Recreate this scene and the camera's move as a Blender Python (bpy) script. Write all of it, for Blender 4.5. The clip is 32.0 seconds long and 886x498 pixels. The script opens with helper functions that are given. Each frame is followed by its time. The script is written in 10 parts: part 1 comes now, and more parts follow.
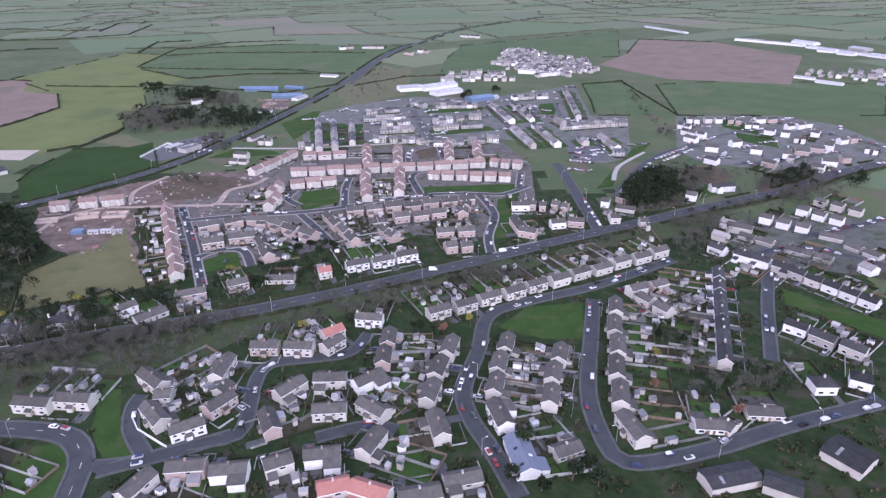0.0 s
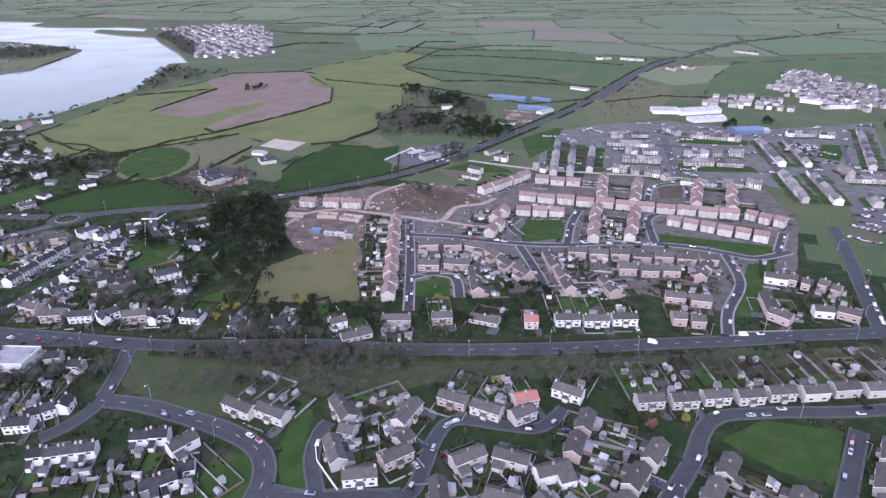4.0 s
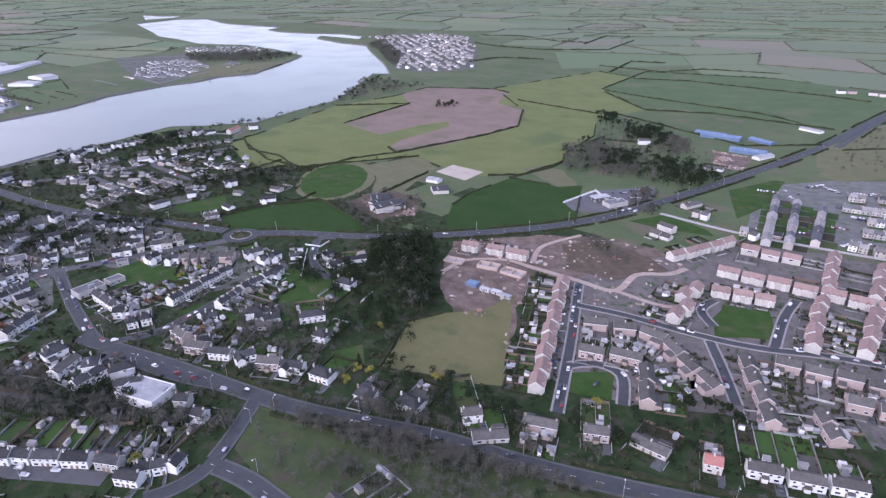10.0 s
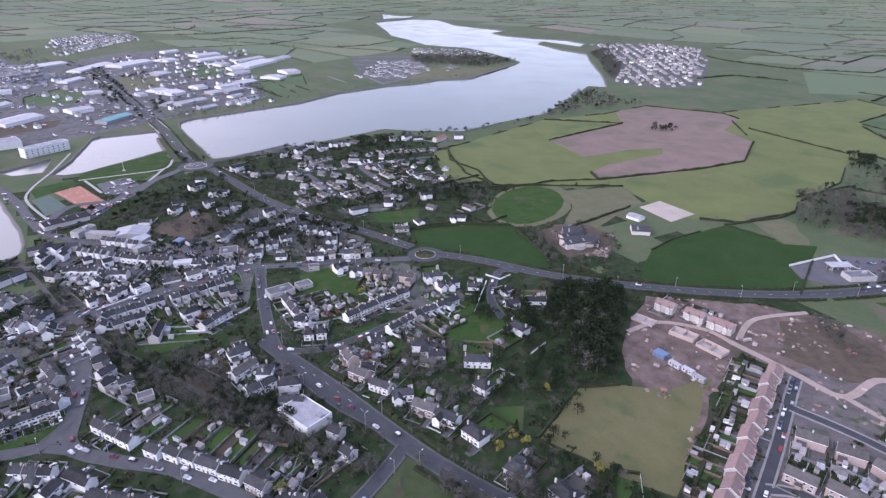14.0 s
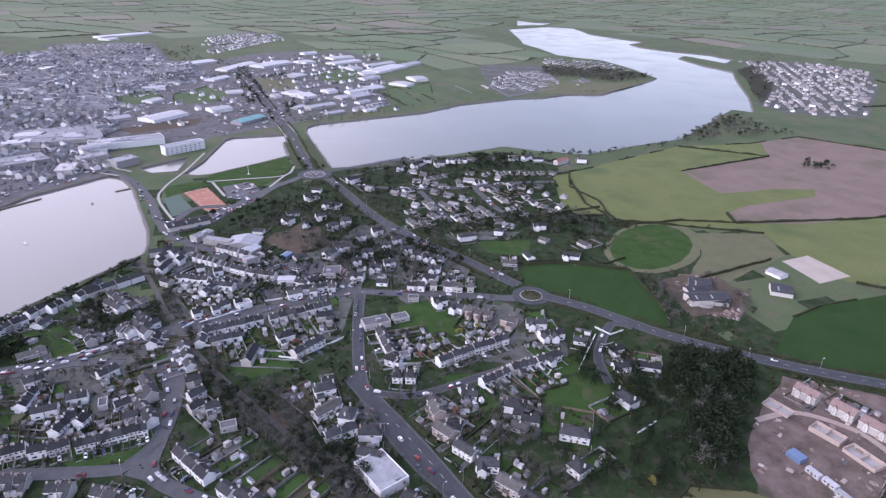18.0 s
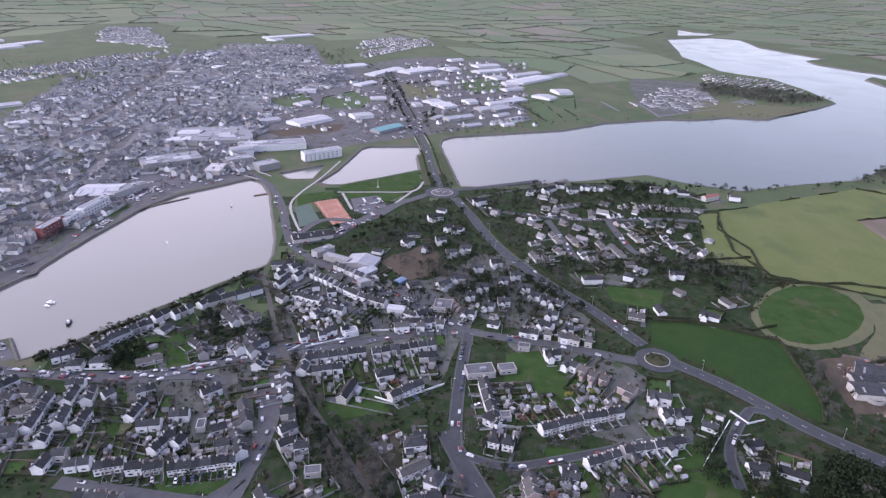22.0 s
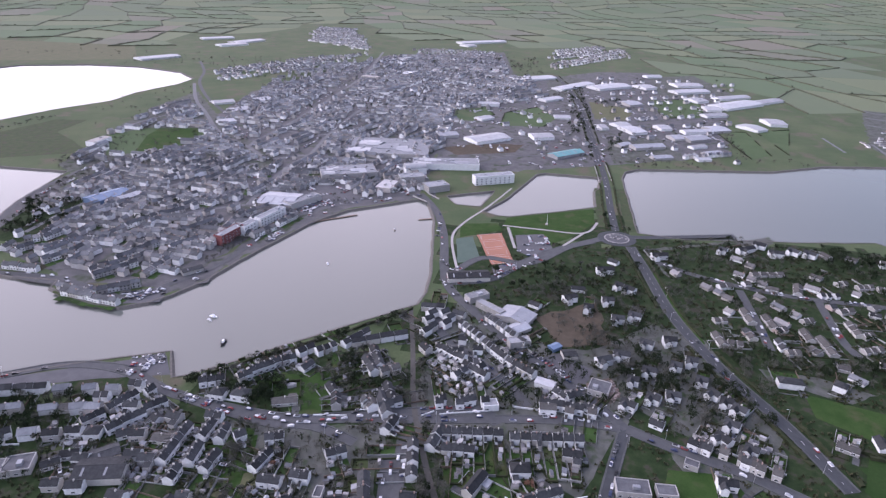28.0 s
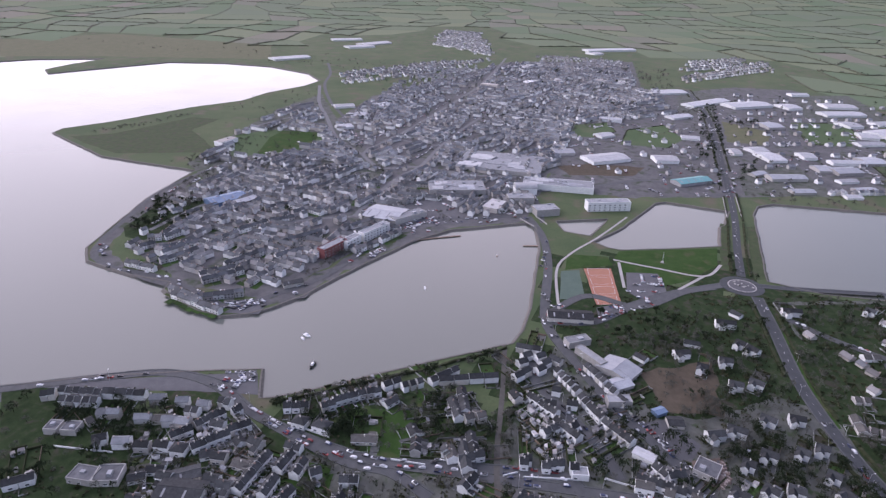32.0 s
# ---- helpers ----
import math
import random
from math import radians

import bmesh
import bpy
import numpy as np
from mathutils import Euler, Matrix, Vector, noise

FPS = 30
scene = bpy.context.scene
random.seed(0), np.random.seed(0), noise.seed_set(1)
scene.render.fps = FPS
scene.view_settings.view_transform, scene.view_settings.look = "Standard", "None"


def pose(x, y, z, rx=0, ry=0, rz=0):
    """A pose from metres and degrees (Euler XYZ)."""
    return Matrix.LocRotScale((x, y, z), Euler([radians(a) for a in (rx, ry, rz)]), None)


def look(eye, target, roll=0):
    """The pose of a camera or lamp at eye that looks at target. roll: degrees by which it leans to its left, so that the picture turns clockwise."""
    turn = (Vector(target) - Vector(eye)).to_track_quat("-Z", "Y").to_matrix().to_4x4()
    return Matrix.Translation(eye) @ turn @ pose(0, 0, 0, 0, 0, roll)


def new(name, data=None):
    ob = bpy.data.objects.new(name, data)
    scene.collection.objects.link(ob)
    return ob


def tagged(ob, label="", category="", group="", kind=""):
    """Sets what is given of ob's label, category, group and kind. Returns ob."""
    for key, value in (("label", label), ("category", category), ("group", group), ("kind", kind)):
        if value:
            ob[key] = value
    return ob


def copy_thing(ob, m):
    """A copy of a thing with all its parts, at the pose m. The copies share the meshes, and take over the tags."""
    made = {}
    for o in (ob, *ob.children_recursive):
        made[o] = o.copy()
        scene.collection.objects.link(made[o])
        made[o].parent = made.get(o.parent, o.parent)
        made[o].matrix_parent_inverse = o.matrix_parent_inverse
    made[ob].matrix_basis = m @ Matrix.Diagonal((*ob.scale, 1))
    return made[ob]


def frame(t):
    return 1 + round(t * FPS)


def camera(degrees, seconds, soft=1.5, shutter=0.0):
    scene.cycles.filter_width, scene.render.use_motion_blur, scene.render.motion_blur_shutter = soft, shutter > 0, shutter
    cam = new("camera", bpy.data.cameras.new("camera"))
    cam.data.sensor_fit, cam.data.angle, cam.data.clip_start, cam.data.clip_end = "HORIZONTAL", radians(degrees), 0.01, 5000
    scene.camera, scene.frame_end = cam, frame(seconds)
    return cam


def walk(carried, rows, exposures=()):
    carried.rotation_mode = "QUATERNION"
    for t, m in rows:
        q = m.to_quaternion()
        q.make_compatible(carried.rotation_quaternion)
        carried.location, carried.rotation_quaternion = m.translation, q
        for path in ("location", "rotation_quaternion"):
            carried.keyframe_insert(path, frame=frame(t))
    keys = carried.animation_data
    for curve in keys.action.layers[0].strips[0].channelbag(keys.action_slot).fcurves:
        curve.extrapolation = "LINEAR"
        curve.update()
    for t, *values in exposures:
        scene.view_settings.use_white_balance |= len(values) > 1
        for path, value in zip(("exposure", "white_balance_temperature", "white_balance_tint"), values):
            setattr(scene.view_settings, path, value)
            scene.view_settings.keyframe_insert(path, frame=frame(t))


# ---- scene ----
from mathutils.geometry import tessellate_polygon

cam = camera(70.63, 32.0, soft=1.35)


def aim(x, y, z, yaw, pitch, roll):
    a, b = radians(yaw), radians(pitch)
    way = Vector((-math.sin(a) * math.cos(b), math.cos(a) * math.cos(b), math.sin(b)))
    return look((x, y, z), Vector((x, y, z)) + way * 100, roll)


# seconds, then the camera's place, heading, tilt and lean
PATH = (
    (0, 0.00, 0.00, 173.24, 0.205, -24.844, -0.412),
    (0.5, 1.10, 4.34, 175.37, 4.179, -24.841, -0.438),
    (1, 1.42, 9.51, 177.84, 8.635, -24.963, -0.573),
    (1.5, 0.76, 14.56, 179.81, 12.864, -24.990, -0.590),
    (2, 0.19, 18.91, 181.84, 16.519, -25.012, -0.511),
    (2.5, -0.10, 23.14, 183.81, 17.931, -25.016, -0.458),
    (3, -0.41, 27.66, 185.49, 19.337, -24.959, -0.415),
    (3.5, -1.00, 32.85, 186.42, 21.012, -24.878, -0.293),
    (5.5, -6.48, 56.98, 187.79, 27.215, -24.543, -0.105),
    (6, -8.28, 62.25, 188.73, 28.724, -24.471, -0.107),
    (6.5, -10.31, 66.87, 190.11, 30.146, -24.447, -0.059),
    (7, -12.67, 71.18, 191.68, 31.555, -24.441, 0.039),
    (7.5, -15.01, 76.05, 192.83, 33.045, -24.378, 0.081),
    (8, -17.05, 80.90, 193.80, 34.503, -24.308, 0.111),
    (8.5, -18.85, 85.82, 194.70, 36.027, -24.235, 0.009),
    (9, -20.55, 90.93, 195.79, 37.588, -24.186, -0.058),
    (9.5, -22.54, 95.60, 197.12, 39.101, -24.142, -0.089),
    (10, -25.10, 99.86, 198.77, 40.507, -24.121, -0.053),
    (10.5, -27.96, 103.77, 200.50, 41.844, -24.107, 0.047),
    (11, -31.07, 107.78, 202.21, 43.296, -24.123, 0.106),
    (11.5, -34.27, 111.76, 203.76, 46.022, -24.122, 0.205),
    (12, -37.29, 115.65, 205.53, 49.465, -24.180, 0.232),
    (12.5, -39.98, 119.52, 207.34, 52.977, -24.148, 0.196),
    (13, -43.21, 123.28, 209.07, 55.912, -24.169, 0.293),
    (13.5, -46.19, 126.86, 210.79, 57.885, -24.142, 0.252),
    (14, -49.55, 130.01, 212.35, 59.730, -24.111, 0.287),
    (14.5, -53.53, 132.89, 213.81, 61.465, -24.097, 0.378),
    (16.5, -69.70, 143.75, 219.04, 67.127, -23.987, 0.753),
    (17, -73.44, 146.37, 220.44, 68.467, -23.961, 0.820),
    (17.5, -77.12, 148.85, 222.31, 69.815, -23.965, 0.879),
    (18, -80.77, 151.01, 224.39, 71.132, -23.976, 1.033),
    (18.5, -84.09, 152.91, 226.57, 72.380, -23.976, 1.125),
    (19, -87.74, 154.62, 228.45, 73.660, -23.952, 1.285),
    (19.5, -92.01, 156.37, 230.22, 75.140, -23.938, 1.363),
    (20, -96.93, 158.73, 231.83, 76.874, -23.952, 1.479),
    (20.5, -101.76, 161.89, 233.48, 78.786, -23.995, 1.405),
    (21, -106.61, 165.04, 234.92, 80.734, -24.016, 1.375),
    (21.5, -111.46, 167.73, 236.25, 82.649, -24.015, 1.315),
    (22, -116.24, 169.70, 237.65, 84.287, -24.024, 1.303),
    (22.5, -120.77, 170.96, 239.26, 85.837, -24.007, 1.288),
    (23, -125.63, 172.01, 240.92, 87.329, -24.009, 1.267),
    (23.5, -130.67, 173.01, 242.72, 88.723, -24.056, 1.304),
    (24, -135.90, 173.75, 244.65, 90.245, -24.092, 1.338),
    (24.5, -140.84, 174.26, 246.69, 91.760, -24.142, 1.369),
    (25, -145.47, 175.02, 248.80, 93.304, -24.191, 1.395),
    (25.5, -150.37, 175.42, 250.64, 94.806, -24.224, 1.473),
    (27.5, -171.06, 174.40, 256.51, 98.885, -24.301, 1.654),
    (28, -176.07, 173.39, 257.93, 101.069, -24.371, 1.652),
    (28.5, -180.96, 172.66, 259.43, 106.347, -24.546, 1.668),
    (29, -186.00, 172.56, 261.05, 107.487, -24.561, 1.733),
    (29.5, -190.45, 172.40, 262.85, 107.478, -24.560, 1.777),
    (30, -194.73, 172.05, 264.66, 107.623, -24.550, 1.746),
    (30.5, -198.74, 171.62, 266.53, 108.778, -24.564, 1.793),
    (31, -202.67, 171.07, 268.51, 108.950, -24.581, 1.840),
    (31.5, -206.53, 170.53, 270.37, 110.688, -24.635, 1.794),
    (32, -210.39, 170.03, 272.21, 111.990, -24.658, 1.810),
)
walk(cam, [(t, aim(*p)) for t, *p in PATH], exposures=((0, 0.28, 5360, 24), (16, 0.25, 5430, 24), (24, 0.21, 5570, 24), (28, 0.14, 5610, 23), (32, -0.07, 5680, 22)))

# ---- world and light ----
world = bpy.data.worlds.new("overcast_evening")
scene.world = world
world.use_nodes = True
wn, wl = world.node_tree.nodes, world.node_tree.links
wn.clear()
sky = wn.new("ShaderNodeTexSky")
sky.sky_type, sky.sun_disc = "NISHITA", False
sky.sun_elevation, sky.sun_rotation = radians(32), radians(160)
sky.air_density, sky.dust_density = 1.4, 3.0
coord = wn.new("ShaderNodeTexCoord")
sep = wn.new("ShaderNodeSeparateXYZ")
wl.new(coord.outputs["Generated"], sep.inputs[0])
# cloud cover: pale grey deck, a warmer paler band low in the south-west
ramp = wn.new("ShaderNodeValToRGB")
ramp.color_ramp.elements[0].position, ramp.color_ramp.elements[0].color = 0.0, (0.54, 0.545, 0.57, 1)
ramp.color_ramp.elements[1].position, ramp.color_ramp.elements[1].color = 0.62, (0.39, 0.41, 0.53, 1)
for at_z, tone in ((0.10, (0.80, 0.795, 0.825, 1)), (0.28, (0.49, 0.50, 0.56, 1))):
    band = ramp.color_ramp.elements.new(at_z)
    band.color = tone
wl.new(sep.outputs["Z"], ramp.inputs[0])
glow = wn.new("ShaderNodeVectorMath")
glow.operation = "DOT_PRODUCT"
glow.inputs[1].default_value = (-0.62, -0.70, 0.35)
wl.new(coord.outputs["Generated"], glow.inputs[0])
gr = wn.new("ShaderNodeValToRGB")
gr.color_ramp.interpolation = "EASE"
gr.color_ramp.elements[0].position, gr.color_ramp.elements[0].color = 0.29, (0, 0, 0, 1)
gr.color_ramp.elements[1].position, gr.color_ramp.elements[1].color = 1.0, (1, 1, 1, 1)
wl.new(glow.outputs["Value"], gr.inputs[0])
warm = wn.new("ShaderNodeMixRGB")
warm.blend_type = "ADD"
warm.inputs[2].default_value = (1.95, 1.56, 1.42, 1)
wl.new(gr.outputs[0], warm.inputs[0])
wl.new(ramp.outputs[0], warm.inputs[1])
cloud = wn.new("ShaderNodeTexNoise")
cloud.inputs["Scale"].default_value, cloud.inputs["Detail"].default_value = 3.0, 5.0
wl.new(coord.outputs["Generated"], cloud.inputs["Vector"])
cr = wn.new("ShaderNodeMapRange")
cr.inputs[3].default_value, cr.inputs[4].default_value = 0.8, 1.2
wl.new(cloud.outputs[0], cr.inputs[0])
deck = wn.new("ShaderNodeVectorMath")
deck.operation = "SCALE"
wl.new(warm.outputs[0], deck.inputs[0])
wl.new(cr.outputs[0], deck.inputs["Scale"])
b1, b2 = wn.new("ShaderNodeBackground"), wn.new("ShaderNodeBackground")
b1.inputs["Strength"].default_value, b2.inputs["Strength"].default_value = 0.06, 1.02
wl.new(sky.outputs[0], b1.inputs["Color"])
wl.new(deck.outputs[0], b2.inputs["Color"])
both = wn.new("ShaderNodeAddShader")
wl.new(b1.outputs[0], both.inputs[0])
wl.new(b2.outputs[0], both.inputs[1])
wo = wn.new("ShaderNodeOutputWorld")
wl.new(both.outputs[0], wo.inputs["Surface"])
sun = new("sun", bpy.data.lights.new("sun", "SUN"))
sun.data.energy, sun.data.angle, sun.data.color = 1.4, radians(40), (1.0, 0.95, 0.92)
sun.matrix_world = look((460, -730, 500), (0, 0, 0))

# ---- materials ----


def mat(name, a, b, size=3.0, rough=0.85, fine=0.4, rand=0.0, bump=0.2, metal=0.0, spots=None, world_space=False, island=0.0):
    """Two colours mixed by coarse and fine noise of real size (metres); rand: how far one object differs from the next."""
    m = bpy.data.materials.new(name)
    m.use_nodes = True
    n, l = m.node_tree.nodes, m.node_tree.links
    p = n["Principled BSDF"]
    p.inputs["Roughness"].default_value, p.inputs["Metallic"].default_value = rough, metal
    p.inputs["Specular IOR Level"].default_value = 0.3
    if world_space:
        tc = n.new("ShaderNodeNewGeometry").outputs["Position"]
    else:
        tc = n.new("ShaderNodeTexCoord").outputs["Object"]
    n1, n2 = n.new("ShaderNodeTexNoise"), n.new("ShaderNodeTexNoise")
    n1.inputs["Scale"].default_value, n1.inputs["Detail"].default_value = 1.0 / size, 6.0
    n1.inputs["Roughness"].default_value = 0.62
    n2.inputs["Scale"].default_value, n2.inputs["Detail"].default_value = 1.0 / fine, 3.0
    info = n.new("ShaderNodeObjectInfo")
    add = n.new("ShaderNodeVectorMath")
    add.operation = "ADD"
    sh = n.new("ShaderNodeMath")
    sh.operation = "MULTIPLY"
    sh.inputs[1].default_value = 57.0
    l.new(info.outputs["Random"], sh.inputs[0])
    l.new(tc, add.inputs[0])
    l.new(sh.outputs[0], add.inputs[1])
    l.new(add.outputs[0], n1.inputs["Vector"])
    l.new(add.outputs[0], n2.inputs["Vector"])
    mr = n.new("ShaderNodeMapRange")
    mr.inputs[1].default_value, mr.inputs[2].default_value = 0.32, 0.68
    l.new(n1.outputs[0], mr.inputs[0])
    mix = n.new("ShaderNodeMixRGB")
    mix.inputs[1].default_value, mix.inputs[2].default_value = (*a, 1), (*b, 1)
    l.new(mr.outputs[0], mix.inputs[0])
    col = mix.outputs[0]
    if spots:
        sp = n.new("ShaderNodeTexNoise")
        sp.inputs["Scale"].default_value, sp.inputs["Detail"].default_value = 1.0 / spots[1], 4.0
        l.new(add.outputs[0], sp.inputs["Vector"])
        sr = n.new("ShaderNodeMapRange")
        sr.inputs[1].default_value, sr.inputs[2].default_value = 0.55, 0.68
        l.new(sp.outputs[0], sr.inputs[0])
        m2 = n.new("ShaderNodeMixRGB")
        m2.inputs[2].default_value = (*spots[0], 1)
        l.new(sr.outputs[0], m2.inputs[0])
        l.new(col, m2.inputs[1])
        col = m2.outputs[0]
    hsv = n.new("ShaderNodeHueSaturation")
    l.new(col, hsv.inputs["Color"])
    fr = n.new("ShaderNodeMapRange")
    fr.inputs[3].default_value, fr.inputs[4].default_value = 0.8, 1.2
    l.new(n2.outputs[0], fr.inputs[0])
    val = fr.outputs[0]
    if rand or island:
        rr = n.new("ShaderNodeMapRange")
        k = rand or island
        rr.inputs[3].default_value, rr.inputs[4].default_value = 1 - k, 1 + k
        src = info.outputs["Random"] if rand else n.new("ShaderNodeNewGeometry").outputs["Random Per Island"]
        l.new(src, rr.inputs[0])
        mm = n.new("ShaderNodeMath")
        mm.operation = "MULTIPLY"
        l.new(rr.outputs[0], mm.inputs[0])
        l.new(val, mm.inputs[1])
        val = mm.outputs[0]
    l.new(val, hsv.inputs["Value"])
    l.new(hsv.outputs[0], p.inputs["Base Color"])
    if bump:
        bp = n.new("ShaderNodeBump")
        bp.inputs["Strength"].default_value, bp.inputs["Distance"].default_value = bump, 0.15
        l.new(n2.outputs[0], bp.inputs["Height"])
        l.new(bp.outputs[0], p.inputs["Normal"])
    return m


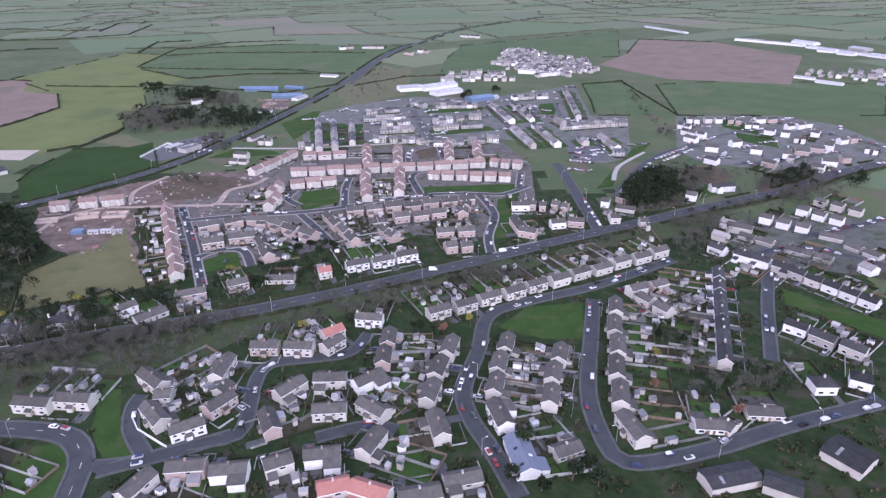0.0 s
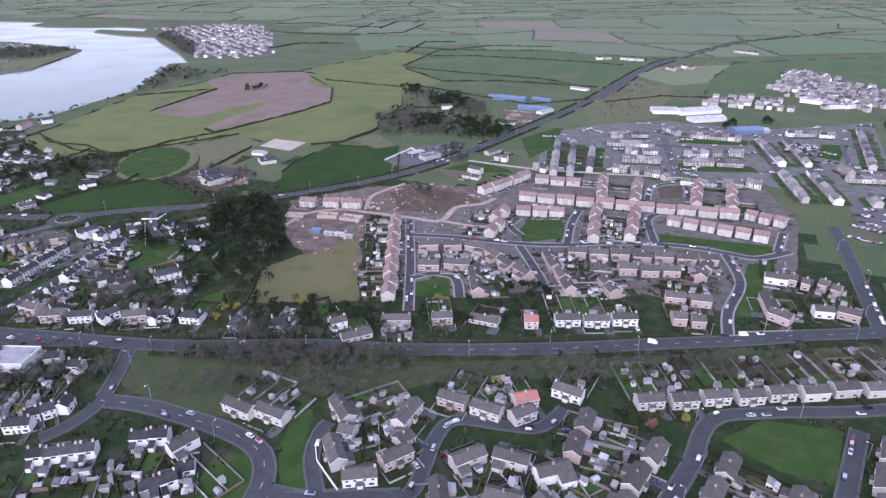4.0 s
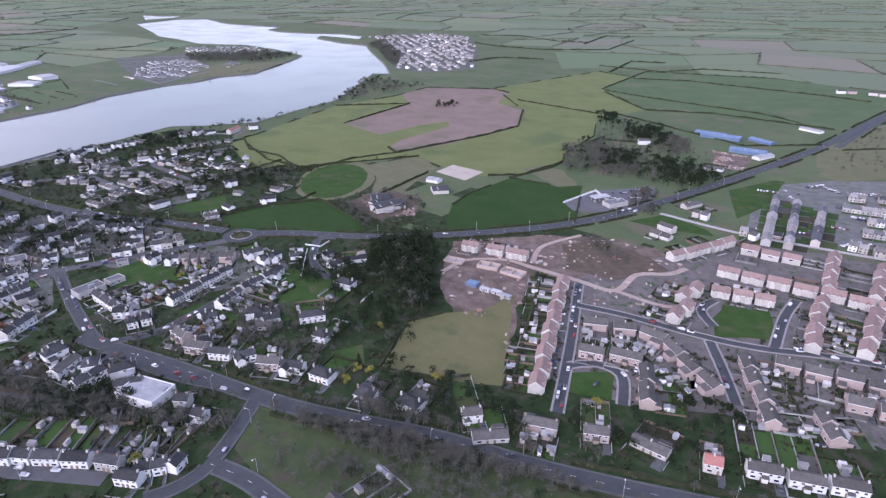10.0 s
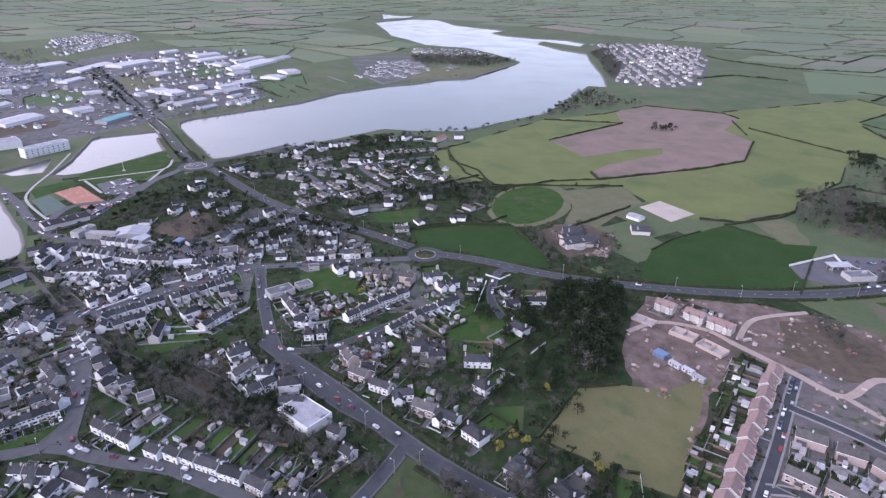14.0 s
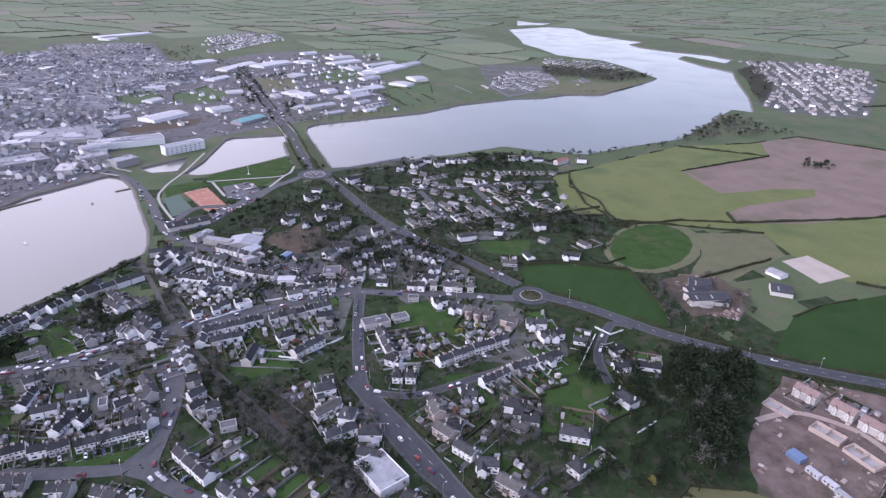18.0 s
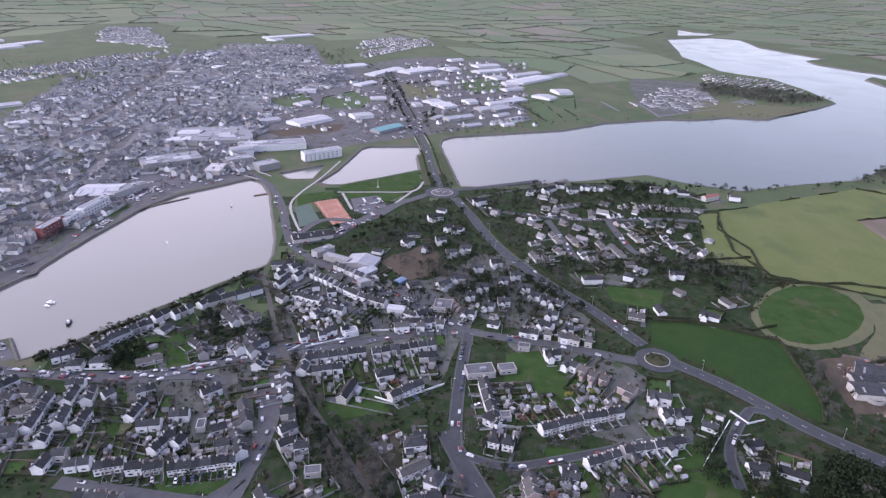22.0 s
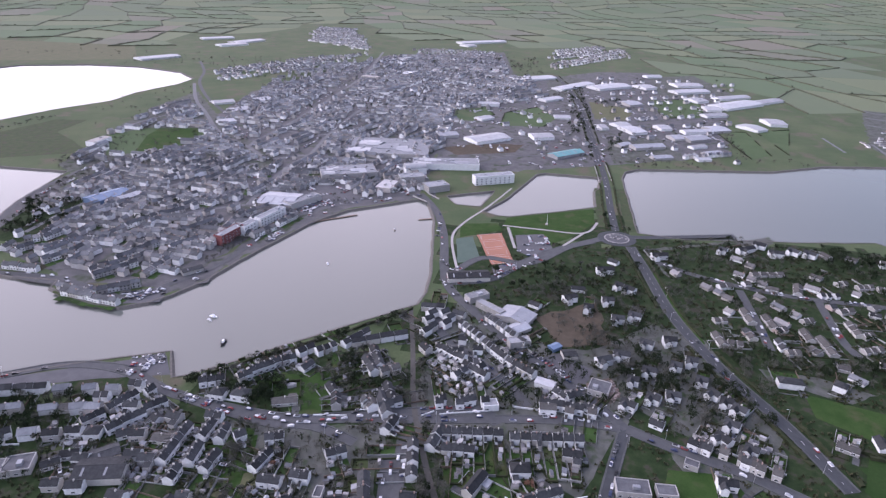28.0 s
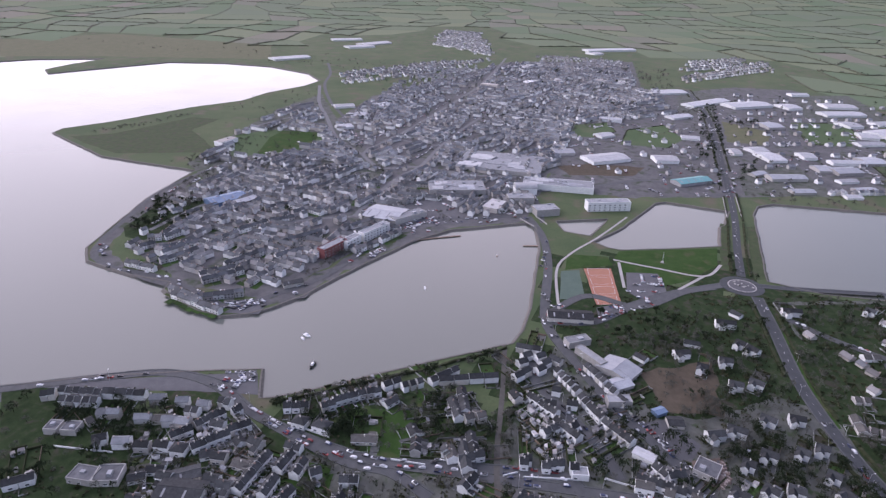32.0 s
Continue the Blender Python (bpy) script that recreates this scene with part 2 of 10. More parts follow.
MAT = {
    "garden": mat("garden", (0.017, 0.030, 0.012), (0.037, 0.055, 0.023), 7, 0.95, 0.7, spots=((0.050, 0.046, 0.036), 7), world_space=True),
    "town": mat("town_ground", (0.072, 0.072, 0.074), (0.122, 0.118, 0.118), 12, 0.9, 0.8, spots=((0.044, 0.058, 0.032), 14), world_space=True),
    "drive": mat("drives_and_lawns", (0.060, 0.066, 0.052), (0.112, 0.114, 0.104), 9, 0.92, 0.8, spots=((0.038, 0.058, 0.024), 10), world_space=True),
    "outskirts": mat("rough_fields", (0.052, 0.080, 0.032), (0.085, 0.105, 0.048), 70, 0.95, 2.0, spots=((0.100, 0.09, 0.06), 38), world_space=True),
    "shrub": mat("mixed_shrubs", (0.028, 0.037, 0.017), (0.070, 0.068, 0.040), 9, 0.95, 0.6, island=0.3, world_space=True),
    # grass of distant fields, its green paled in place of haze
    "ley": mat("hazed_grass_ley", (0.050, 0.084, 0.030), (0.070, 0.104, 0.042), 45, 0.95, 1.5, spots=((0.085, 0.10, 0.05), 60), world_space=True),
    "estate": mat("estate_ground", (0.092, 0.094, 0.088), (0.150, 0.150, 0.142), 9, 0.9, 0.8, spots=((0.065, 0.095, 0.040), 8), world_space=True),
    "asphalt": mat("asphalt", (0.040, 0.044, 0.047), (0.057, 0.061, 0.065), 6, 0.8, 0.5, world_space=True),
    "street": mat("street", (0.064, 0.067, 0.070), (0.088, 0.090, 0.092), 6, 0.8, 0.5, world_space=True),
    "lane": mat("town_streets", (0.120, 0.122, 0.126), (0.160, 0.162, 0.166), 6, 0.8, 0.5, world_space=True),
    "track": mat("railway_path", (0.070, 0.068, 0.060), (0.095, 0.090, 0.080), 4, 0.9, 0.5, world_space=True),
    "path": mat("concrete_path", (0.30, 0.29, 0.27), (0.38, 0.36, 0.34), 5, 0.9, 0.4, world_space=True),
    "earthtrack": mat("dirt_track", (0.27, 0.22, 0.18), (0.34, 0.28, 0.24), 6, 0.95, 0.5, world_space=True),
    "pavement": mat("pavement", (0.066, 0.070, 0.070), (0.096, 0.100, 0.098), 3, 0.9, 0.4, world_space=True),
    "paving": mat("new_concrete_paving", (0.20, 0.19, 0.185), (0.27, 0.255, 0.245), 3, 0.9, 0.4, world_space=True),
    "feltdark": mat("dark_roof_felt", (0.085, 0.088, 0.095), (0.14, 0.142, 0.15), 4, 0.85, 0.5, rand=0.25),
    "townslate": mat("old_town_slates", (0.060, 0.065, 0.071), (0.118, 0.122, 0.128), 6, 0.7, 1, island=0.45, bump=0),
    "yard": mat("estate_yards", (0.080, 0.074, 0.069), (0.135, 0.122, 0.114), 8, 0.9, 0.8, spots=((0.045, 0.070, 0.028), 7), world_space=True),
    "pasture": mat("pasture", (0.094, 0.116, 0.034), (0.120, 0.138, 0.046), 35, 0.95, 1.5, spots=((0.074, 0.102, 0.034), 60), world_space=True),
    "green": mat("young_crop", (0.021, 0.046, 0.012), (0.031, 0.057, 0.017), 40, 0.95, 1.5, world_space=True),
    "lawn": mat("lawn", (0.028, 0.058, 0.014), (0.043, 0.075, 0.022), 12, 0.95, 0.8, spots=((0.062, 0.072, 0.032), 15), world_space=True),
    "meadow": mat("rough_meadow", (0.096, 0.098, 0.040), (0.122, 0.115, 0.052), 16, 0.95, 0.8, spots=((0.072, 0.088, 0.034), 18), world_space=True),
    "plough": mat("ploughed_soil", (0.145, 0.110, 0.088), (0.185, 0.142, 0.115), 30, 0.95, 1.0, spots=((0.125, 0.108, 0.075), 50), world_space=True),
    "heath": mat("rough_pasture", (0.088, 0.098, 0.046), (0.118, 0.114, 0.062), 14, 0.95, 1.0, world_space=True),
    "scrub": mat("scrub", (0.072, 0.060, 0.044), (0.104, 0.086, 0.064), 6, 0.95, 0.8, world_space=True),
    "verge": mat("grass_verge", (0.033, 0.051, 0.018), (0.054, 0.070, 0.028), 8, 0.95, 0.8, spots=((0.056, 0.052, 0.034), 9), world_space=True),
    "earth": mat("building_site_soil", (0.075, 0.056, 0.044), (0.165, 0.128, 0.108), 9, 0.95, 0.9, spots=((0.060, 0.056, 0.036), 26), world_space=True),
    "sand": mat("sand", (0.32, 0.285, 0.235), (0.39, 0.345, 0.285), 12, 0.95, 0.6, world_space=True),
    "clay": mat("orange_court", (0.30, 0.145, 0.095), (0.35, 0.17, 0.115), 8, 0.9, 0.5, world_space=True),
    "courtgreen": mat("green_court", (0.075, 0.11, 0.085), (0.09, 0.125, 0.10), 8, 0.9, 0.5, world_space=True),
    "carpark": mat("car_park_tarmac", (0.085, 0.085, 0.09), (0.11, 0.11, 0.115), 8, 0.85, 0.5, world_space=True),
    "hedge": mat("hedge", (0.024, 0.032, 0.016), (0.046, 0.050, 0.027), 5, 0.95, 0.6, world_space=True),
    "farwhite": mat("distant_white_walls", (0.64, 0.635, 0.63), (0.80, 0.79, 0.78), 6, 0.85, 1, island=0.25, bump=0),
    "farcream": mat("distant_cream_walls", (0.36, 0.335, 0.31), (0.48, 0.45, 0.42), 6, 0.85, 1, island=0.2, bump=0),
    "fargrey": mat("distant_grey_walls", (0.34, 0.33, 0.33), (0.42, 0.41, 0.40), 6, 0.85, 1, island=0.2, bump=0),
    # lighter copies of the slate and tile roofs, with distance haze in the colour
    "farslate": mat("hazed_slate_roofs", (0.135, 0.142, 0.152), (0.205, 0.210, 0.220), 6, 0.7, 1, island=0.45, bump=0),
    "farbrown": mat("hazed_tiled_roofs", (0.170, 0.165, 0.162), (0.235, 0.226, 0.222), 6, 0.75, 1, island=0.4, bump=0),
    # winter hedges far off, colour lifted towards the fields to imitate haze
    "farhedge": mat("hazed_far_hedges", (0.066, 0.074, 0.046), (0.098, 0.102, 0.066), 30, 0.95, 3, world_space=True),
    "bank": mat("shore_stone", (0.10, 0.095, 0.085), (0.15, 0.14, 0.125), 2, 0.9, 0.5, world_space=True),
    "white": mat("white_render", (0.62, 0.625, 0.62), (0.76, 0.765, 0.76), 2.5, 0.85, 0.4, rand=0.12),
    "cream": mat("cream_render", (0.42, 0.405, 0.375), (0.51, 0.49, 0.45), 2.5, 0.85, 0.4, rand=0.16),
    "greywall": mat("grey_render", (0.32, 0.31, 0.30), (0.40, 0.39, 0.37), 2.5, 0.85, 0.4, rand=0.2),
    "pinkwall": mat("pink_brick", (0.35, 0.285, 0.258), (0.42, 0.345, 0.315), 1.2, 0.85, 0.3, rand=0.1),
    "redwall": mat("red_painted_wall", (0.17, 0.06, 0.06), (0.22, 0.08, 0.078), 2, 0.8, 0.3),
    "tilebrown": mat("brown_concrete_tiles", (0.072, 0.070, 0.066), (0.106, 0.102, 0.096), 2.2, 0.8, 0.35, rand=0.2),
    "slate": mat("dark_slate", (0.034, 0.036, 0.038), (0.058, 0.060, 0.062), 2.2, 0.7, 0.35, rand=0.35),
    "tilepink": mat("red_brown_tiles", (0.205, 0.150, 0.134), (0.260, 0.194, 0.174), 2.2, 0.8, 0.35, rand=0.12),
    "tilered": mat("red_clay_tiles", (0.27, 0.12, 0.10), (0.33, 0.16, 0.13), 2.2, 0.75, 0.35, rand=0.1),
    "blueslate": mat("blue_grey_slate", (0.12, 0.14, 0.19), (0.16, 0.18, 0.23), 2.2, 0.5, 0.35),
    "plots": mat("garden_plots", (0.04, 0.05, 0.026), (0.055, 0.065, 0.034), 3.0, 0.95, 0.6, world_space=True),
    "shedwhite": mat("pale_sheet_metal", (0.31, 0.315, 0.322), (0.42, 0.42, 0.43), 6, 0.55, 0.8, rand=0.22),
    "shedgrey": mat("grey_sheet_metal", (0.26, 0.27, 0.29), (0.34, 0.35, 0.37), 6, 0.5, 0.8, rand=0.2),
    "teal": mat("teal_sheet_metal", (0.10, 0.26, 0.27), (0.13, 0.31, 0.31), 6, 0.5, 0.8),
    "bluemetal": mat("blue_sheet_metal", (0.11, 0.165, 0.26), (0.15, 0.21, 0.31), 6, 0.5, 0.8),
    "felt": mat("flat_roof_felt", (0.20, 0.205, 0.215), (0.285, 0.29, 0.30), 4, 0.9, 0.5, rand=0.2),
    "trim": mat("white_upvc", (0.74, 0.74, 0.74), (0.80, 0.80, 0.80), 1, 0.5, 0.3, bump=0),
    "wood": mat("weathered_wood", (0.16, 0.12, 0.09), (0.22, 0.17, 0.13), 1, 0.85, 0.2, rand=0.2),
    "brick": mat("chimney_brick", (0.26, 0.19, 0.16), (0.33, 0.25, 0.22), 0.6, 0.9, 0.2, rand=0.15),
    "bark": mat("bark", (0.07, 0.058, 0.048), (0.10, 0.085, 0.07), 0.8, 0.95, 0.2),
    "twigs": mat("bare_twigs", (0.054, 0.055, 0.045), (0.088, 0.088, 0.072), 4.0, 0.95, 0.4, rand=0.2),
    "leaves": mat("evergreen_leaves", (0.017, 0.026, 0.014), (0.031, 0.042, 0.022), 2.0, 0.9, 0.4, rand=0.25),
    "gorse": mat("gorse_blossom", (0.16, 0.16, 0.035), (0.24, 0.22, 0.05), 1.0, 0.9, 0.3),
    "rust": mat("copper_leaves", (0.16, 0.085, 0.055), (0.21, 0.12, 0.08), 1.0, 0.9, 0.3),
    "rubber": mat("tyre_rubber", (0.02, 0.02, 0.02), (0.03, 0.03, 0.03), 0.3, 0.9, 0.1, bump=0),
    "steel": mat("galvanised_steel", (0.45, 0.46, 0.47), (0.52, 0.53, 0.54), 0.5, 0.45, 0.2, metal=0.6, bump=0),
    "concrete": mat("concrete", (0.30, 0.29, 0.28), (0.38, 0.37, 0.35), 2, 0.9, 0.4),
    "wallblock": mat("painted_block_wall", (0.16, 0.165, 0.16), (0.32, 0.325, 0.315), 8, 0.9, 0.4, island=0.5),
    "paint": mat("road_paint", (0.55, 0.55, 0.54), (0.66, 0.66, 0.64), 2, 0.8, 0.3, bump=0, world_space=True),
    "soilbare": mat("raw_concrete_block", (0.38, 0.31, 0.27), (0.46, 0.38, 0.33), 1.5, 0.9, 0.3),
}


def glassy(name, col, rough):
    m = bpy.data.materials.new(name)
    m.use_nodes = True
    p = m.node_tree.nodes["Principled BSDF"]
    p.inputs["Base Color"].default_value, p.inputs["Roughness"].default_value = (*col, 1), rough
    return m


MAT["glass"] = glassy("window_glass", (0.03, 0.035, 0.04), 0.08)


def water_material():
    m = bpy.data.materials.new("estuary_water")
    m.use_nodes = True
    n, l = m.node_tree.nodes, m.node_tree.links
    p = n["Principled BSDF"]
    p.inputs["Base Color"].default_value = (0.118, 0.128, 0.112, 1)
    p.inputs["Roughness"].default_value, p.inputs["IOR"].default_value = 0.10, 1.45
    g = n.new("ShaderNodeNewGeometry")
    a, b = n.new("ShaderNodeTexNoise"), n.new("ShaderNodeTexNoise")
    a.inputs["Scale"].default_value, a.inputs["Detail"].default_value = 0.9, 3
    b.inputs["Scale"].default_value, b.inputs["Detail"].default_value = 0.012, 4
    l.new(g.outputs["Position"], a.inputs["Vector"])
    l.new(g.outputs["Position"], b.inputs["Vector"])
    bp = n.new("ShaderNodeBump")
    bp.inputs["Strength"].default_value, bp.inputs["Distance"].default_value = 0.12, 0.05
    l.new(a.outputs[0], bp.inputs["Height"])
    l.new(bp.outputs[0], p.inputs["Normal"])
    r = n.new("ShaderNodeMapRange")
    r.inputs[1].default_value, r.inputs[2].default_value = 0.35, 0.65
    r.inputs[3].default_value, r.inputs[4].default_value = 0.06, 0.16
    l.new(b.outputs[0], r.inputs[0])
    l.new(r.outputs[0], p.inputs["Roughness"])
    return m


MAT["water"] = water_material()


def ramp_by_island(m, tones, share):
    """Mixes into a material one tone of the list for each loose piece of the mesh."""
    n, l = m.node_tree.nodes, m.node_tree.links
    p = n["Principled BSDF"]
    geo = n.new("ShaderNodeNewGeometry")
    ramp = n.new("ShaderNodeValToRGB")
    ramp.color_ramp.interpolation = "CONSTANT"
    el = ramp.color_ramp.elements
    el[0].position, el[0].color = 0.0, (*tones[0][1], 1)
    el[1].position, el[1].color = tones[1][0], (*tones[1][1], 1)
    for pos, c in tones[2:]:
        e = el.new(pos)
        e.color = (*c, 1)
    l.new(geo.outputs["Random Per Island"], ramp.inputs[0])
    mx = n.new("ShaderNodeMixRGB")
    mx.inputs[0].default_value = share
    l.new(p.inputs["Base Color"].links[0].from_socket, mx.inputs[1])
    l.new(ramp.outputs[0], mx.inputs[2])
    l.new(mx.outputs[0], p.inputs["Base Color"])
    return m


def field_material():
    """Far fields: each cell takes its own green, straw or soil tint, greyed to imitate haze."""
    m = mat("hazed_patchwork_fields", (0.085, 0.115, 0.045), (0.105, 0.13, 0.055), 60, 0.95, 2.0, world_space=True)
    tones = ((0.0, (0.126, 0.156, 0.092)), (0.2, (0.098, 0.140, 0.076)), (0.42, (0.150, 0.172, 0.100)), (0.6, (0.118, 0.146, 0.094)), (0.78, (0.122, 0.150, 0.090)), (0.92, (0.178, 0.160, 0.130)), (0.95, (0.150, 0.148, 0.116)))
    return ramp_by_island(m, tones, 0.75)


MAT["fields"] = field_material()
ramp_by_island(MAT["plots"], ((0.0, (0.044, 0.090, 0.022)), (0.35, (0.034, 0.064, 0.020)), (0.55, (0.062, 0.080, 0.032)), (0.68, (0.042, 0.036, 0.028)), (0.78, (0.095, 0.092, 0.088)), (0.88, (0.075, 0.062, 0.048)), (0.95, (0.15, 0.145, 0.14))), 0.75)
MAT["farcars"] = ramp_by_island(mat("distant_car_paint", (0.4, 0.4, 0.41), (0.45, 0.45, 0.46), 6, 0.4, 1, bump=0), ((0.0, (0.62, 0.62, 0.63)), (0.3, (0.36, 0.37, 0.39)), (0.5, (0.06, 0.065, 0.07)), (0.7, (0.04, 0.05, 0.1)), (0.82, (0.2, 0.04, 0.04)), (0.9, (0.02, 0.02, 0.022))), 1.0)
MAT["rubble"] = ramp_by_island(mat("site_rubble", (0.2, 0.17, 0.15), (0.26, 0.22, 0.2), 2, 0.95, 0.3, world_space=True), ((0.0, (0.22, 0.165, 0.135)), (0.4, (0.12, 0.095, 0.08)), (0.62, (0.34, 0.28, 0.25)), (0.84, (0.44, 0.41, 0.38)), (0.90, (0.30, 0.15, 0.12)), (0.95, (0.07, 0.08, 0.09))), 0.85)
# dry, matt surfaces
for k in ("slate", "tilebrown", "tilepink", "garden", "shrub", "plots", "hedge", "lawn", "green", "scrub", "leaves", "farslate", "farbrown"):
    MAT[k].node_tree.nodes["Principled BSDF"].inputs["Specular IOR Level"].default_value = 0.08

# ---- small tools ----
rng = random.Random(7)


def make_mesh(name, verts, faces, mats, index=None):
    me = bpy.data.meshes.new(name)
    me.from_pydata(verts, [], faces)
    for m in mats if isinstance(mats, (list, tuple)) else [mats]:
        me.materials.append(m)
    if index:
        me.polygons.foreach_set("material_index", index)
    me.update()
    return me


def part(name, me, parent, m=None, label=""):
    ob = new(name, me)
    ob.parent = parent
    if m is not None:
        ob.matrix_basis = m
    return tagged(ob, label) if label else ob


def box(x0, x1, y0, y1, z0, z1, verts, faces):
    k = len(verts)
    verts += [(x0, y0, z0), (x1, y0, z0), (x1, y1, z0), (x0, y1, z0), (x0, y0, z1), (x1, y0, z1), (x1, y1, z1), (x0, y1, z1)]
    faces += [(k, k + 3, k + 2, k + 1), (k + 4, k + 5, k + 6, k + 7), (k, k + 1, k + 5, k + 4), (k + 1, k + 2, k + 6, k + 5), (k + 2, k + 3, k + 7, k + 6), (k + 3, k, k + 4, k + 7)]


def inside(x, y, poly):
    c = False
    j = len(poly) - 1
    for i in range(len(poly)):
        (xi, yi), (xj, yj) = poly[i], poly[j]
        if (yi > y) != (yj > y) and x < (xj - xi) * (y - yi) / (yj - yi) + xi:
            c = not c
        j = i
    return c


class Grid:
    """Points in square bins, to ask for near neighbours."""

    def __init__(self, size):
        self.size, self.bins = size, {}

    def add(self, x, y, v=None):
        self.bins.setdefault((int(x // self.size), int(y // self.size)), []).append((x, y, v))

    def near(self, x, y, r):
        k = int(r // self.size) + 1
        i, j = int(x // self.size), int(y // self.size)
        for a in range(i - k, i + k + 1):
            for b in range(j - k, j + k + 1):
                for p in self.bins.get((a, b), ()):
                    if (p[0] - x) ** 2 + (p[1] - y) ** 2 < r * r:
                        yield p


WATERS, ROADS, BUILT, ROADPTS, PATCHES = [], [], Grid(25), Grid(25), []


def in_water(x, y):
    return any(inside(x, y, w) for w in WATERS)


def road_gap(x, y, r):
    """How far (x, y) lies outside the nearest road's edge; r if none is near."""
    return min([math.hypot(p[0] - x, p[1] - y) - p[2] for p in ROADPTS.near(x, y, r)], default=r)


def rise(x, y):
    """Height of the far hills over the plain."""
    d = math.hypot(x + 300, y - 500)
    k = min(max((d - 3500) / 4500, 0), 1)
    return k * k * (3 - 2 * k) * (200 + 70 * noise.noise((x / 3600, y / 3600, 0)))

# ---- plan: water, roads, ground patches ----


def water(name, *pts):
    WATERS.append(list(pts))


def road(width, kind, *pts):
    """Keeps a road's centre line, cut into short steps and rounded at its bends."""
    if kind == "asphalt":
        width *= 0.84 if width < 8 else 0.92
    pts = [Vector(p) for p in pts]
    line = []
    for i in range(len(pts) - 1):
        p0, p1, p2, p3 = pts[max(i - 1, 0)], pts[i], pts[i + 1], pts[min(i + 2, len(pts) - 1)]
        k = max(2, int((p2 - p1).length / 5))
        for s in range(k):
            t = s / k
            a = (p2 - p0) * 0.5
            b = (p3 - p1) * 0.5
            line.append(p1 * (2 * t**3 - 3 * t**2 + 1) + a * (t**3 - 2 * t**2 + t) + p2 * (-2 * t**3 + 3 * t**2) + b * (t**3 - t**2))
    line.append(pts[-1])
    ROADS.append((width, kind, line))
    for p in line:
        ROADPTS.add(p.x, p.y, width / 2)


def patch(kind, *pts):
    PATCHES.append((kind, list(pts)))


water("estuary", (-830, 260), (-825, 307), (-840, 377), (-849, 427), (-870, 508), (-836, 544), (-802, 601), (-826, 695), (-840, 781), (-914, 891), (-1005, 1022), (-976, 1045), (-1103, 1151), (-1289, 1286), (-1411, 1384), (-1520, 1384), (-1676, 1421), (-1723, 1476), (-1550, 1482), (-1614, 1563), (-1730, 1573), (-1827, 1517), (-1963, 1482), (-2051, 1504), (-2102, 1602), (-2293, 1576), (-2429, 1564), (-2579, 1611), (-2715, 1646), (-2803, 1560), (-2700, 1326), (-2502, 1258), (-2260, 1178), (-2118, 1124), (-1990, 1118), (-1810, 1091), (-1762, 1112), (-1682, 1162), (-1517, 1150), (-1362, 1116), (-1304, 1036), (-1264, 960), (-1202, 873), (-1219, 799), (-1199, 735), (-1204, 674), (-1174, 554), (-1121, 468), (-1078, 278), (-1058, 259), (-1022, 253))
water("pond", (-851, 88), (-896, 108), (-1010, 138), (-1021, 150), (-1021, 225), (-971, 220), (-961, 215), (-901, 216), (-874, 174), (-842, 119), (-842, 104))
water("stream", (-891, 37), (-926, 91), (-897, 87), (-865, 82), (-865, 53))
water("harbour", (-620, 66), (-642, 68), (-681, 64), (-807, 39), (-866, 18), (-871, 9), (-849, -18), (-812, -63), (-768, -88), (-728, -98), (-659, -116), (-616, -124), (-584, -137), (-568, -148), (-555, -166), (-554, -189), (-561, -220), (-570, -243), (-583, -248), (-578, -289), (-582, -350), (-605, -378), (-628, -387), (-663, -403), (-738, -435), (-848, -461), (-838, -625), (-897, -802), (-922, -812), (-999, -783), (-1155, -749), (-1255, -708), (-1342, -717), (-1460, -695), (-1535, -703), (-1610, -787), (-1650, -932), (-1631, -1069), (-1563, -1206), (-1408, -1260), (-1274, -1303), (-1310, -1359), (-1407, -1381), (-1515, -1389), (-1406, -1528), (-1272, -1598), (-889, -1404), (-426, -1127), (-257, -357), (-347, -288), (-419, -238), (-456, -186), (-487, -133), (-510, -89), (-482, -70), (-487, -62), (-519, -30), (-570, 17))
water("upper_reach", (-3197, 1594), (-3039, 1613), (-2994, 1697), (-2877, 1580), (-2866, 1445))
road(9, "asphalt", (-453, 360), (-425, 384), (-378, 415), (-337, 453), (-296, 501), (-264, 550), (-241, 603), (-224, 667), (-195, 786), (-159, 970), (-122, 1278), (-84, 1446))
road(9, "asphalt", (-144, 976), (-109, 1316), (7, 1691), (87, 1863), (369, 2230))
road(9, "asphalt", (-475, 348), (-527, 327), (-587, 297), (-655, 274), (-733, 260), (-790, 249))
road(9, "asphalt", (-830, 236), (-903, 233), (-1056, 228), (-1457, 197), (-1666, 173), (-1900, 126))
road(9.5, "asphalt", (-395, 201), (-373, 207), (-327, 221), (-268, 236), (-232, 248), (-177, 272), (-138, 284), (-101, 298), (-51, 320), (-7, 342), (33, 362), (61, 377))
road(9.5, "asphalt", (38, 368), (107, 401), (189, 442), (285, 488), (344, 527), (409, 559))
road(7, "asphalt", (-504, 229), (-466, 220), (-427, 212), (-385, 206), (-353, 209), (-315, 218), (-285, 230), (-259, 238), (-243, 245))
road(6.5, "street", (-500, 229), (-540, 191), (-572, 155), (-618, 115), (-656, 86), (-693, 74), (-772, 57), (-839, 34), (-890, 3))
road(6, "street", (-500, 225), (-499, 189), (-488, 139), (-478, 98), (-471, 66), (-461, 16), (-466, -57), (-482, -102), (-482, -130))
road(7, "street", (-500, 229), (-489, 256), (-477, 292), (-462, 322), (-456, 337))
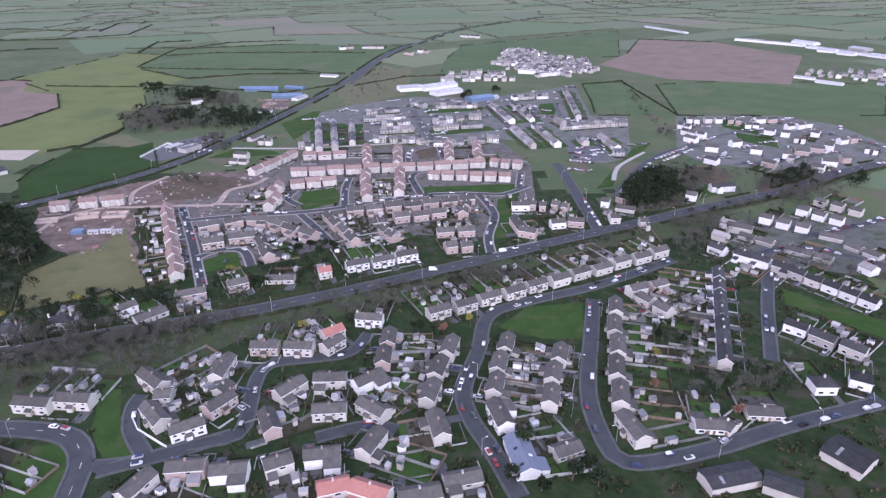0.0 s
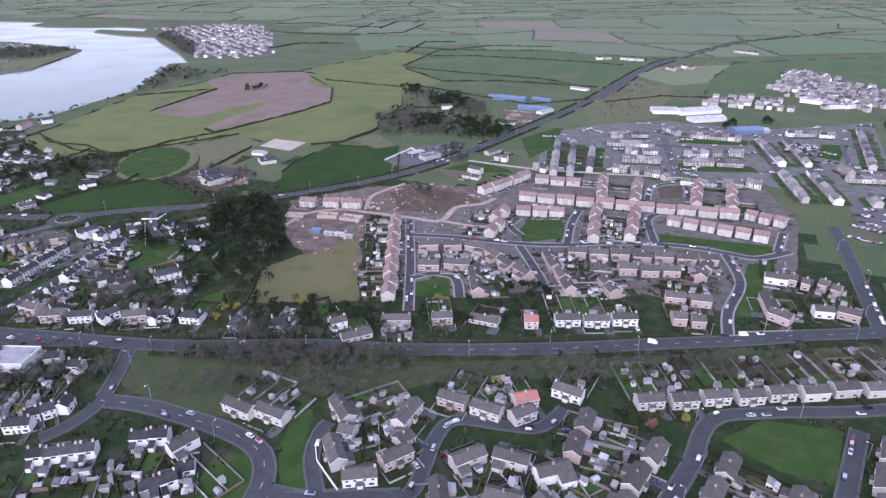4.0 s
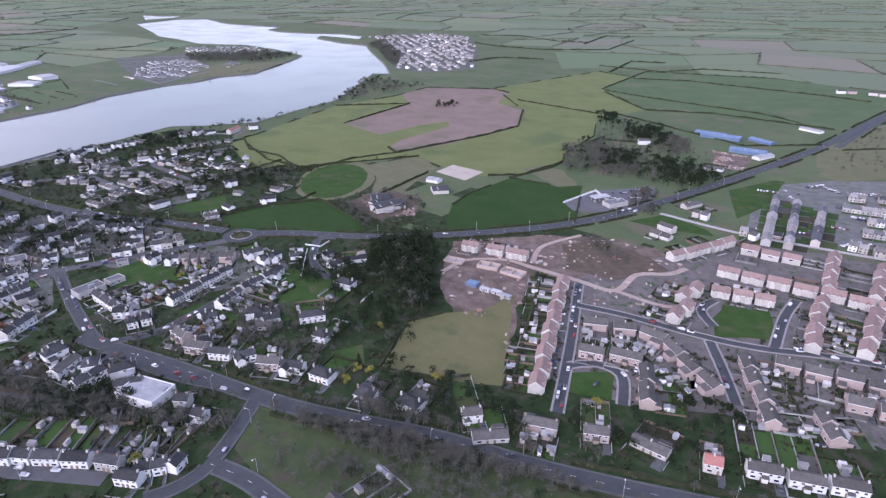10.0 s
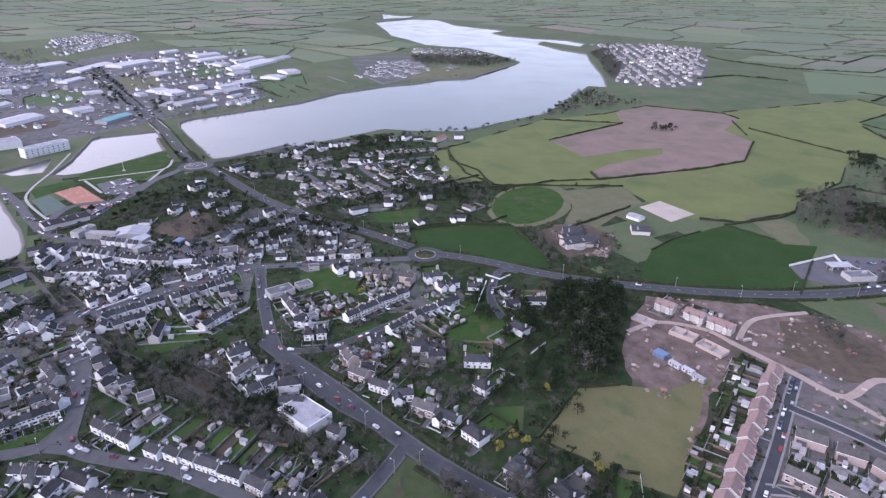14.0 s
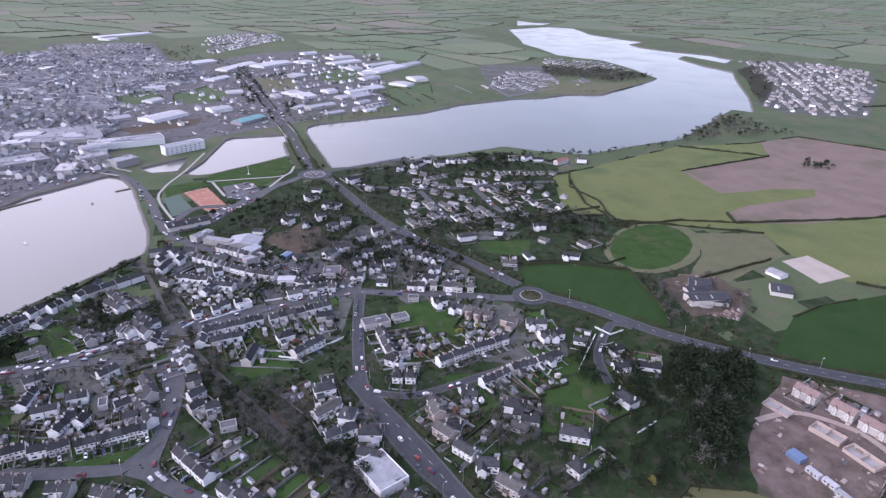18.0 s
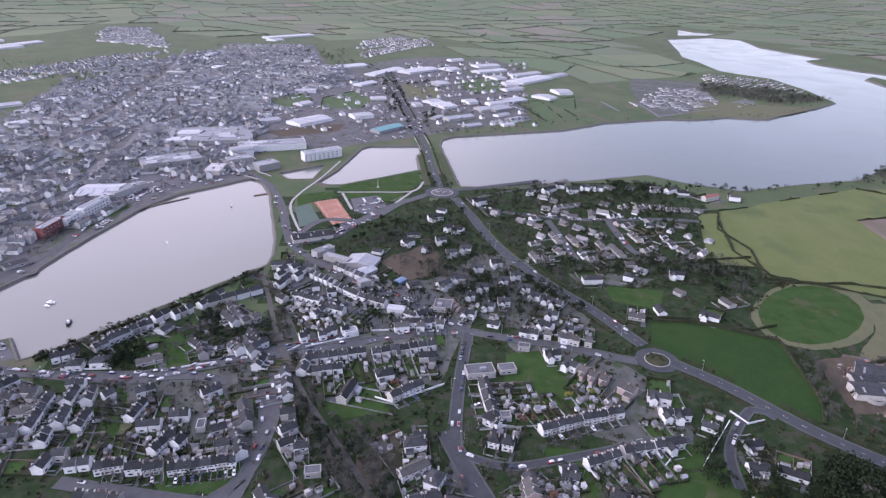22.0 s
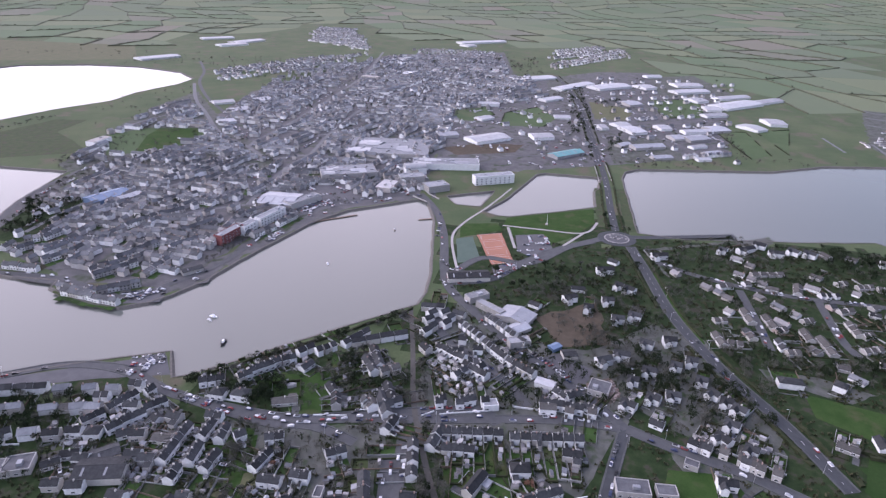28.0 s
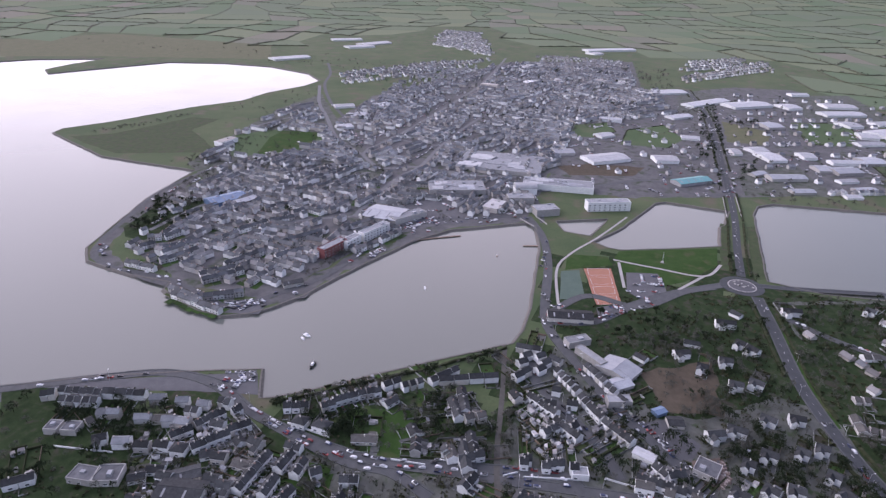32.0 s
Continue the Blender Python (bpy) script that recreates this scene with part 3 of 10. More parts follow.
road(6, "street", (-450, 70), (-458, 41), (-455, 8), (-469, -69), (-481, -108), (-478, -146), (-454, -184), (-416, -234), (-397, -261))
road(7, "street", (-486, 151), (-496, 140), (-493, 123), (-481, 85), (-464, 38))
road(6, "street", (-508, 167), (-523, 156), (-539, 141), (-561, 116), (-577, 98), (-602, 86))
road(3.6, "track", (-614, 62), (-554, 79), (-500, 93), (-465, 105))
road(3.6, "track", (-480, 101), (-449, 112), (-422, 124), (-385, 143), (-354, 159))
road(7, "asphalt", (-267, 238), (-255, 220), (-245, 203), (-239, 188), (-240, 175), (-244, 166))
road(8.5, "asphalt", (-241, 195), (-220, 200), (-195, 201), (-174, 201), (-156, 198), (-146, 192), (-139, 182), (-136, 170), (-133, 157))
road(7, "asphalt", (-138, 179), (-123, 181), (-107, 187), (-86, 197))
road(6, "asphalt", (-131, 177), (-117, 183), (-102, 191), (-84, 197), (-84, 215), (-86, 230), (-83, 245), (-62, 250), (-46, 255), (-39, 272))
road(6, "asphalt", (-116, 185), (-129, 201), (-134, 215), (-134, 223))
road(6, "asphalt", (-52, 195), (-32, 202), (-20, 199))
road(7, "asphalt", (26, 164), (18, 187), (10, 207), (8, 226), (16, 256), (23, 288), (45, 303), (90, 323), (144, 356))
road(7, "asphalt", (83, 306), (73, 266), (63, 225), (62, 199), (68, 181), (98, 186), (140, 201), (188, 216))
road(6, "asphalt", (197, 340), (177, 299), (154, 246))
road(6, "asphalt", (201, 364), (238, 372), (272, 346))
road(6, "asphalt", (243, 390), (293, 409), (323, 425))
road(6, "asphalt", (-143, 324), (-171, 386), (-203, 453), (-201, 460))
road(6, "asphalt", (-189, 426), (-159, 434), (-116, 440), (-84, 449), (-50, 466), (-6, 480), (27, 480), (48, 479), (70, 499))
road(6, "asphalt", (-159, 363), (-149, 374), (-133, 373), (-121, 350))
road(6, "asphalt", (-109, 438), (-92, 411), (-78, 387))
road(6, "asphalt", (-78, 455), (-83, 495), (-83, 524))
road(6, "asphalt", (-20, 482), (-29, 524), (-22, 539))
road(6, "asphalt", (28, 477), (37, 436), (30, 394), (30, 367))
road(6, "asphalt", (-113, 456), (-126, 471), (-124, 490))
road(5, "asphalt", (-34, 570), (-33, 606), (-9, 627), (-2, 587))
road(6, "asphalt", (62, 495), (68, 534))
road(5, "path", (-216, 621), (-147, 619), (-78, 630), (12, 646), (57, 633))
road(5, "earthtrack", (-248, 454), (-207, 457), (-180, 460), (-179, 492), (-162, 508), (-156, 525))
road(8, "asphalt", (108, 402), (107, 458), (106, 528), (104, 562))
road(6, "asphalt", (137, 470), (175, 543), (218, 597), (260, 621))
road(4, "path", (145, 512), (160, 552), (196, 597))
road(5, "asphalt", (-378, 204), (-366, 228), (-366, 246), (-372, 281), (-379, 320), (-378, 338))
road(5, "asphalt", (-341, 347), (-371, 357), (-402, 387), (-393, 398))
road(6, "street", (-462, 97), (-419, 103), (-372, 97), (-354, 84), (-353, 71), (-370, 4))
road(6, "street", (-445, 92), (-406, 100), (-373, 97), (-345, 94), (-322, 114), (-304, 135), (-267, 161))
road(5, "street", (-341, 96), (-350, 84))
road(7, "street", (-1064, -320), (-1219, -444), (-1337, -549), (-1496, -664), (-1641, -739), (-1787, -839))
road(6, "street", (-867, 13), (-883, -5), (-871, -29), (-800, -113), (-674, -125), (-631, -135), (-592, -155), (-568, -171))
road(6, "street", (-568, -171), (-587, -252), (-583, -325), (-606, -366), (-673, -401), (-782, -442), (-930, -435), (-1094, -337), (-1344, -326), (-1983, -395))
road(6, "street", (-798, -98), (-876, -214), (-1015, -217), (-1331, -203), (-1598, -111), (-1882, 26))
road(6, "street", (-878, 24), (-940, 1), (-997, -30), (-1146, -101))
road(7, "street", (-982, -11), (-1040, 53), (-1103, 121), (-1069, 183), (-1091, 224))
road(7, "asphalt", (-815, 245), (-823, 279), (-850, 362))
road(7, "street", (-665, 86), (-681, 119), (-725, 146), (-763, 176), (-803, 220))
road(6, "street", (-666, 78), (-723, 104), (-724, 151), (-771, 186), (-793, 212))
road(2.6, "path", (-677, 91), (-762, 68), (-808, 72), (-866, 91), (-942, 111))
road(3, "path", (-813, 115), (-812, 157), (-814, 202), (-849, 217))
road(3, "path", (-814, 202), (-763, 176))
road(3, "path", (-809, 121), (-755, 134))
patch("pasture", (-704, 522), (-756, 597), (-806, 752), (-793, 866), (-807, 970), (-700, 1036), (-560, 916), (-443, 937), (-399, 828), (-396, 764), (-366, 706), (-375, 637), (-405, 607), (-460, 606), (-506, 620), (-541, 563), (-576, 503), (-630, 498))
patch("plough", (-702, 677), (-728, 840), (-796, 891), (-807, 970), (-700, 1036), (-660, 1022), (-624, 937), (-557, 913), (-504, 820), (-509, 745), (-516, 673), (-536, 613), (-561, 624), (-575, 664), (-577, 760), (-597, 781), (-612, 737), (-615, 663))
patch("heath", (-525, 556), (-506, 620), (-459, 600), (-445, 551), (-431, 504), (-449, 491), (-479, 525))
patch("heath", (-499, 545), (-482, 527), (-469, 506), (-463, 485), (-462, 467), (-469, 452), (-480, 444), (-497, 444), (-516, 451), (-535, 467), (-552, 489), (-562, 513), (-562, 536), (-555, 553), (-540, 560), (-520, 557))
patch("lawn", (-502, 535), (-487, 519), (-476, 502), (-470, 484), (-469, 468), (-474, 456), (-485, 450), (-499, 450), (-516, 457), (-533, 471), (-547, 489), (-556, 510), (-557, 529), (-551, 542), (-537, 547), (-521, 545))
patch("green", (-342, 472), (-372, 519), (-380, 554), (-378, 620), (-334, 628), (-293, 621), (-293, 579), (-270, 563), (-297, 510))
patch("green", (-497, 359), (-506, 397), (-490, 429), (-474, 449), (-405, 435), (-386, 423), (-429, 387))
patch("sand", (-451, 587), (-454, 619), (-411, 619), (-408, 583))
patch("meadow", (-237, 294), (-259, 340), (-249, 362), (-233, 382), (-227, 412), (-192, 349), (-175, 325), (-199, 311))
patch("earth", (-296, 418), (-317, 454), (-273, 509), (-231, 538), (-184, 544), (-146, 526), (-142, 482), (-152, 449), (-183, 425), (-210, 458), (-235, 449), (-223, 415), (-202, 374), (-192, 349), (-215, 382), (-243, 365), (-273, 387))
patch("lawn", (-117, 466), (-116, 485), (-89, 492), (-81, 466), (-108, 444))
patch("lawn", (-118, 487), (-92, 499), (-83, 462), (-108, 447))
patch("lawn", (-18, 498), (65, 505), (60, 474), (17, 488), (-16, 479))
patch("lawn", (-156, 357), (-137, 374), (-127, 350), (-148, 342))
patch("lawn", (42, 468), (54, 470), (46, 396), (33, 387))
patch("scrub", (-30, 613), (-9, 619), (-8, 584), (-24, 578))
patch("verge", (-254, 228), (-228, 245), (-173, 266), (-135, 279), (-98, 292), (-49, 313), (60, 367), (59, 346), (-45, 296), (-90, 272), (-122, 256), (-150, 243), (-186, 223), (-205, 215), (-231, 205), (-244, 212))
patch("verge", (-209, 242), (-164, 258), (-105, 287), (-60, 311), (-9, 331), (36, 353), (104, 385), (183, 424), (222, 438), (159, 391), (101, 374), (31, 334), (-15, 307), (-51, 292), (-99, 268), (-149, 251), (-199, 227))
patch("lawn", (-159, 165), (-163, 191), (-148, 193), (-141, 188), (-134, 165))
patch("lawn", (-145, 201), (-154, 227), (-145, 227), (-133, 201), (-118, 186), (-128, 180), (-138, 191))
patch("lawn", (27, 277), (44, 297), (76, 303), (72, 276), (70, 266), (49, 266))
patch("lawn", (-21, 173), (-20, 187), (-9, 187), (-5, 173))
patch("ley", (319, 960), (450, 989), (658, 948), (529, 747), (283, 754))
patch("ley", (209, 964), (274, 985), (262, 755), (188, 757))
patch("plough", (278, 1157), (367, 1301), (457, 1539), (604, 1476), (688, 1245), (519, 953), (351, 1008))
patch("lawn", (193, 318), (230, 280), (220, 264), (187, 299))
patch("scrub", (216, 372), (220, 359), (200, 347))
patch("pasture", (-680, 972), (-626, 970), (-503, 825), (-470, 988), (-398, 840), (-383, 743), (-390, 653), (-413, 621), (-441, 601))
patch("green", (-374, 522), (-362, 581), (-308, 647), (-263, 552), (-273, 528), (-339, 472))
patch("ley", (-554, 1162), (-582, 1411), (-348, 1489), (-84, 1446), (-120, 1262), (-166, 1078), (-324, 1079), (-469, 1087))
patch("pasture", (-708, 1045), (-659, 1352), (-567, 1323), (-536, 1138), (-416, 1037), (-443, 937), (-560, 916))
patch("heath", (-167, 969), (-94, 1098), (-60, 1166), (-50, 1032), (-70, 944), (-107, 873), (-144, 870))
patch("lawn", (-500, 7), (-495, 34), (-466, 44), (-465, 21))
patch("lawn", (-499, 10), (-513, 26), (-482, 42), (-469, 35), (-473, 23))
patch("lawn", (-535, 23), (-543, 54), (-507, 60), (-493, 43))
patch("lawn", (-495, -20), (-507, -1), (-499, 10), (-488, 5), (-484, -9))
patch("lawn", (-837, 117), (-893, 213), (-847, 214), (-792, 185), (-768, 161), (-790, 126), (-813, 115))
patch("lawn", (-806, 69), (-818, 108), (-800, 117), (-768, 75))
patch("clay", (-779, 91), (-791, 116), (-723, 136), (-711, 116))
patch("courtgreen", (-764, 72), (-774, 88), (-717, 105), (-707, 84))
patch("carpark", (-789, 131), (-800, 160), (-756, 174), (-732, 160), (-750, 137))
patch("carpark", (-706, 117), (-755, 172), (-706, 139), (-683, 123))
patch("verge", (-975, 243), (-981, 254), (-835, 261), (-829, 248))
patch("verge", (-973, 215), (-974, 226), (-838, 225), (-837, 217))
patch("scrub", (-622, 163), (-661, 213), (-594, 222), (-584, 186))
patch("lawn", (-755, 252), (-724, 272), (-657, 285), (-615, 294), (-611, 287), (-679, 269))
patch("lawn", (-720, 264), (-696, 286), (-653, 292), (-655, 282))
patch("carpark", (-890, -141), (-891, -95), (-840, -53), (-806, -102), (-846, -139))
patch("carpark", (-487, -118), (-507, -92), (-488, -78), (-479, -97))
patch("carpark", (-569, -191), (-588, -164), (-586, -144), (-569, -154))
patch("heath", (-1631, -1989), (-1957, -1856), (-2025, -1212), (-1761, -1015), (-1548, -1420), (-1392, -1644))
patch("garden", (-421, 154), (-434, 179), (-423, 203), (-401, 199), (-396, 169))
patch("lawn", (-470, 250), (-473, 280), (-446, 301), (-420, 257), (-429, 240))
patch("lawn", (-388, 34), (-377, 94), (-356, 94), (-359, 57))
patch("lawn", (-379, 252), (-370, 305), (-346, 300), (-339, 264))
patch("lawn", (-335, 281), (-344, 316), (-313, 313), (-312, 272))
patch("pasture", (-728, 488), (-729, 538), (-593, 500), (-600, 452))
patch("carpark", (-378, 204), (-353, 209), (-355, 196))
patch("pasture", (-728, 475), (-721, 523), (-620, 509), (-597, 497), (-603, 459), (-656, 453))
patch("green", (-507, 368), (-503, 402), (-478, 442), (-399, 425), (-390, 406), (-441, 373), (-478, 355))
patch("pasture", (-737, 538), (-755, 617), (-793, 720), (-552, 550), (-572, 497), (-631, 516), (-684, 510))
patch("town", (-620, -339), (-758, -419), (-930, -435), (-1105, -432), (-1436, -502), (-2111, -401), (-2343, -61), (-1575, 72), (-1224, -27), (-1008, -10), (-878, 4), (-787, -121), (-691, -135), (-596, -146), (-583, -222))
patch("town", (-1764, 39), (-2013, 237), (-2050, 371), (-1836, 521), (-1375, 457), (-1194, 424), (-1082, 231), (-1011, 95), (-1008, -10), (-1224, -27))
patch("scrub", (-248, 505), (-228, 532), (-183, 525), (-164, 514), (-186, 475), (-219, 470))
road(4, "earthtrack", (-248, 454), (-265, 452), (-286, 434), (-288, 407))
road(4, "earthtrack", (-180, 460), (-144, 461), (-133, 479))
road(4, "earthtrack", (-247, 462), (-257, 492), (-245, 531))
patch("carpark", (-295, 589), (-291, 640), (-250, 690), (-230, 639), (-255, 593), (-278, 577))
patch("scrub", (-449, 460), (-454, 487), (-418, 516), (-393, 489), (-394, 448))
patch("estate", (-143, 616), (-172, 758), (-116, 832), (-42, 879), (54, 867), (158, 932), (196, 964), (178, 757), (221, 754), (179, 581), (149, 562), (126, 568), (124, 628), (48, 654), (-58, 651))
patch("lawn", (-23, 800), (50, 812), (49, 790), (-22, 773))
patch("lawn", (-17, 692), (50, 707), (58, 689), (-15, 665))
patch("lawn", (125, 825), (152, 833), (134, 761), (114, 768))
patch("ley", (214, 960), (279, 998), (225, 772), (186, 770))
patch("ley", (-5, 1052), (0, 1215), (39, 1443), (456, 1732), (342, 1261), (266, 1237), (199, 1240), (153, 1412), (113, 1328), (92, 1141), (93, 1082))
patch("heath", (-119, 855), (-100, 999), (-54, 1037), (-54, 893), (-113, 836))
patch("heath", (-136, 834), (-136, 1114), (-110, 1181), (-74, 1105), (-67, 975), (-73, 882), (-108, 829))
patch("heath", (-135, 854), (-121, 974), (-83, 963), (-77, 912), (-111, 845))
patch("earth", (-255, 865), (-210, 866), (-200, 804), (-229, 796))
patch("lawn", (-191, 726), (-166, 789), (-156, 792), (-150, 698), (-160, 652))
patch("lawn", (-230, 586), (-211, 622), (-170, 609), (-162, 599), (-197, 588))
patch("lawn", (125, 490), (190, 614), (211, 628), (188, 588), (157, 543), (141, 497))
patch("lawn", (322, 732), (355, 704), (338, 659), (314, 697))
patch("lawn", (316, 672), (347, 647), (335, 610), (307, 637))
patch("verge", (104, 387), (183, 435), (260, 474), (341, 520), (406, 556), (396, 539), (330, 501), (219, 441), (184, 416))
patch("carpark", (123, 627), (166, 649), (155, 573), (122, 566))
road(5, "street", (56, 867), (77, 683), (89, 616))
road(5, "street", (-101, 739), (-39, 756), (51, 753))
road(5, "street", (-39, 792), (-15, 649))
road(5, "street", (145, 831), (148, 736), (212, 717))
road(5, "street", (246, 621), (332, 679), (406, 667), (440, 608))
road(5, "street", (267, 555), (326, 570), (384, 597))
patch("garden", (-657, -385), (-725, -405), (-764, -366), (-715, -332), (-642, -340), (-640, -364))
patch("town", (-579, -162), (-619, -150), (-655, -124), (-612, -121), (-580, -146))
patch("carpark", (-578, -179), (-597, -146), (-571, -140), (-560, -170))
patch("carpark", (-794, -132), (-843, -96), (-841, -66), (-778, -110))
patch("garden", (-782, 267), (-825, 351), (-827, 509), (-750, 519), (-630, 471), (-607, 433), (-612, 349), (-615, 311))
road(5, "street", (-757, 273), (-733, 314), (-715, 379), (-713, 463), (-705, 501))
road(5, "street", (-716, 339), (-657, 341), (-617, 341))
road(5, "street", (-713, 403), (-648, 400), (-621, 405))
road(7, "lane", (-1479, -667), (-1315, -562), (-1212, -479), (-1109, -399), (-1064, -350), (-1029, -301), (-1063, -304), (-1136, -301), (-1294, -308), (-1497, -323), (-1748, -350), (-2185, -433))
road(7, "lane", (-1029, -301), (-979, -241), (-1008, -192), (-1006, -120), (-1029, -52))
road(7, "lane", (-797, -179), (-856, -189), (-947, -198), (-1008, -192))
road(6, "lane", (-670, -290), (-713, -268), (-760, -227), (-796, -182))
road(6, "lane", (-664, -355), (-772, -354), (-846, -293), (-953, -245))
road(6, "lane", (-859, -428), (-907, -362), (-986, -272))
road(6, "lane", (-1008, -192), (-1179, -215), (-1373, -221), (-1567, -194), (-1868, -141))
road(6, "lane", (-1136, -301), (-1130, -216), (-1219, -168), (-1353, -101))
road(6, "lane", (-1497, -323), (-1495, -199), (-1643, -108), (-1652, 18), (-1545, 112))
road(5, "lane", (-1047, -551), (-1144, -542), (-1240, -522))
road(5, "lane", (-1338, -401), (-1583, -405), (-1919, -426))
road(5, "lane", (-1645, 780), (-1611, 858), (-1563, 920))
road(5, "lane", (-1583, 757), (-1522, 857))
road(5, "lane", (-1512, 730), (-1459, 805))
road(5, "lane", (-1357, 738), (-1302, 732), (-1251, 729))
road(5, "lane", (-1376, 769), (-1330, 772), (-1279, 778))
road(5, "lane", (-1408, 805), (-1366, 820), (-1322, 830))
road(5, "lane", (-1224, 673), (-1256, 737), (-1292, 817))
road(5, "lane", (-1345, 682), (-1282, 678), (-1224, 673))
road(5, "lane", (-1368, 611), (-1270, 615))
patch("garden", (-615, 306), (-614, 470), (-572, 485), (-529, 445), (-560, 435), (-588, 365), (-590, 310))
patch("lawn", (-565, 349), (-554, 397), (-522, 380), (-540, 349))
patch("town", (-554, -201), (-570, -155), (-610, -132), (-663, -118), (-733, -100), (-817, -65), (-856, -17), (-876, 8), (-895, -1), (-871, -50), (-807, -117), (-685, -132), (-601, -149), (-572, -175))
patch("carpark", (-415, -232), (-452, -181), (-483, -129), (-504, -89), (-484, -73), (-469, -116), (-443, -171), (-407, -221))
patch("lawn", (-463, 123), (-464, 157), (-413, 170), (-410, 144), (-423, 127))
patch("lawn", (-452, 258), (-426, 302), (-410, 300), (-412, 258), (-426, 255))
patch("lawn", (-347, 305), (-344, 356), (-321, 356), (-320, 296))
patch("lawn", (-376, 323), (-376, 352), (-357, 338), (-357, 314))
patch("lawn", (-445, -6), (-448, 8), (-395, 24), (-400, 7))
patch("lawn", (-428, -17), (-443, 12), (-414, 21), (-401, -2))
patch("lawn", (-503, 3), (-514, 32), (-489, 50), (-468, 37), (-468, 21))
patch("estate", (278, 751), (399, 754), (444, 702), (449, 623), (396, 539), (334, 527), (286, 541), (242, 559), (230, 601))
patch("scrub", (135, 473), (171, 527), (248, 559), (251, 518), (179, 450), (133, 440))
patch("scrub", (244, 468), (288, 533), (352, 540), (346, 520), (275, 468))
patch("lawn", (190, 489), (226, 503), (220, 475), (181, 454))
patch("carpark", (-559, 165), (-575, 185), (-559, 209), (-534, 202), (-543, 184))
patch("lawn", (-456, 121), (-461, 143), (-430, 148), (-424, 124))
patch("lawn", (-461, 147), (-463, 160), (-441, 162), (-439, 151))
patch("lawn", (-464, 161), (-467, 174), (-447, 176), (-444, 163))
patch("town", (-588, -353), (-612, -375), (-671, -405), (-766, -442), (-834, -451), (-822, -428), (-747, -416), (-659, -381), (-612, -358), (-592, -311), (-582, -237), (-568, -177), (-557, -171), (-570, -232), (-580, -298), (-583, -333))
patch("verge", (-894, -759), (-937, -716), (-1090, -688), (-1104, -638), (-1018, -623), (-933, -495), (-858, -620), (-873, -690))
patch("ley", (-1026, -540), (-1085, -506), (-1096, -424), (-1064, -385), (-970, -403), (-926, -465))
patch("ley", (-1386, -46), (-1438, 6), (-1370, 33), (-1307, 1), (-1305, -35))
patch("ley", (-1394, 50), (-1470, 108), (-1376, 150), (-1300, 130), (-1286, 54))
patch("ley", (-1627, 338), (-1671, 442), (-1565, 447), (-1470, 423), (-1447, 353))
patch("ley", (-1355, 432), (-1371, 486), (-1213, 489), (-1183, 454))
patch("ley", (-1380, 504), (-1416, 570), (-1226, 519))
patch("heath", (-1379, 830), (-1303, 1035), (-1206, 876), (-1223, 802), (-1240, 743))
patch("heath", (-437, -6), (-431, 13), (-409, 30), (-392, 22), (-394, 10), (-413, 0))
patch("lawn", (-453, 262), (-432, 301), (-419, 300), (-412, 260), (-431, 255))
patch("lawn", (-453, 126), (-449, 155), (-424, 162), (-422, 135))
patch("scrub", (-380, 152), (-376, 167), (-357, 166), (-358, 158), (-371, 152))
patch("lawn", (-354, 322), (-358, 358), (-344, 363), (-325, 324), (-324, 296))
patch("lawn", (-500, 10), (-497, 34), (-464, 43), (-466, 23))
patch("heath", (-389, 656), (-376, 683), (-347, 678), (-294, 625), (-312, 621), (-356, 641))
patch("lawn", (-334, 295), (-352, 320), (-347, 333), (-328, 320), (-329, 300))
patch("lawn", (-325, 337), (-350, 361), (-346, 372), (-320, 348))
patch("lawn", (-269, 287), (-261, 304), (-245, 291), (-251, 277))
patch("lawn", (-307, 253), (-304, 266), (-286, 269), (-289, 256))
patch("lawn", (-310, 306), (-305, 316), (-291, 307), (-295, 296))
patch("yard", (-212, 455), (-168, 345), (-120, 352), (-80, 376), (-20, 398), (30, 392), (50, 420), (72, 470), (80, 560), (60, 640), (-140, 610), (-185, 520))
patch("lawn", (-167, 188), (-154, 189), (-145, 183), (-139, 173), (-136, 156), (-159, 149), (-163, 171))
patch("verge", (-263, 231), (-193, 259), (-109, 293), (-50, 317), (-47, 300), (-96, 274), (-113, 255), (-142, 241), (-158, 229), (-155, 216), (-187, 206), (-216, 203), (-241, 207))
patch("drive", (-638, 100), (-607, 151), (-558, 203), (-535, 228), (-508, 231), (-436, 201), (-452, 155), (-463, 111), (-502, 93))
patch("drive", (-458, 47), (-472, 83), (-407, 98), (-369, 94), (-376, 55), (-388, 5), (-453, -14))
patch("drive", (-566, 168), (-589, 213), (-635, 257), (-629, 289), (-544, 323), (-497, 321), (-506, 257), (-535, 223))
patch("drive", (-721, 275), (-730, 315), (-704, 485), (-617, 467), (-561, 378), (-576, 329), (-640, 292))
patch("drive", (-489, 253), (-469, 314), (-426, 345), (-394, 346), (-359, 330), (-385, 285), (-452, 260))
patch("earth", (-542, 204), (-553, 221), (-534, 226), (-523, 220), (-531, 206))
patch("earth", (-456, 484), (-444, 510), (-406, 512), (-379, 476), (-398, 457), (-430, 459))
patch("drive", (-867, -492), (-1019, -540), (-1222, -599), (-1394, -607), (-1103, -368), (-1004, -235), (-913, -224), (-821, -423))
patch("drive", (-1590, 1570), (-1520, 1725), (-1330, 1752), (-1125, 1535), (-885, 1212), (-905, 1150), (-957, 1098), (-1030, 1105), (-1200, 1295))
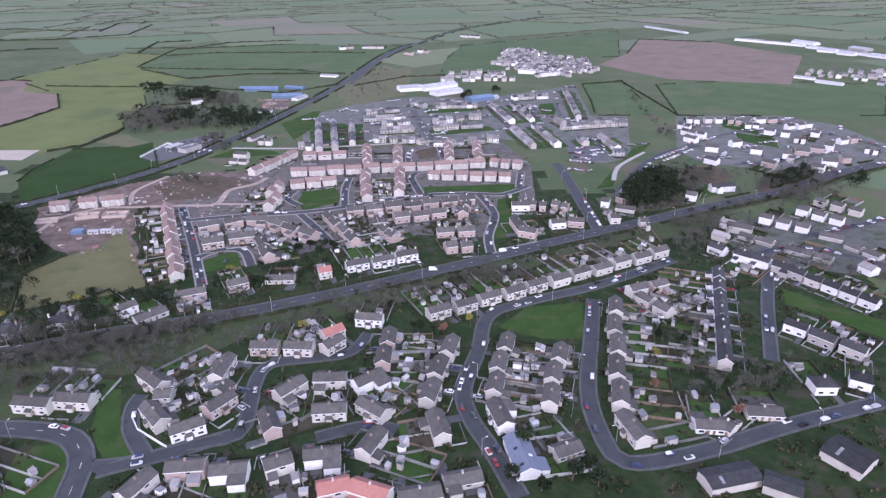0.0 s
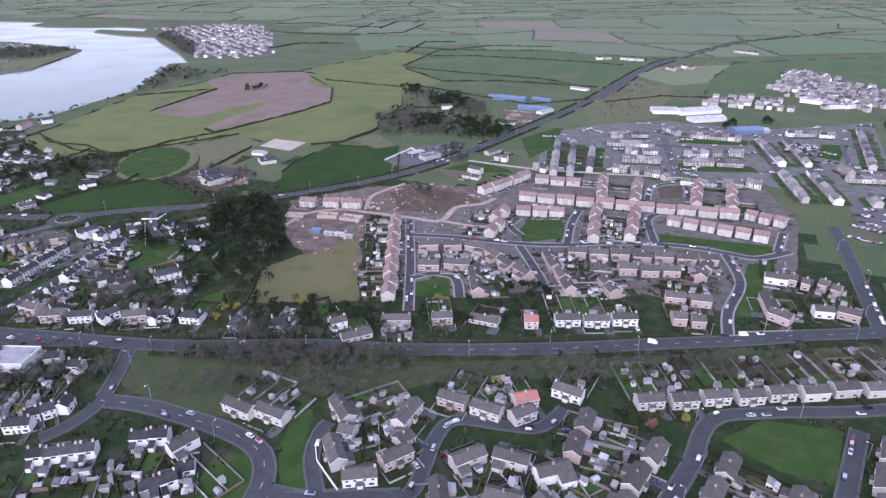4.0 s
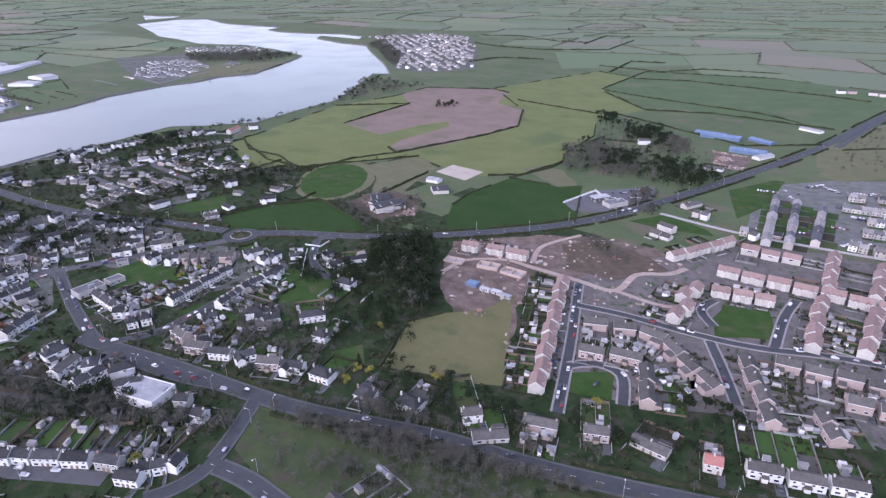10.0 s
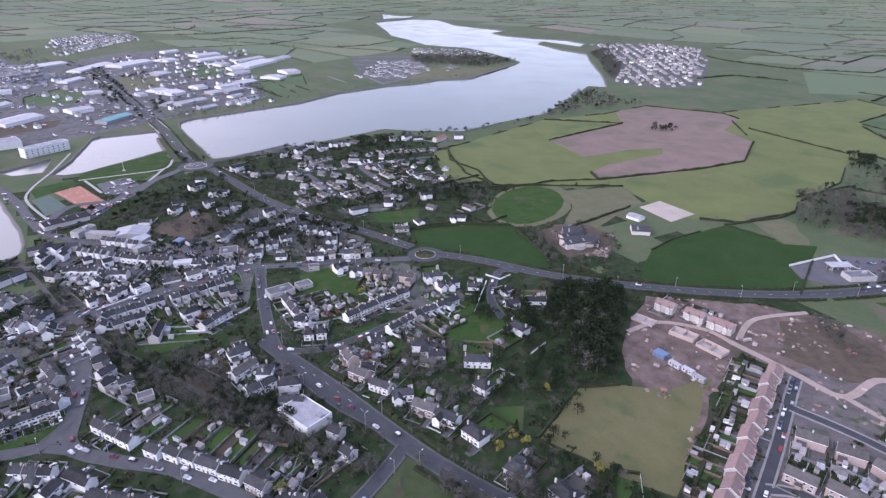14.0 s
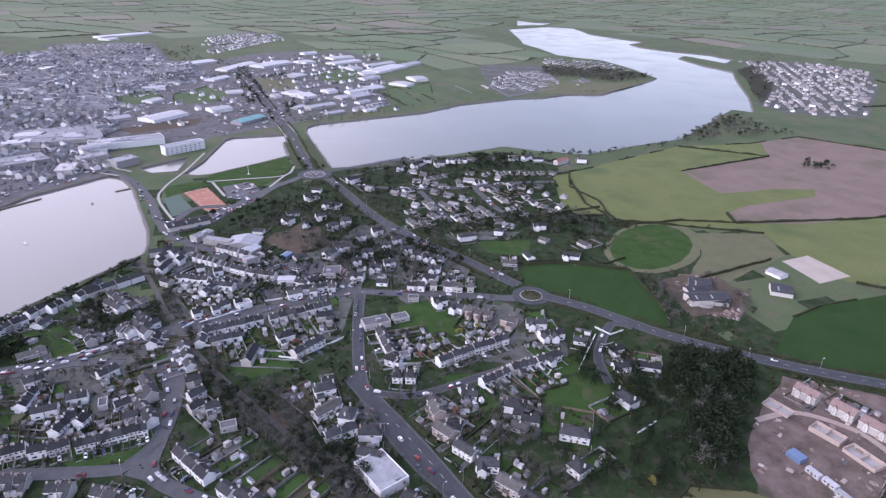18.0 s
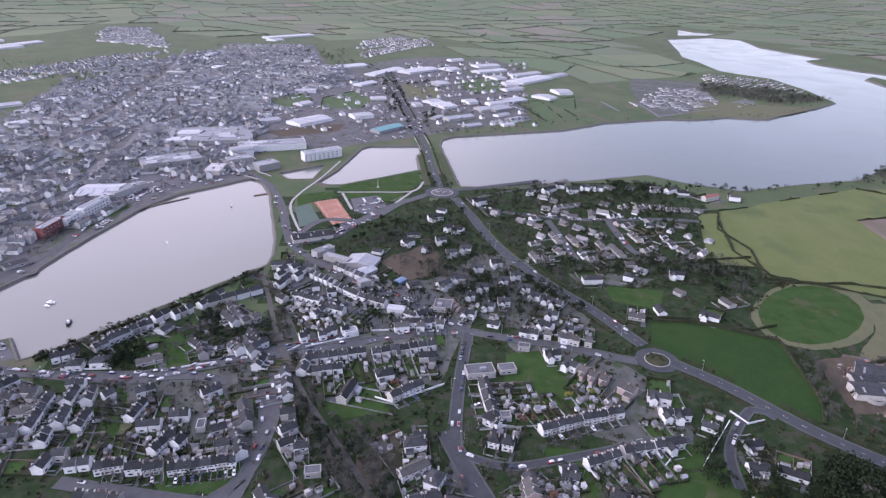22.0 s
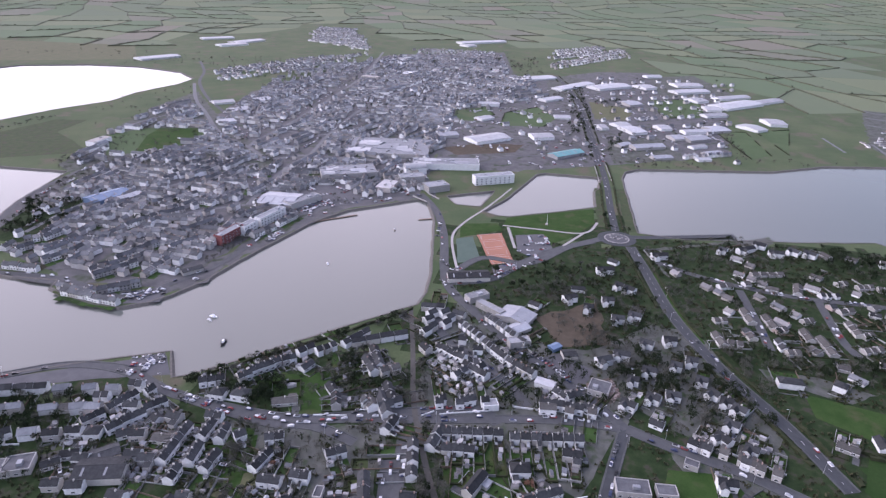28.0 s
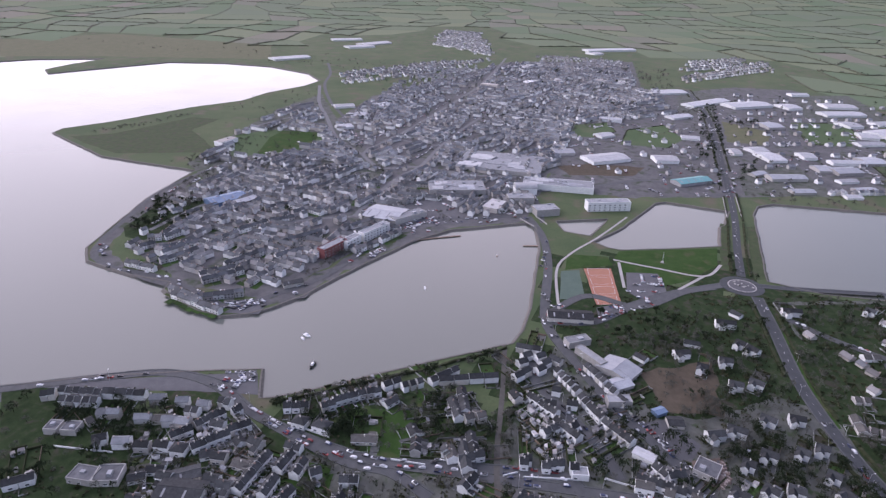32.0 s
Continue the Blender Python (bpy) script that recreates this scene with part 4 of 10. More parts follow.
patch("lawn", (-1040, -480), (-1087, -488), (-1107, -430), (-1049, -397), (-966, -404), (-956, -439))
patch("drive", (-1668, 782), (-1616, 952), (-1307, 828), (-1211, 667), (-1339, 675))
patch("estate", (-1358, 879), (-1401, 938), (-1370, 943), (-1322, 915), (-1292, 854))
patch("garden", (-419, -236), (-439, -185), (-414, -142), (-370, -97), (-349, -140))
patch("garden", (-711, 268), (-726, 280), (-673, 302), (-610, 321), (-565, 332), (-532, 331), (-535, 315), (-601, 299), (-658, 285))
patch("drive", (-1228, 238), (-1286, 324), (-1148, 355), (-1097, 244))
patch("heath", (-1567, 211), (-1516, 294), (-1405, 288), (-1394, 222))
patch("drive", (-1969, 371), (-2038, 496), (-1769, 545), (-1699, 469), (-1678, 369))
patch("scrub", (-1109, -13), (-1147, 32), (-1166, 107), (-1113, 96), (-1074, 12))
patch("drive", (-1908, 100), (-1873, 196), (-1587, 195), (-1613, 125))
patch("drive", (206, 419), (273, 431), (329, 414), (273, 331), (212, 343), (190, 372))
patch("drive", (-784, 261), (-858, 398), (-652, 361), (-685, 312), (-734, 276))

# ---- ground, water, banks ----


def triangulated(polys, z):
    """One flat mesh from an outline and its holes."""
    flat = [(x, y) for poly in polys for x, y in poly]
    tris = tessellate_polygon([[Vector((x, y, 0)) for x, y in poly] for poly in polys])
    verts = [(x, y, z) for x, y in flat]
    faces = []
    for a, b, c in tris:
        (ax, ay), (bx, by), (cx, cy) = flat[a], flat[b], flat[c]
        faces.append((a, b, c) if (bx - ax) * (cy - ay) - (by - ay) * (cx - ax) > 0 else (a, c, b))
    return verts, faces


def smooth_shore(poly, step=14.0, rough=1.6):
    """The shore line in short uneven steps."""
    out = []
    for i in range(len(poly)):
        a, b = Vector(poly[i]), Vector(poly[(i + 1) % len(poly)])
        k = max(1, min(60, int((b - a).length / step)))
        nrm = Vector((-(b - a).y, (b - a).x)).normalized()
        for s in range(k):
            p = a + (b - a) * (s / k)
            off = rough * noise.noise((p.x / 17, p.y / 17, 3)) if s else 0
            out.append((p.x + nrm.x * off, p.y + nrm.y * off))
    return out


SHORES = [smooth_shore(w) for w in WATERS]
WATER_Z = -1.6
outer = [(-30000, -28000), (29000, -28000), (29000, 29000), (-30000, 29000)]
gv, gf = triangulated([outer] + SHORES, 0.0)
ground = tagged(new("ground", make_mesh("ground", gv, gf, MAT["outskirts"])), "rough green and brown land round the town", "ground", kind="structure")
names = ("tidal estuary water reflecting the pale sky", "calm park pond beside the causeway", "narrow stream below the old bridge", "wide harbour water under a bright evening sky", "far bend of the river among fields")
for shore, text in zip(SHORES, names):
    v, f = triangulated([shore], WATER_Z)
    tagged(new("water", make_mesh("water", v, f, MAT["water"])), text, "water", kind="structure")
    bv, bf = [], []
    n = len(shore)
    for i, (x, y) in enumerate(shore):
        (xa, ya), (xb, yb) = shore[i - 1], shore[(i + 1) % n]
        d = Vector((xb - xa, yb - ya)).normalized()
        side = 1 if sum(shore[j - 1][0] * shore[j][1] - shore[j][0] * shore[j - 1][1] for j in range(n)) > 0 else -1
        nx, ny = -d.y * side, d.x * side
        w = 2.2 + 1.4 * noise.noise((x / 23, y / 23, 1))
        bv += [(x - nx * 1.5, y - ny * 1.5, 0.35), (x, y, 0.35), (x + nx * w, y + ny * w, WATER_Z - 0.3)]
    for i in range(n):
        j = (i + 1) % n
        bf += [(3 * i, 3 * j, 3 * j + 1, 3 * i + 1), (3 * i + 1, 3 * j + 1, 3 * j + 2, 3 * i + 2)]
    tagged(new("shore_bank", make_mesh("shore_bank", bv, bf, MAT["bank"])), "grey stone bank along the water's edge", "bank", kind="structure")

# far hills all round
hv, hf = [], []
RINGS, SPOKES = 20, 120
for i in range(RINGS + 1):
    d = 3400 + i * (5200 / RINGS)
    for j in range(SPOKES):
        a = 2 * math.pi * j / SPOKES
        x, y = -300 + d * math.cos(a), 500 + d * math.sin(a)
        hv.append((x, y, rise(x, y) - 2.5))
for i in range(RINGS):
    for j in range(SPOKES):
        k = (j + 1) % SPOKES
        hf.append((i * SPOKES + j, (i + 1) * SPOKES + j, (i + 1) * SPOKES + k, i * SPOKES + k))


def over_land(face):
    x, y = sum(hv[i][0] for i in face) / 4, sum(hv[i][1] for i in face) / 4
    return not in_water(x, y)


hills = new("hills", make_mesh("hills", hv, [f for f in hf if over_land(f)], MAT["heath"]))
tagged(hills, "low hazy hills of rough farmland on the horizon", "hills", kind="structure")

WORDS = {
    "pasture": "yellow-green winter pasture", "plough": "bare brown ploughed field", "heath": "rough olive-brown grazing land",
    "track": "pale brown track round an oval field", "lawn": "mown green grass", "green": "deep green crop field", "ley": "green grass field paled for haze", "sand": "pale sand riding arena",
    "meadow": "dry yellowish meadow beside the building site", "earth": "churned brown soil of a building site", "scrub": "brown winter scrub",
    "verge": "uneven roadside grass with brown patches", "clay": "orange clay tennis courts", "courtgreen": "dull green hard court",
    "carpark": "grey tarmac car park", "garden": "garden ground", "drive": "gravel drives, yards and lawns between the houses", "town": "grey paved yards of the old town", "yard": "paved yards and small lawns of the young estate", "estate": "drives, yards and small lawns between estate houses",
}
LAYER = {"town": 0.03, "drive": 0.026, "estate": 0.042, "yard": 0.042, "pasture": 0.05, "heath": 0.08, "verge": 0.05, "earth": 0.06, "meadow": 0.07, "track": 0.09}
for i, (kind, pts) in enumerate(PATCHES):
    v, f = triangulated([smooth_shore(pts, 9 if kind != "sand" else 200, {"earth": 5.0, "meadow": 4.0, "verge": 3.0, "scrub": 5.0, "town": 6.0, "drive": 7.0, "heath": 4.0}.get(kind, 1.0))], LAYER.get(kind, 0.11) + 0.0002 * i)
    ob = new({"lawn": "lawn", "clay": "tennis_courts", "carpark": "car_park", "town": "pavement"}.get(kind, "field"), make_mesh("patch", v, f, MAT[kind]))
    tagged(ob, WORDS[kind], "field" if kind not in ("carpark", "town") else "paving", kind="structure")


def strip(line, half, z, offset=0.0):
    v, f = [], []
    for i, p in enumerate(line):
        d = (line[min(i + 1, len(line) - 1)] - line[max(i - 1, 0)]).normalized()
        n = Vector((-d.y, d.x))
        a, b = p + n * (offset + half), p + n * (offset - half)
        v += [(a.x, a.y, z + 0.0007 * (i % 97)), (b.x, b.y, z + 0.0007 * (i % 97))]
        if i:
            k = 2 * i
            f.append((k - 2, k - 1, k + 1, k))
    return v, f


ROAD_TEXT = {"asphalt": "dark grey asphalt road", "street": "worn grey town street", "lane": "pale worn street between town houses", "track": "gravel path on the old railway line",
             "path": "pale concrete footpath", "earthtrack": "rutted dirt track across the building site"}
pv, pf, dv, df, qv, qf = [], [], [], [], [], []
YOUNG = ((-215, 470), (-163, 318), (60, 372), (80, 480), (80, 600), (60, 650), (-150, 630))
for i, (width, kind, line) in enumerate(ROADS):
    v, f = strip(line, width / 2, 0.15 + 0.0025 * i)
    tagged(new("road" if kind in ("asphalt", "street", "lane") else "footpath", make_mesh("road", v, f, MAT[kind])), ROAD_TEXT[kind], "road", kind="structure")
    if kind not in ("asphalt", "street"):
        continue
    near = math.hypot(line[len(line) // 2].x + 250, line[len(line) // 2].y - 250) < 620
    norms = []
    for s in range(len(line)):
        d = (line[min(s + 1, len(line) - 1)] - line[max(s - 1, 0)]).normalized()
        norms.append(Vector((-d.y, d.x)))
    for s in range(len(line) - 1):
        a, b, na, nb = line[s], line[s + 1], norms[s], norms[s + 1]
        if near:
            for side in (1, -1):
                m = (a + b) / 2 + na * side * (width / 2 + 0.7)
                if any(math.hypot(p[0] - m.x, p[1] - m.y) < p[2] + 0.4 and abs(p[2] - width / 2) > 0.01 for p in ROADPTS.near(m.x, m.y, 9)):
                    continue
                if any(math.hypot(p[0] - m.x, p[1] - m.y) < p[2] - 0.2 for p in ROADPTS.near(m.x, m.y, 9)):
                    continue
                e0, e1 = side * width / 2, side * (width / 2 + 1.1)
                q = [a + na * e0, b + nb * e0, b + nb * e1, a + na * e1]
                tv, tf = (qv, qf) if inside(m.x, m.y, YOUNG) else (pv, pf)
                k = len(tv)
                tv += [(c.x, c.y, 0.38 + 0.0006 * (k // 8 % 61)) for c in q] + [(c.x, c.y, 0.0) for c in q]
                tf += [(k, k + 1, k + 2, k + 3) if side < 0 else (k + 3, k + 2, k + 1, k), (k, k + 4, k + 5, k + 1), (k + 2, k + 6, k + 7, k + 3)]
        if width >= 7.5 and s % 2 == 0:
            e = a + (b - a) * 0.55
            q = [a + na * 0.08, a - na * 0.08, e - na * 0.08, e + na * 0.08]
            k = len(dv)
            dv += [(c.x, c.y, 0.162 + 0.0025 * i + 0.0007 * ((s + 1) % 97)) for c in q]
            df.append((k, k + 1, k + 2, k + 3))
tagged(new("pavement", make_mesh("pavement", pv, pf, MAT["pavement"])), "raised concrete pavements along the streets", "pavement", kind="structure")
tagged(new("pavement", make_mesh("pavement", qv, qf, MAT["paving"])), "pale new concrete pavements of the young estate", "pavement", kind="structure")
tagged(new("lane_markings", make_mesh("lane_markings", dv, df, MAT["paint"])), "worn white dashed centre lines on the roads", "markings", kind="structure")


def ring(x, y, r0, r1, z, n=40):
    v = [(x + r * math.cos(2 * math.pi * i / n), y + r * math.sin(2 * math.pi * i / n), z) for i in range(n) for r in (r0, r1)]
    f = [(2 * i, 2 * i + 1, (2 * i + 3) % (2 * n), (2 * i + 2) % (2 * n)) for i in range(n)]
    return v, f


def roundabout(x, y, r, inner, planted):
    v, f = ring(x, y, inner, r, 0.33)
    tagged(new("road", make_mesh("roundabout", v, f, MAT["asphalt"])), "dark asphalt ring of a roundabout", "road", kind="structure")
    for p in range(24):
        ROADPTS.add(x + (r + inner) / 2 * math.cos(p * math.pi / 12), y + (r + inner) / 2 * math.sin(p * math.pi / 12), (r - inner) / 2)
    isl = new("roundabout_island", None)
    isl.location = (x, y, 0)
    tagged(isl, "round planted island with a pale kerb" if planted else "paved round island with pale kerb and low lights", "roundabout")
    v, f = ring(0, 0, inner - 0.5, inner + (-0.05 if planted else 0.4), 0.62)
    k = len(v)
    part("kerb", make_mesh("kerb", v + [(a, b, 0) for a, b, _ in v], f + [(i, i + 2, i + 2 + k, i + k) for i in range(0, k - 2)], MAT["path"]), isl)
    n = 24
    v = [(0, 0, 1.4)] + [((inner - 0.5) * q * math.cos(2 * math.pi * i / n), (inner - 0.5) * q * math.sin(2 * math.pi * i / n), h) for q, h in ((0.55, 1.2), (1, 0.6)) for i in range(n)]
    f = [(0, 1 + i, 1 + (i + 1) % n) for i in range(n)] + [(1 + i, 1 + n + i, 1 + n + (i + 1) % n, 1 + (i + 1) % n) for i in range(n)]
    part("mound", make_mesh("mound", v, f, MAT["shrub" if planted else "carpark"]), isl)
    for q in range(9):
        a, d = rng.random() * 6.28, inner * (0.2 + 0.6 * rng.random())
        v, f = [], []
        box(-0.8, 0.8, -0.6, 0.6, 0.6, 1.9, v, f)
        part("shrub" if planted else "boulder", make_mesh("shrub", [(b + rng.uniform(-0.3, 0.3), c + rng.uniform(-0.3, 0.3), e) for b, c, e in v], f, MAT["hedge" if planted else "path"]), isl, pose(d * math.cos(a), d * math.sin(a), 0, 0, 0, q * 40))


roundabout(-456.5, 350.8, 14.5, 8.5, True)
roundabout(-808.2, 236.3, 20, 12.5, False)

# ---- houses ----
STYLE = {  # wall, roof, depth, eaves, ridge rise, gap, chimneys, hipped
    "semi": ("cream", "tilebrown", 6.9, 4.6, 2.0, 3.2, 1, False),
    "white": ("white", "tilebrown", 6.7, 4.7, 2.1, 2.2, 2, False),
    "slate": ("white", "slate", 6.3, 4.6, 2.2, 0.7, 2, False),
    "bung": ("cream", "tilebrown", 7.2, 2.6, 1.9, 1.6, 1, False),
    "low": ("white", "slate", 6.3, 2.7, 2.0, 2.6, 1, False),
    "hip": ("white", "slate", 8.0, 4.4, 2.6, 1.5, 2, True),
    "villa": ("white", "slate", 6.6, 4.6, 2.1, 1.0, 2, False),
    "pink": ("cream", "tilepink", 7.6, 4.9, 2.6, 1.6, 0, False),
    "brown": ("pinkwall", "tilebrown", 7.2, 4.9, 2.4, 2.6, 1, False),
    "dim": ("greywall", "tilebrown", 7.0, 2.5, 1.9, 1.6, 1, False),
    "van": ("cream", "tilebrown", 3.6, 2.3, 0.6, 2.0, 0, False),
    "red": ("cream", "tilered", 7.2, 4.7, 2.2, 1.5, 1, False),
    "blue": ("white", "blueslate", 9.5, 3.4, 2.4, 0.5, 0, False),
}
TEXT = {
    "semi": "cream rendered semi-detached house with brown tiled gable roof", "white": "white rendered house with a brown tiled roof",
    "slate": "white-walled house with a dark slate roof and chimneys", "bung": "low cream bungalow with a brown tiled roof",
    "low": "low white bungalow with a dark slate gable roof", "dim": "low grey rendered bungalow with a brown tiled roof",
    "hip": "white detached house with a hipped slate roof", "villa": "white detached house with front gable and slate roof",
    "pink": "new terraced house with reddish tiled roof and pale walls", "brown": "pink brick house with brown tiled roof and white windows",
    "red": "cream house with a red clay tile roof", "blue": "white bungalow with a blue-grey slate roof and skylights",
}
NAMES = {"semi": "semi_detached_house", "white": "white_house", "slate": "terraced_house", "bung": "bungalow", "low": "bungalow", "dim": "bungalow", "hip": "hipped_house", "villa": "gabled_house", "pink": "new_terraced_house", "brown": "brick_house", "red": "red_roofed_house", "blue": "slate_bungalow"}
HOUSES, TEMPLATES = [], {}


def gable_walls(w, d, h, r):
    v = [(-w / 2, -d / 2, -0.3), (w / 2, -d / 2, -0.3), (w / 2, d / 2, -0.3), (-w / 2, d / 2, -0.3), (-w / 2, -d / 2, h), (w / 2, -d / 2, h), (w / 2, d / 2, h), (-w / 2, d / 2, h), (-w / 2, 0, h + r - 0.05), (w / 2, 0, h + r - 0.05)]
    return v, [(0, 1, 5, 4), (2, 3, 7, 6), (1, 2, 6, 9, 5), (3, 0, 4, 8, 7), (3, 2, 1, 0), (4, 5, 9, 8), (6, 7, 8, 9)]


def gable_roof(w, d, h, r, over=0.35, thick=0.28):
    """A bent slab with eaves and verges, thickened at the ridge."""
    s = r / (d / 2)
    x, y, z = w / 2 + over * 0.7, d / 2 + over, h - over * r / (d / 2)
    prof = [(-y, z), (0, h + r), (y, z), (y, z + thick), (0.16, h + r + thick - 0.16 * s), (0.13, h + r + thick + 0.12), (-0.13, h + r + thick + 0.12), (-0.16, h + r + thick - 0.16 * s), (-y, z + thick)]
    n = len(prof)
    v = [(e, a, b) for e in (-x, x) for a, b in prof]
    f = [(i, i + n, (i + 1) % n + n, (i + 1) % n) for i in range(n)]
    return v, f + [(0, 1, 7, 8), (1, 2, 3, 4), (1, 4, 5, 6), (1, 6, 7), (n, n + 8, n + 7, n + 1), (n + 1, n + 4, n + 3, n + 2), (n + 1, n + 6, n + 5, n + 4), (n + 1, n + 7, n + 6)]


def hip_roof(w, d, h, r, over=0.4):
    x, y, m = w / 2 + over, d / 2 + over, max(w / 2 - d / 2, 0.4)
    v = [(-x, -y, h - 0.1), (x, -y, h - 0.1), (x, y, h - 0.1), (-x, y, h - 0.1), (-x, -y, h + 0.15), (x, -y, h + 0.15), (x, y, h + 0.15), (-x, y, h + 0.15), (-m, 0, h + r), (m, 0, h + r)]
    return v, [(3, 2, 1, 0), (0, 1, 5, 4), (1, 2, 6, 5), (2, 3, 7, 6), (3, 0, 4, 7), (4, 5, 9, 8), (6, 7, 8, 9), (5, 6, 9), (7, 4, 8)]


def window_mesh(w, h):
    """White frame standing out of the wall, with dark panes set back in it; it faces -y."""
    t, v = 0.13, []
    for x, z0, z1, y in ((w / 2, 0, h, 0.05), (w / 2, 0, h, -0.07), (w / 2 - t, t, h - t, -0.07), (w / 2 - t, t, h - t, -0.01)):
        v += [(-x, y, z0), (x, y, z0), (x, y, z1), (-x, y, z1)]
    f = [(4 * k + i, 4 * k + (i + 1) % 4, 4 * k + 4 + (i + 1) % 4, 4 * k + 4 + i) for k in range(3) for i in range(4)]
    return make_mesh("window", v, f + [(12, 13, 14, 15)], [MAT["trim"], MAT["glass"]], [0] * 12 + [1])


WINDOW = window_mesh(1.5, 1.25)
WIDE_WINDOW = window_mesh(2.3, 1.35)
TALL_WINDOW = window_mesh(1.7, 3.6)
TWIN_WINDOW = window_mesh(3.4, 1.3)
dvv, dff = [], []
box(-0.55, 0.55, -0.1, 0.05, 0, 2.1, dvv, dff)
DOOR = make_mesh("door", dvv, dff, MAT["wood"])
cvv, cff = [], []
for cx, cy, cz in ((0.42, 0.34, -1.2), (0.42, 0.34, 0.62), (0.5, 0.42, 0.66), (0.5, 0.42, 0.8), (0.33, 0.14, 0.82), (0.3, 0.11, 1.2)):
    cvv += [(-cx, -cy, cz), (cx, -cy, cz), (cx, cy, cz), (-cx, cy, cz)]
cff = [(4 * k + i, 4 * k + (i + 1) % 4, 4 * k + 4 + (i + 1) % 4, 4 * k + 4 + i) for k in range(5) for i in range(4)] + [(20, 21, 22, 23)]
CHIMNEY = make_mesh("chimney", cvv, cff, MAT["brick"])
CHIMNEY_WHITE = make_mesh("chimney", cvv, cff, MAT["cream"])


def house_template(style, w, detail, tint):
    """The first house of its kind, out of sight of the plan's own rows; later ones are copies of it."""
    wall, roof, d, h, r, gap, chim, hip = STYLE[style]
    if tint == 1 and style in ("slate", "white", "villa"):
        wall = "greywall" if style == "slate" else "cream"
    if tint == 1 and style in ("semi", "bung"):
        wall = "white"
    if tint == 2 and style in ("slate", "semi", "bung", "white"):
        wall = "pinkwall" if style != "slate" else "cream"
        roof = "slate" if style == "bung" else roof
    wv, wf = gable_walls(w, d, h, r) if not hip else ([], [])
    if hip:
        box(-w / 2, w / 2, -d / 2, d / 2, -0.3, h, wv, wf)
    root = new(NAMES[style], make_mesh("walls", wv, wf, MAT[wall]))
    tagged(root, TEXT[style], "house", kind="thing")
    rv, rf = hip_roof(w, d, h, r) if hip else gable_roof(w, d, h, r)
    # white fascia and barge boards on the edges of the slab
    edge = (1, 2, 3, 4) if hip else (2, 8) + tuple(range(9, len(rf)))
    part("roof", make_mesh("roof", rv, rf, [MAT[roof], MAT["trim"]], [1 if i in edge else 0 for i in range(len(rf))]), root)
    if detail < 2:
        if detail == 1:
            chim = min(chim, 1)
        for c in range(chim):
            x = 0 if chim == 1 else (-1 if c == 0 else 1) * (w / 2 - 0.7)
            part("chimney", CHIMNEY_WHITE if tint == 0 and style != "semi" else CHIMNEY, root, pose(x, 0, h + r + 0.2, 0, 0, 90))
    if detail == 1:
        units = 2 if w > 9 else 1
        for u in range(units):
            x = (u - (units - 1) / 2) * w / 2
            part("window", WIDE_WINDOW, root, pose(x, -d / 2, 0.9))
    if detail == 0:
        units = 2 if w > 10.5 else 1
        uw = w / units
        for u in range(units):
            x = (u - (units - 1) / 2) * uw
            s = 1 if u else -1
            part("door", DOOR, root, pose(x - s * uw * 0.30, -d / 2, 0.05))
            part("window", WIDE_WINDOW, root, pose(x + s * uw * 0.16, -d / 2, 0.8))
            if h > 4:
                part("window", WINDOW, root, pose(x + s * uw * 0.24, -d / 2, 3.1))
                part("window", WINDOW, root, pose(x - s * uw * 0.22, -d / 2, 3.1))
        part("window", WIDE_WINDOW, root, pose(-w * 0.1, d / 2, 3.0 if h > 4 else 1.0, 0, 0, 180))
        if style in ("semi", "brown", "villa", "white") and h > 4:
            v, f = [], []
            box(-1.2, 1.2, -1.3, 0.1, 0, 2.4, v, f)
            k = len(v)
            v += [(-1.5, -1.6, 2.35), (1.5, -1.6, 2.35), (1.5, 0.1, 3.2), (-1.5, 0.1, 3.2), (-1.5, -1.6, 2.5), (1.5, -1.6, 2.5), (1.5, 0.1, 3.35), (-1.5, 0.1, 3.35)]
            f += [(k + 3, k + 2, k + 1, k), (k + 4, k + 5, k + 6, k + 7), (k, k + 1, k + 5, k + 4), (k + 1, k + 2, k + 6, k + 5), (k + 3, k, k + 4, k + 7)]
            part("porch", make_mesh("porch", v, f, [MAT[wall], MAT[roof]], [0] * 6 + [1] * 5), root, pose(0 if units == 2 else -uw * 0.3, -d / 2, 0))
    if detail < 2 and style not in ("pink", "villa"):
        ew, el, eh = (w * 0.32, 3.4, 2.7) if tint != 1 else (w * 0.45, 4.2, min(h - 0.4, 4.4))
        q = [(-ew / 2, 0, -0.2), (ew / 2, 0, -0.2), (ew / 2, el, -0.2), (-ew / 2, el, -0.2), (-ew / 2, 0, eh + 0.5), (ew / 2, 0, eh + 0.5), (ew / 2, el, eh - 0.5), (-ew / 2, el, eh - 0.5)]
        at = pose((0.28 if tint == 0 else -0.26) * w, d / 2, 0)
        lid = [(x * 1.1, y * 1.06 - 0.02, z + dz) for dz in (0.0, 0.22) for x, y, z in q[4:]]
        sides, cover = [(1, 0, 4, 5), (2, 1, 5, 6), (3, 2, 6, 7), (0, 3, 7, 4)], [(3, 2, 1, 0), (4, 5, 6, 7), (0, 1, 5, 4), (1, 2, 6, 5), (2, 3, 7, 6), (3, 0, 4, 7)]
        skin = MAT[roof if tint != 2 else "felt"]
        if detail == 0:
            ex = part("extension", make_mesh("extension", q, sides, MAT[wall]), root, at)
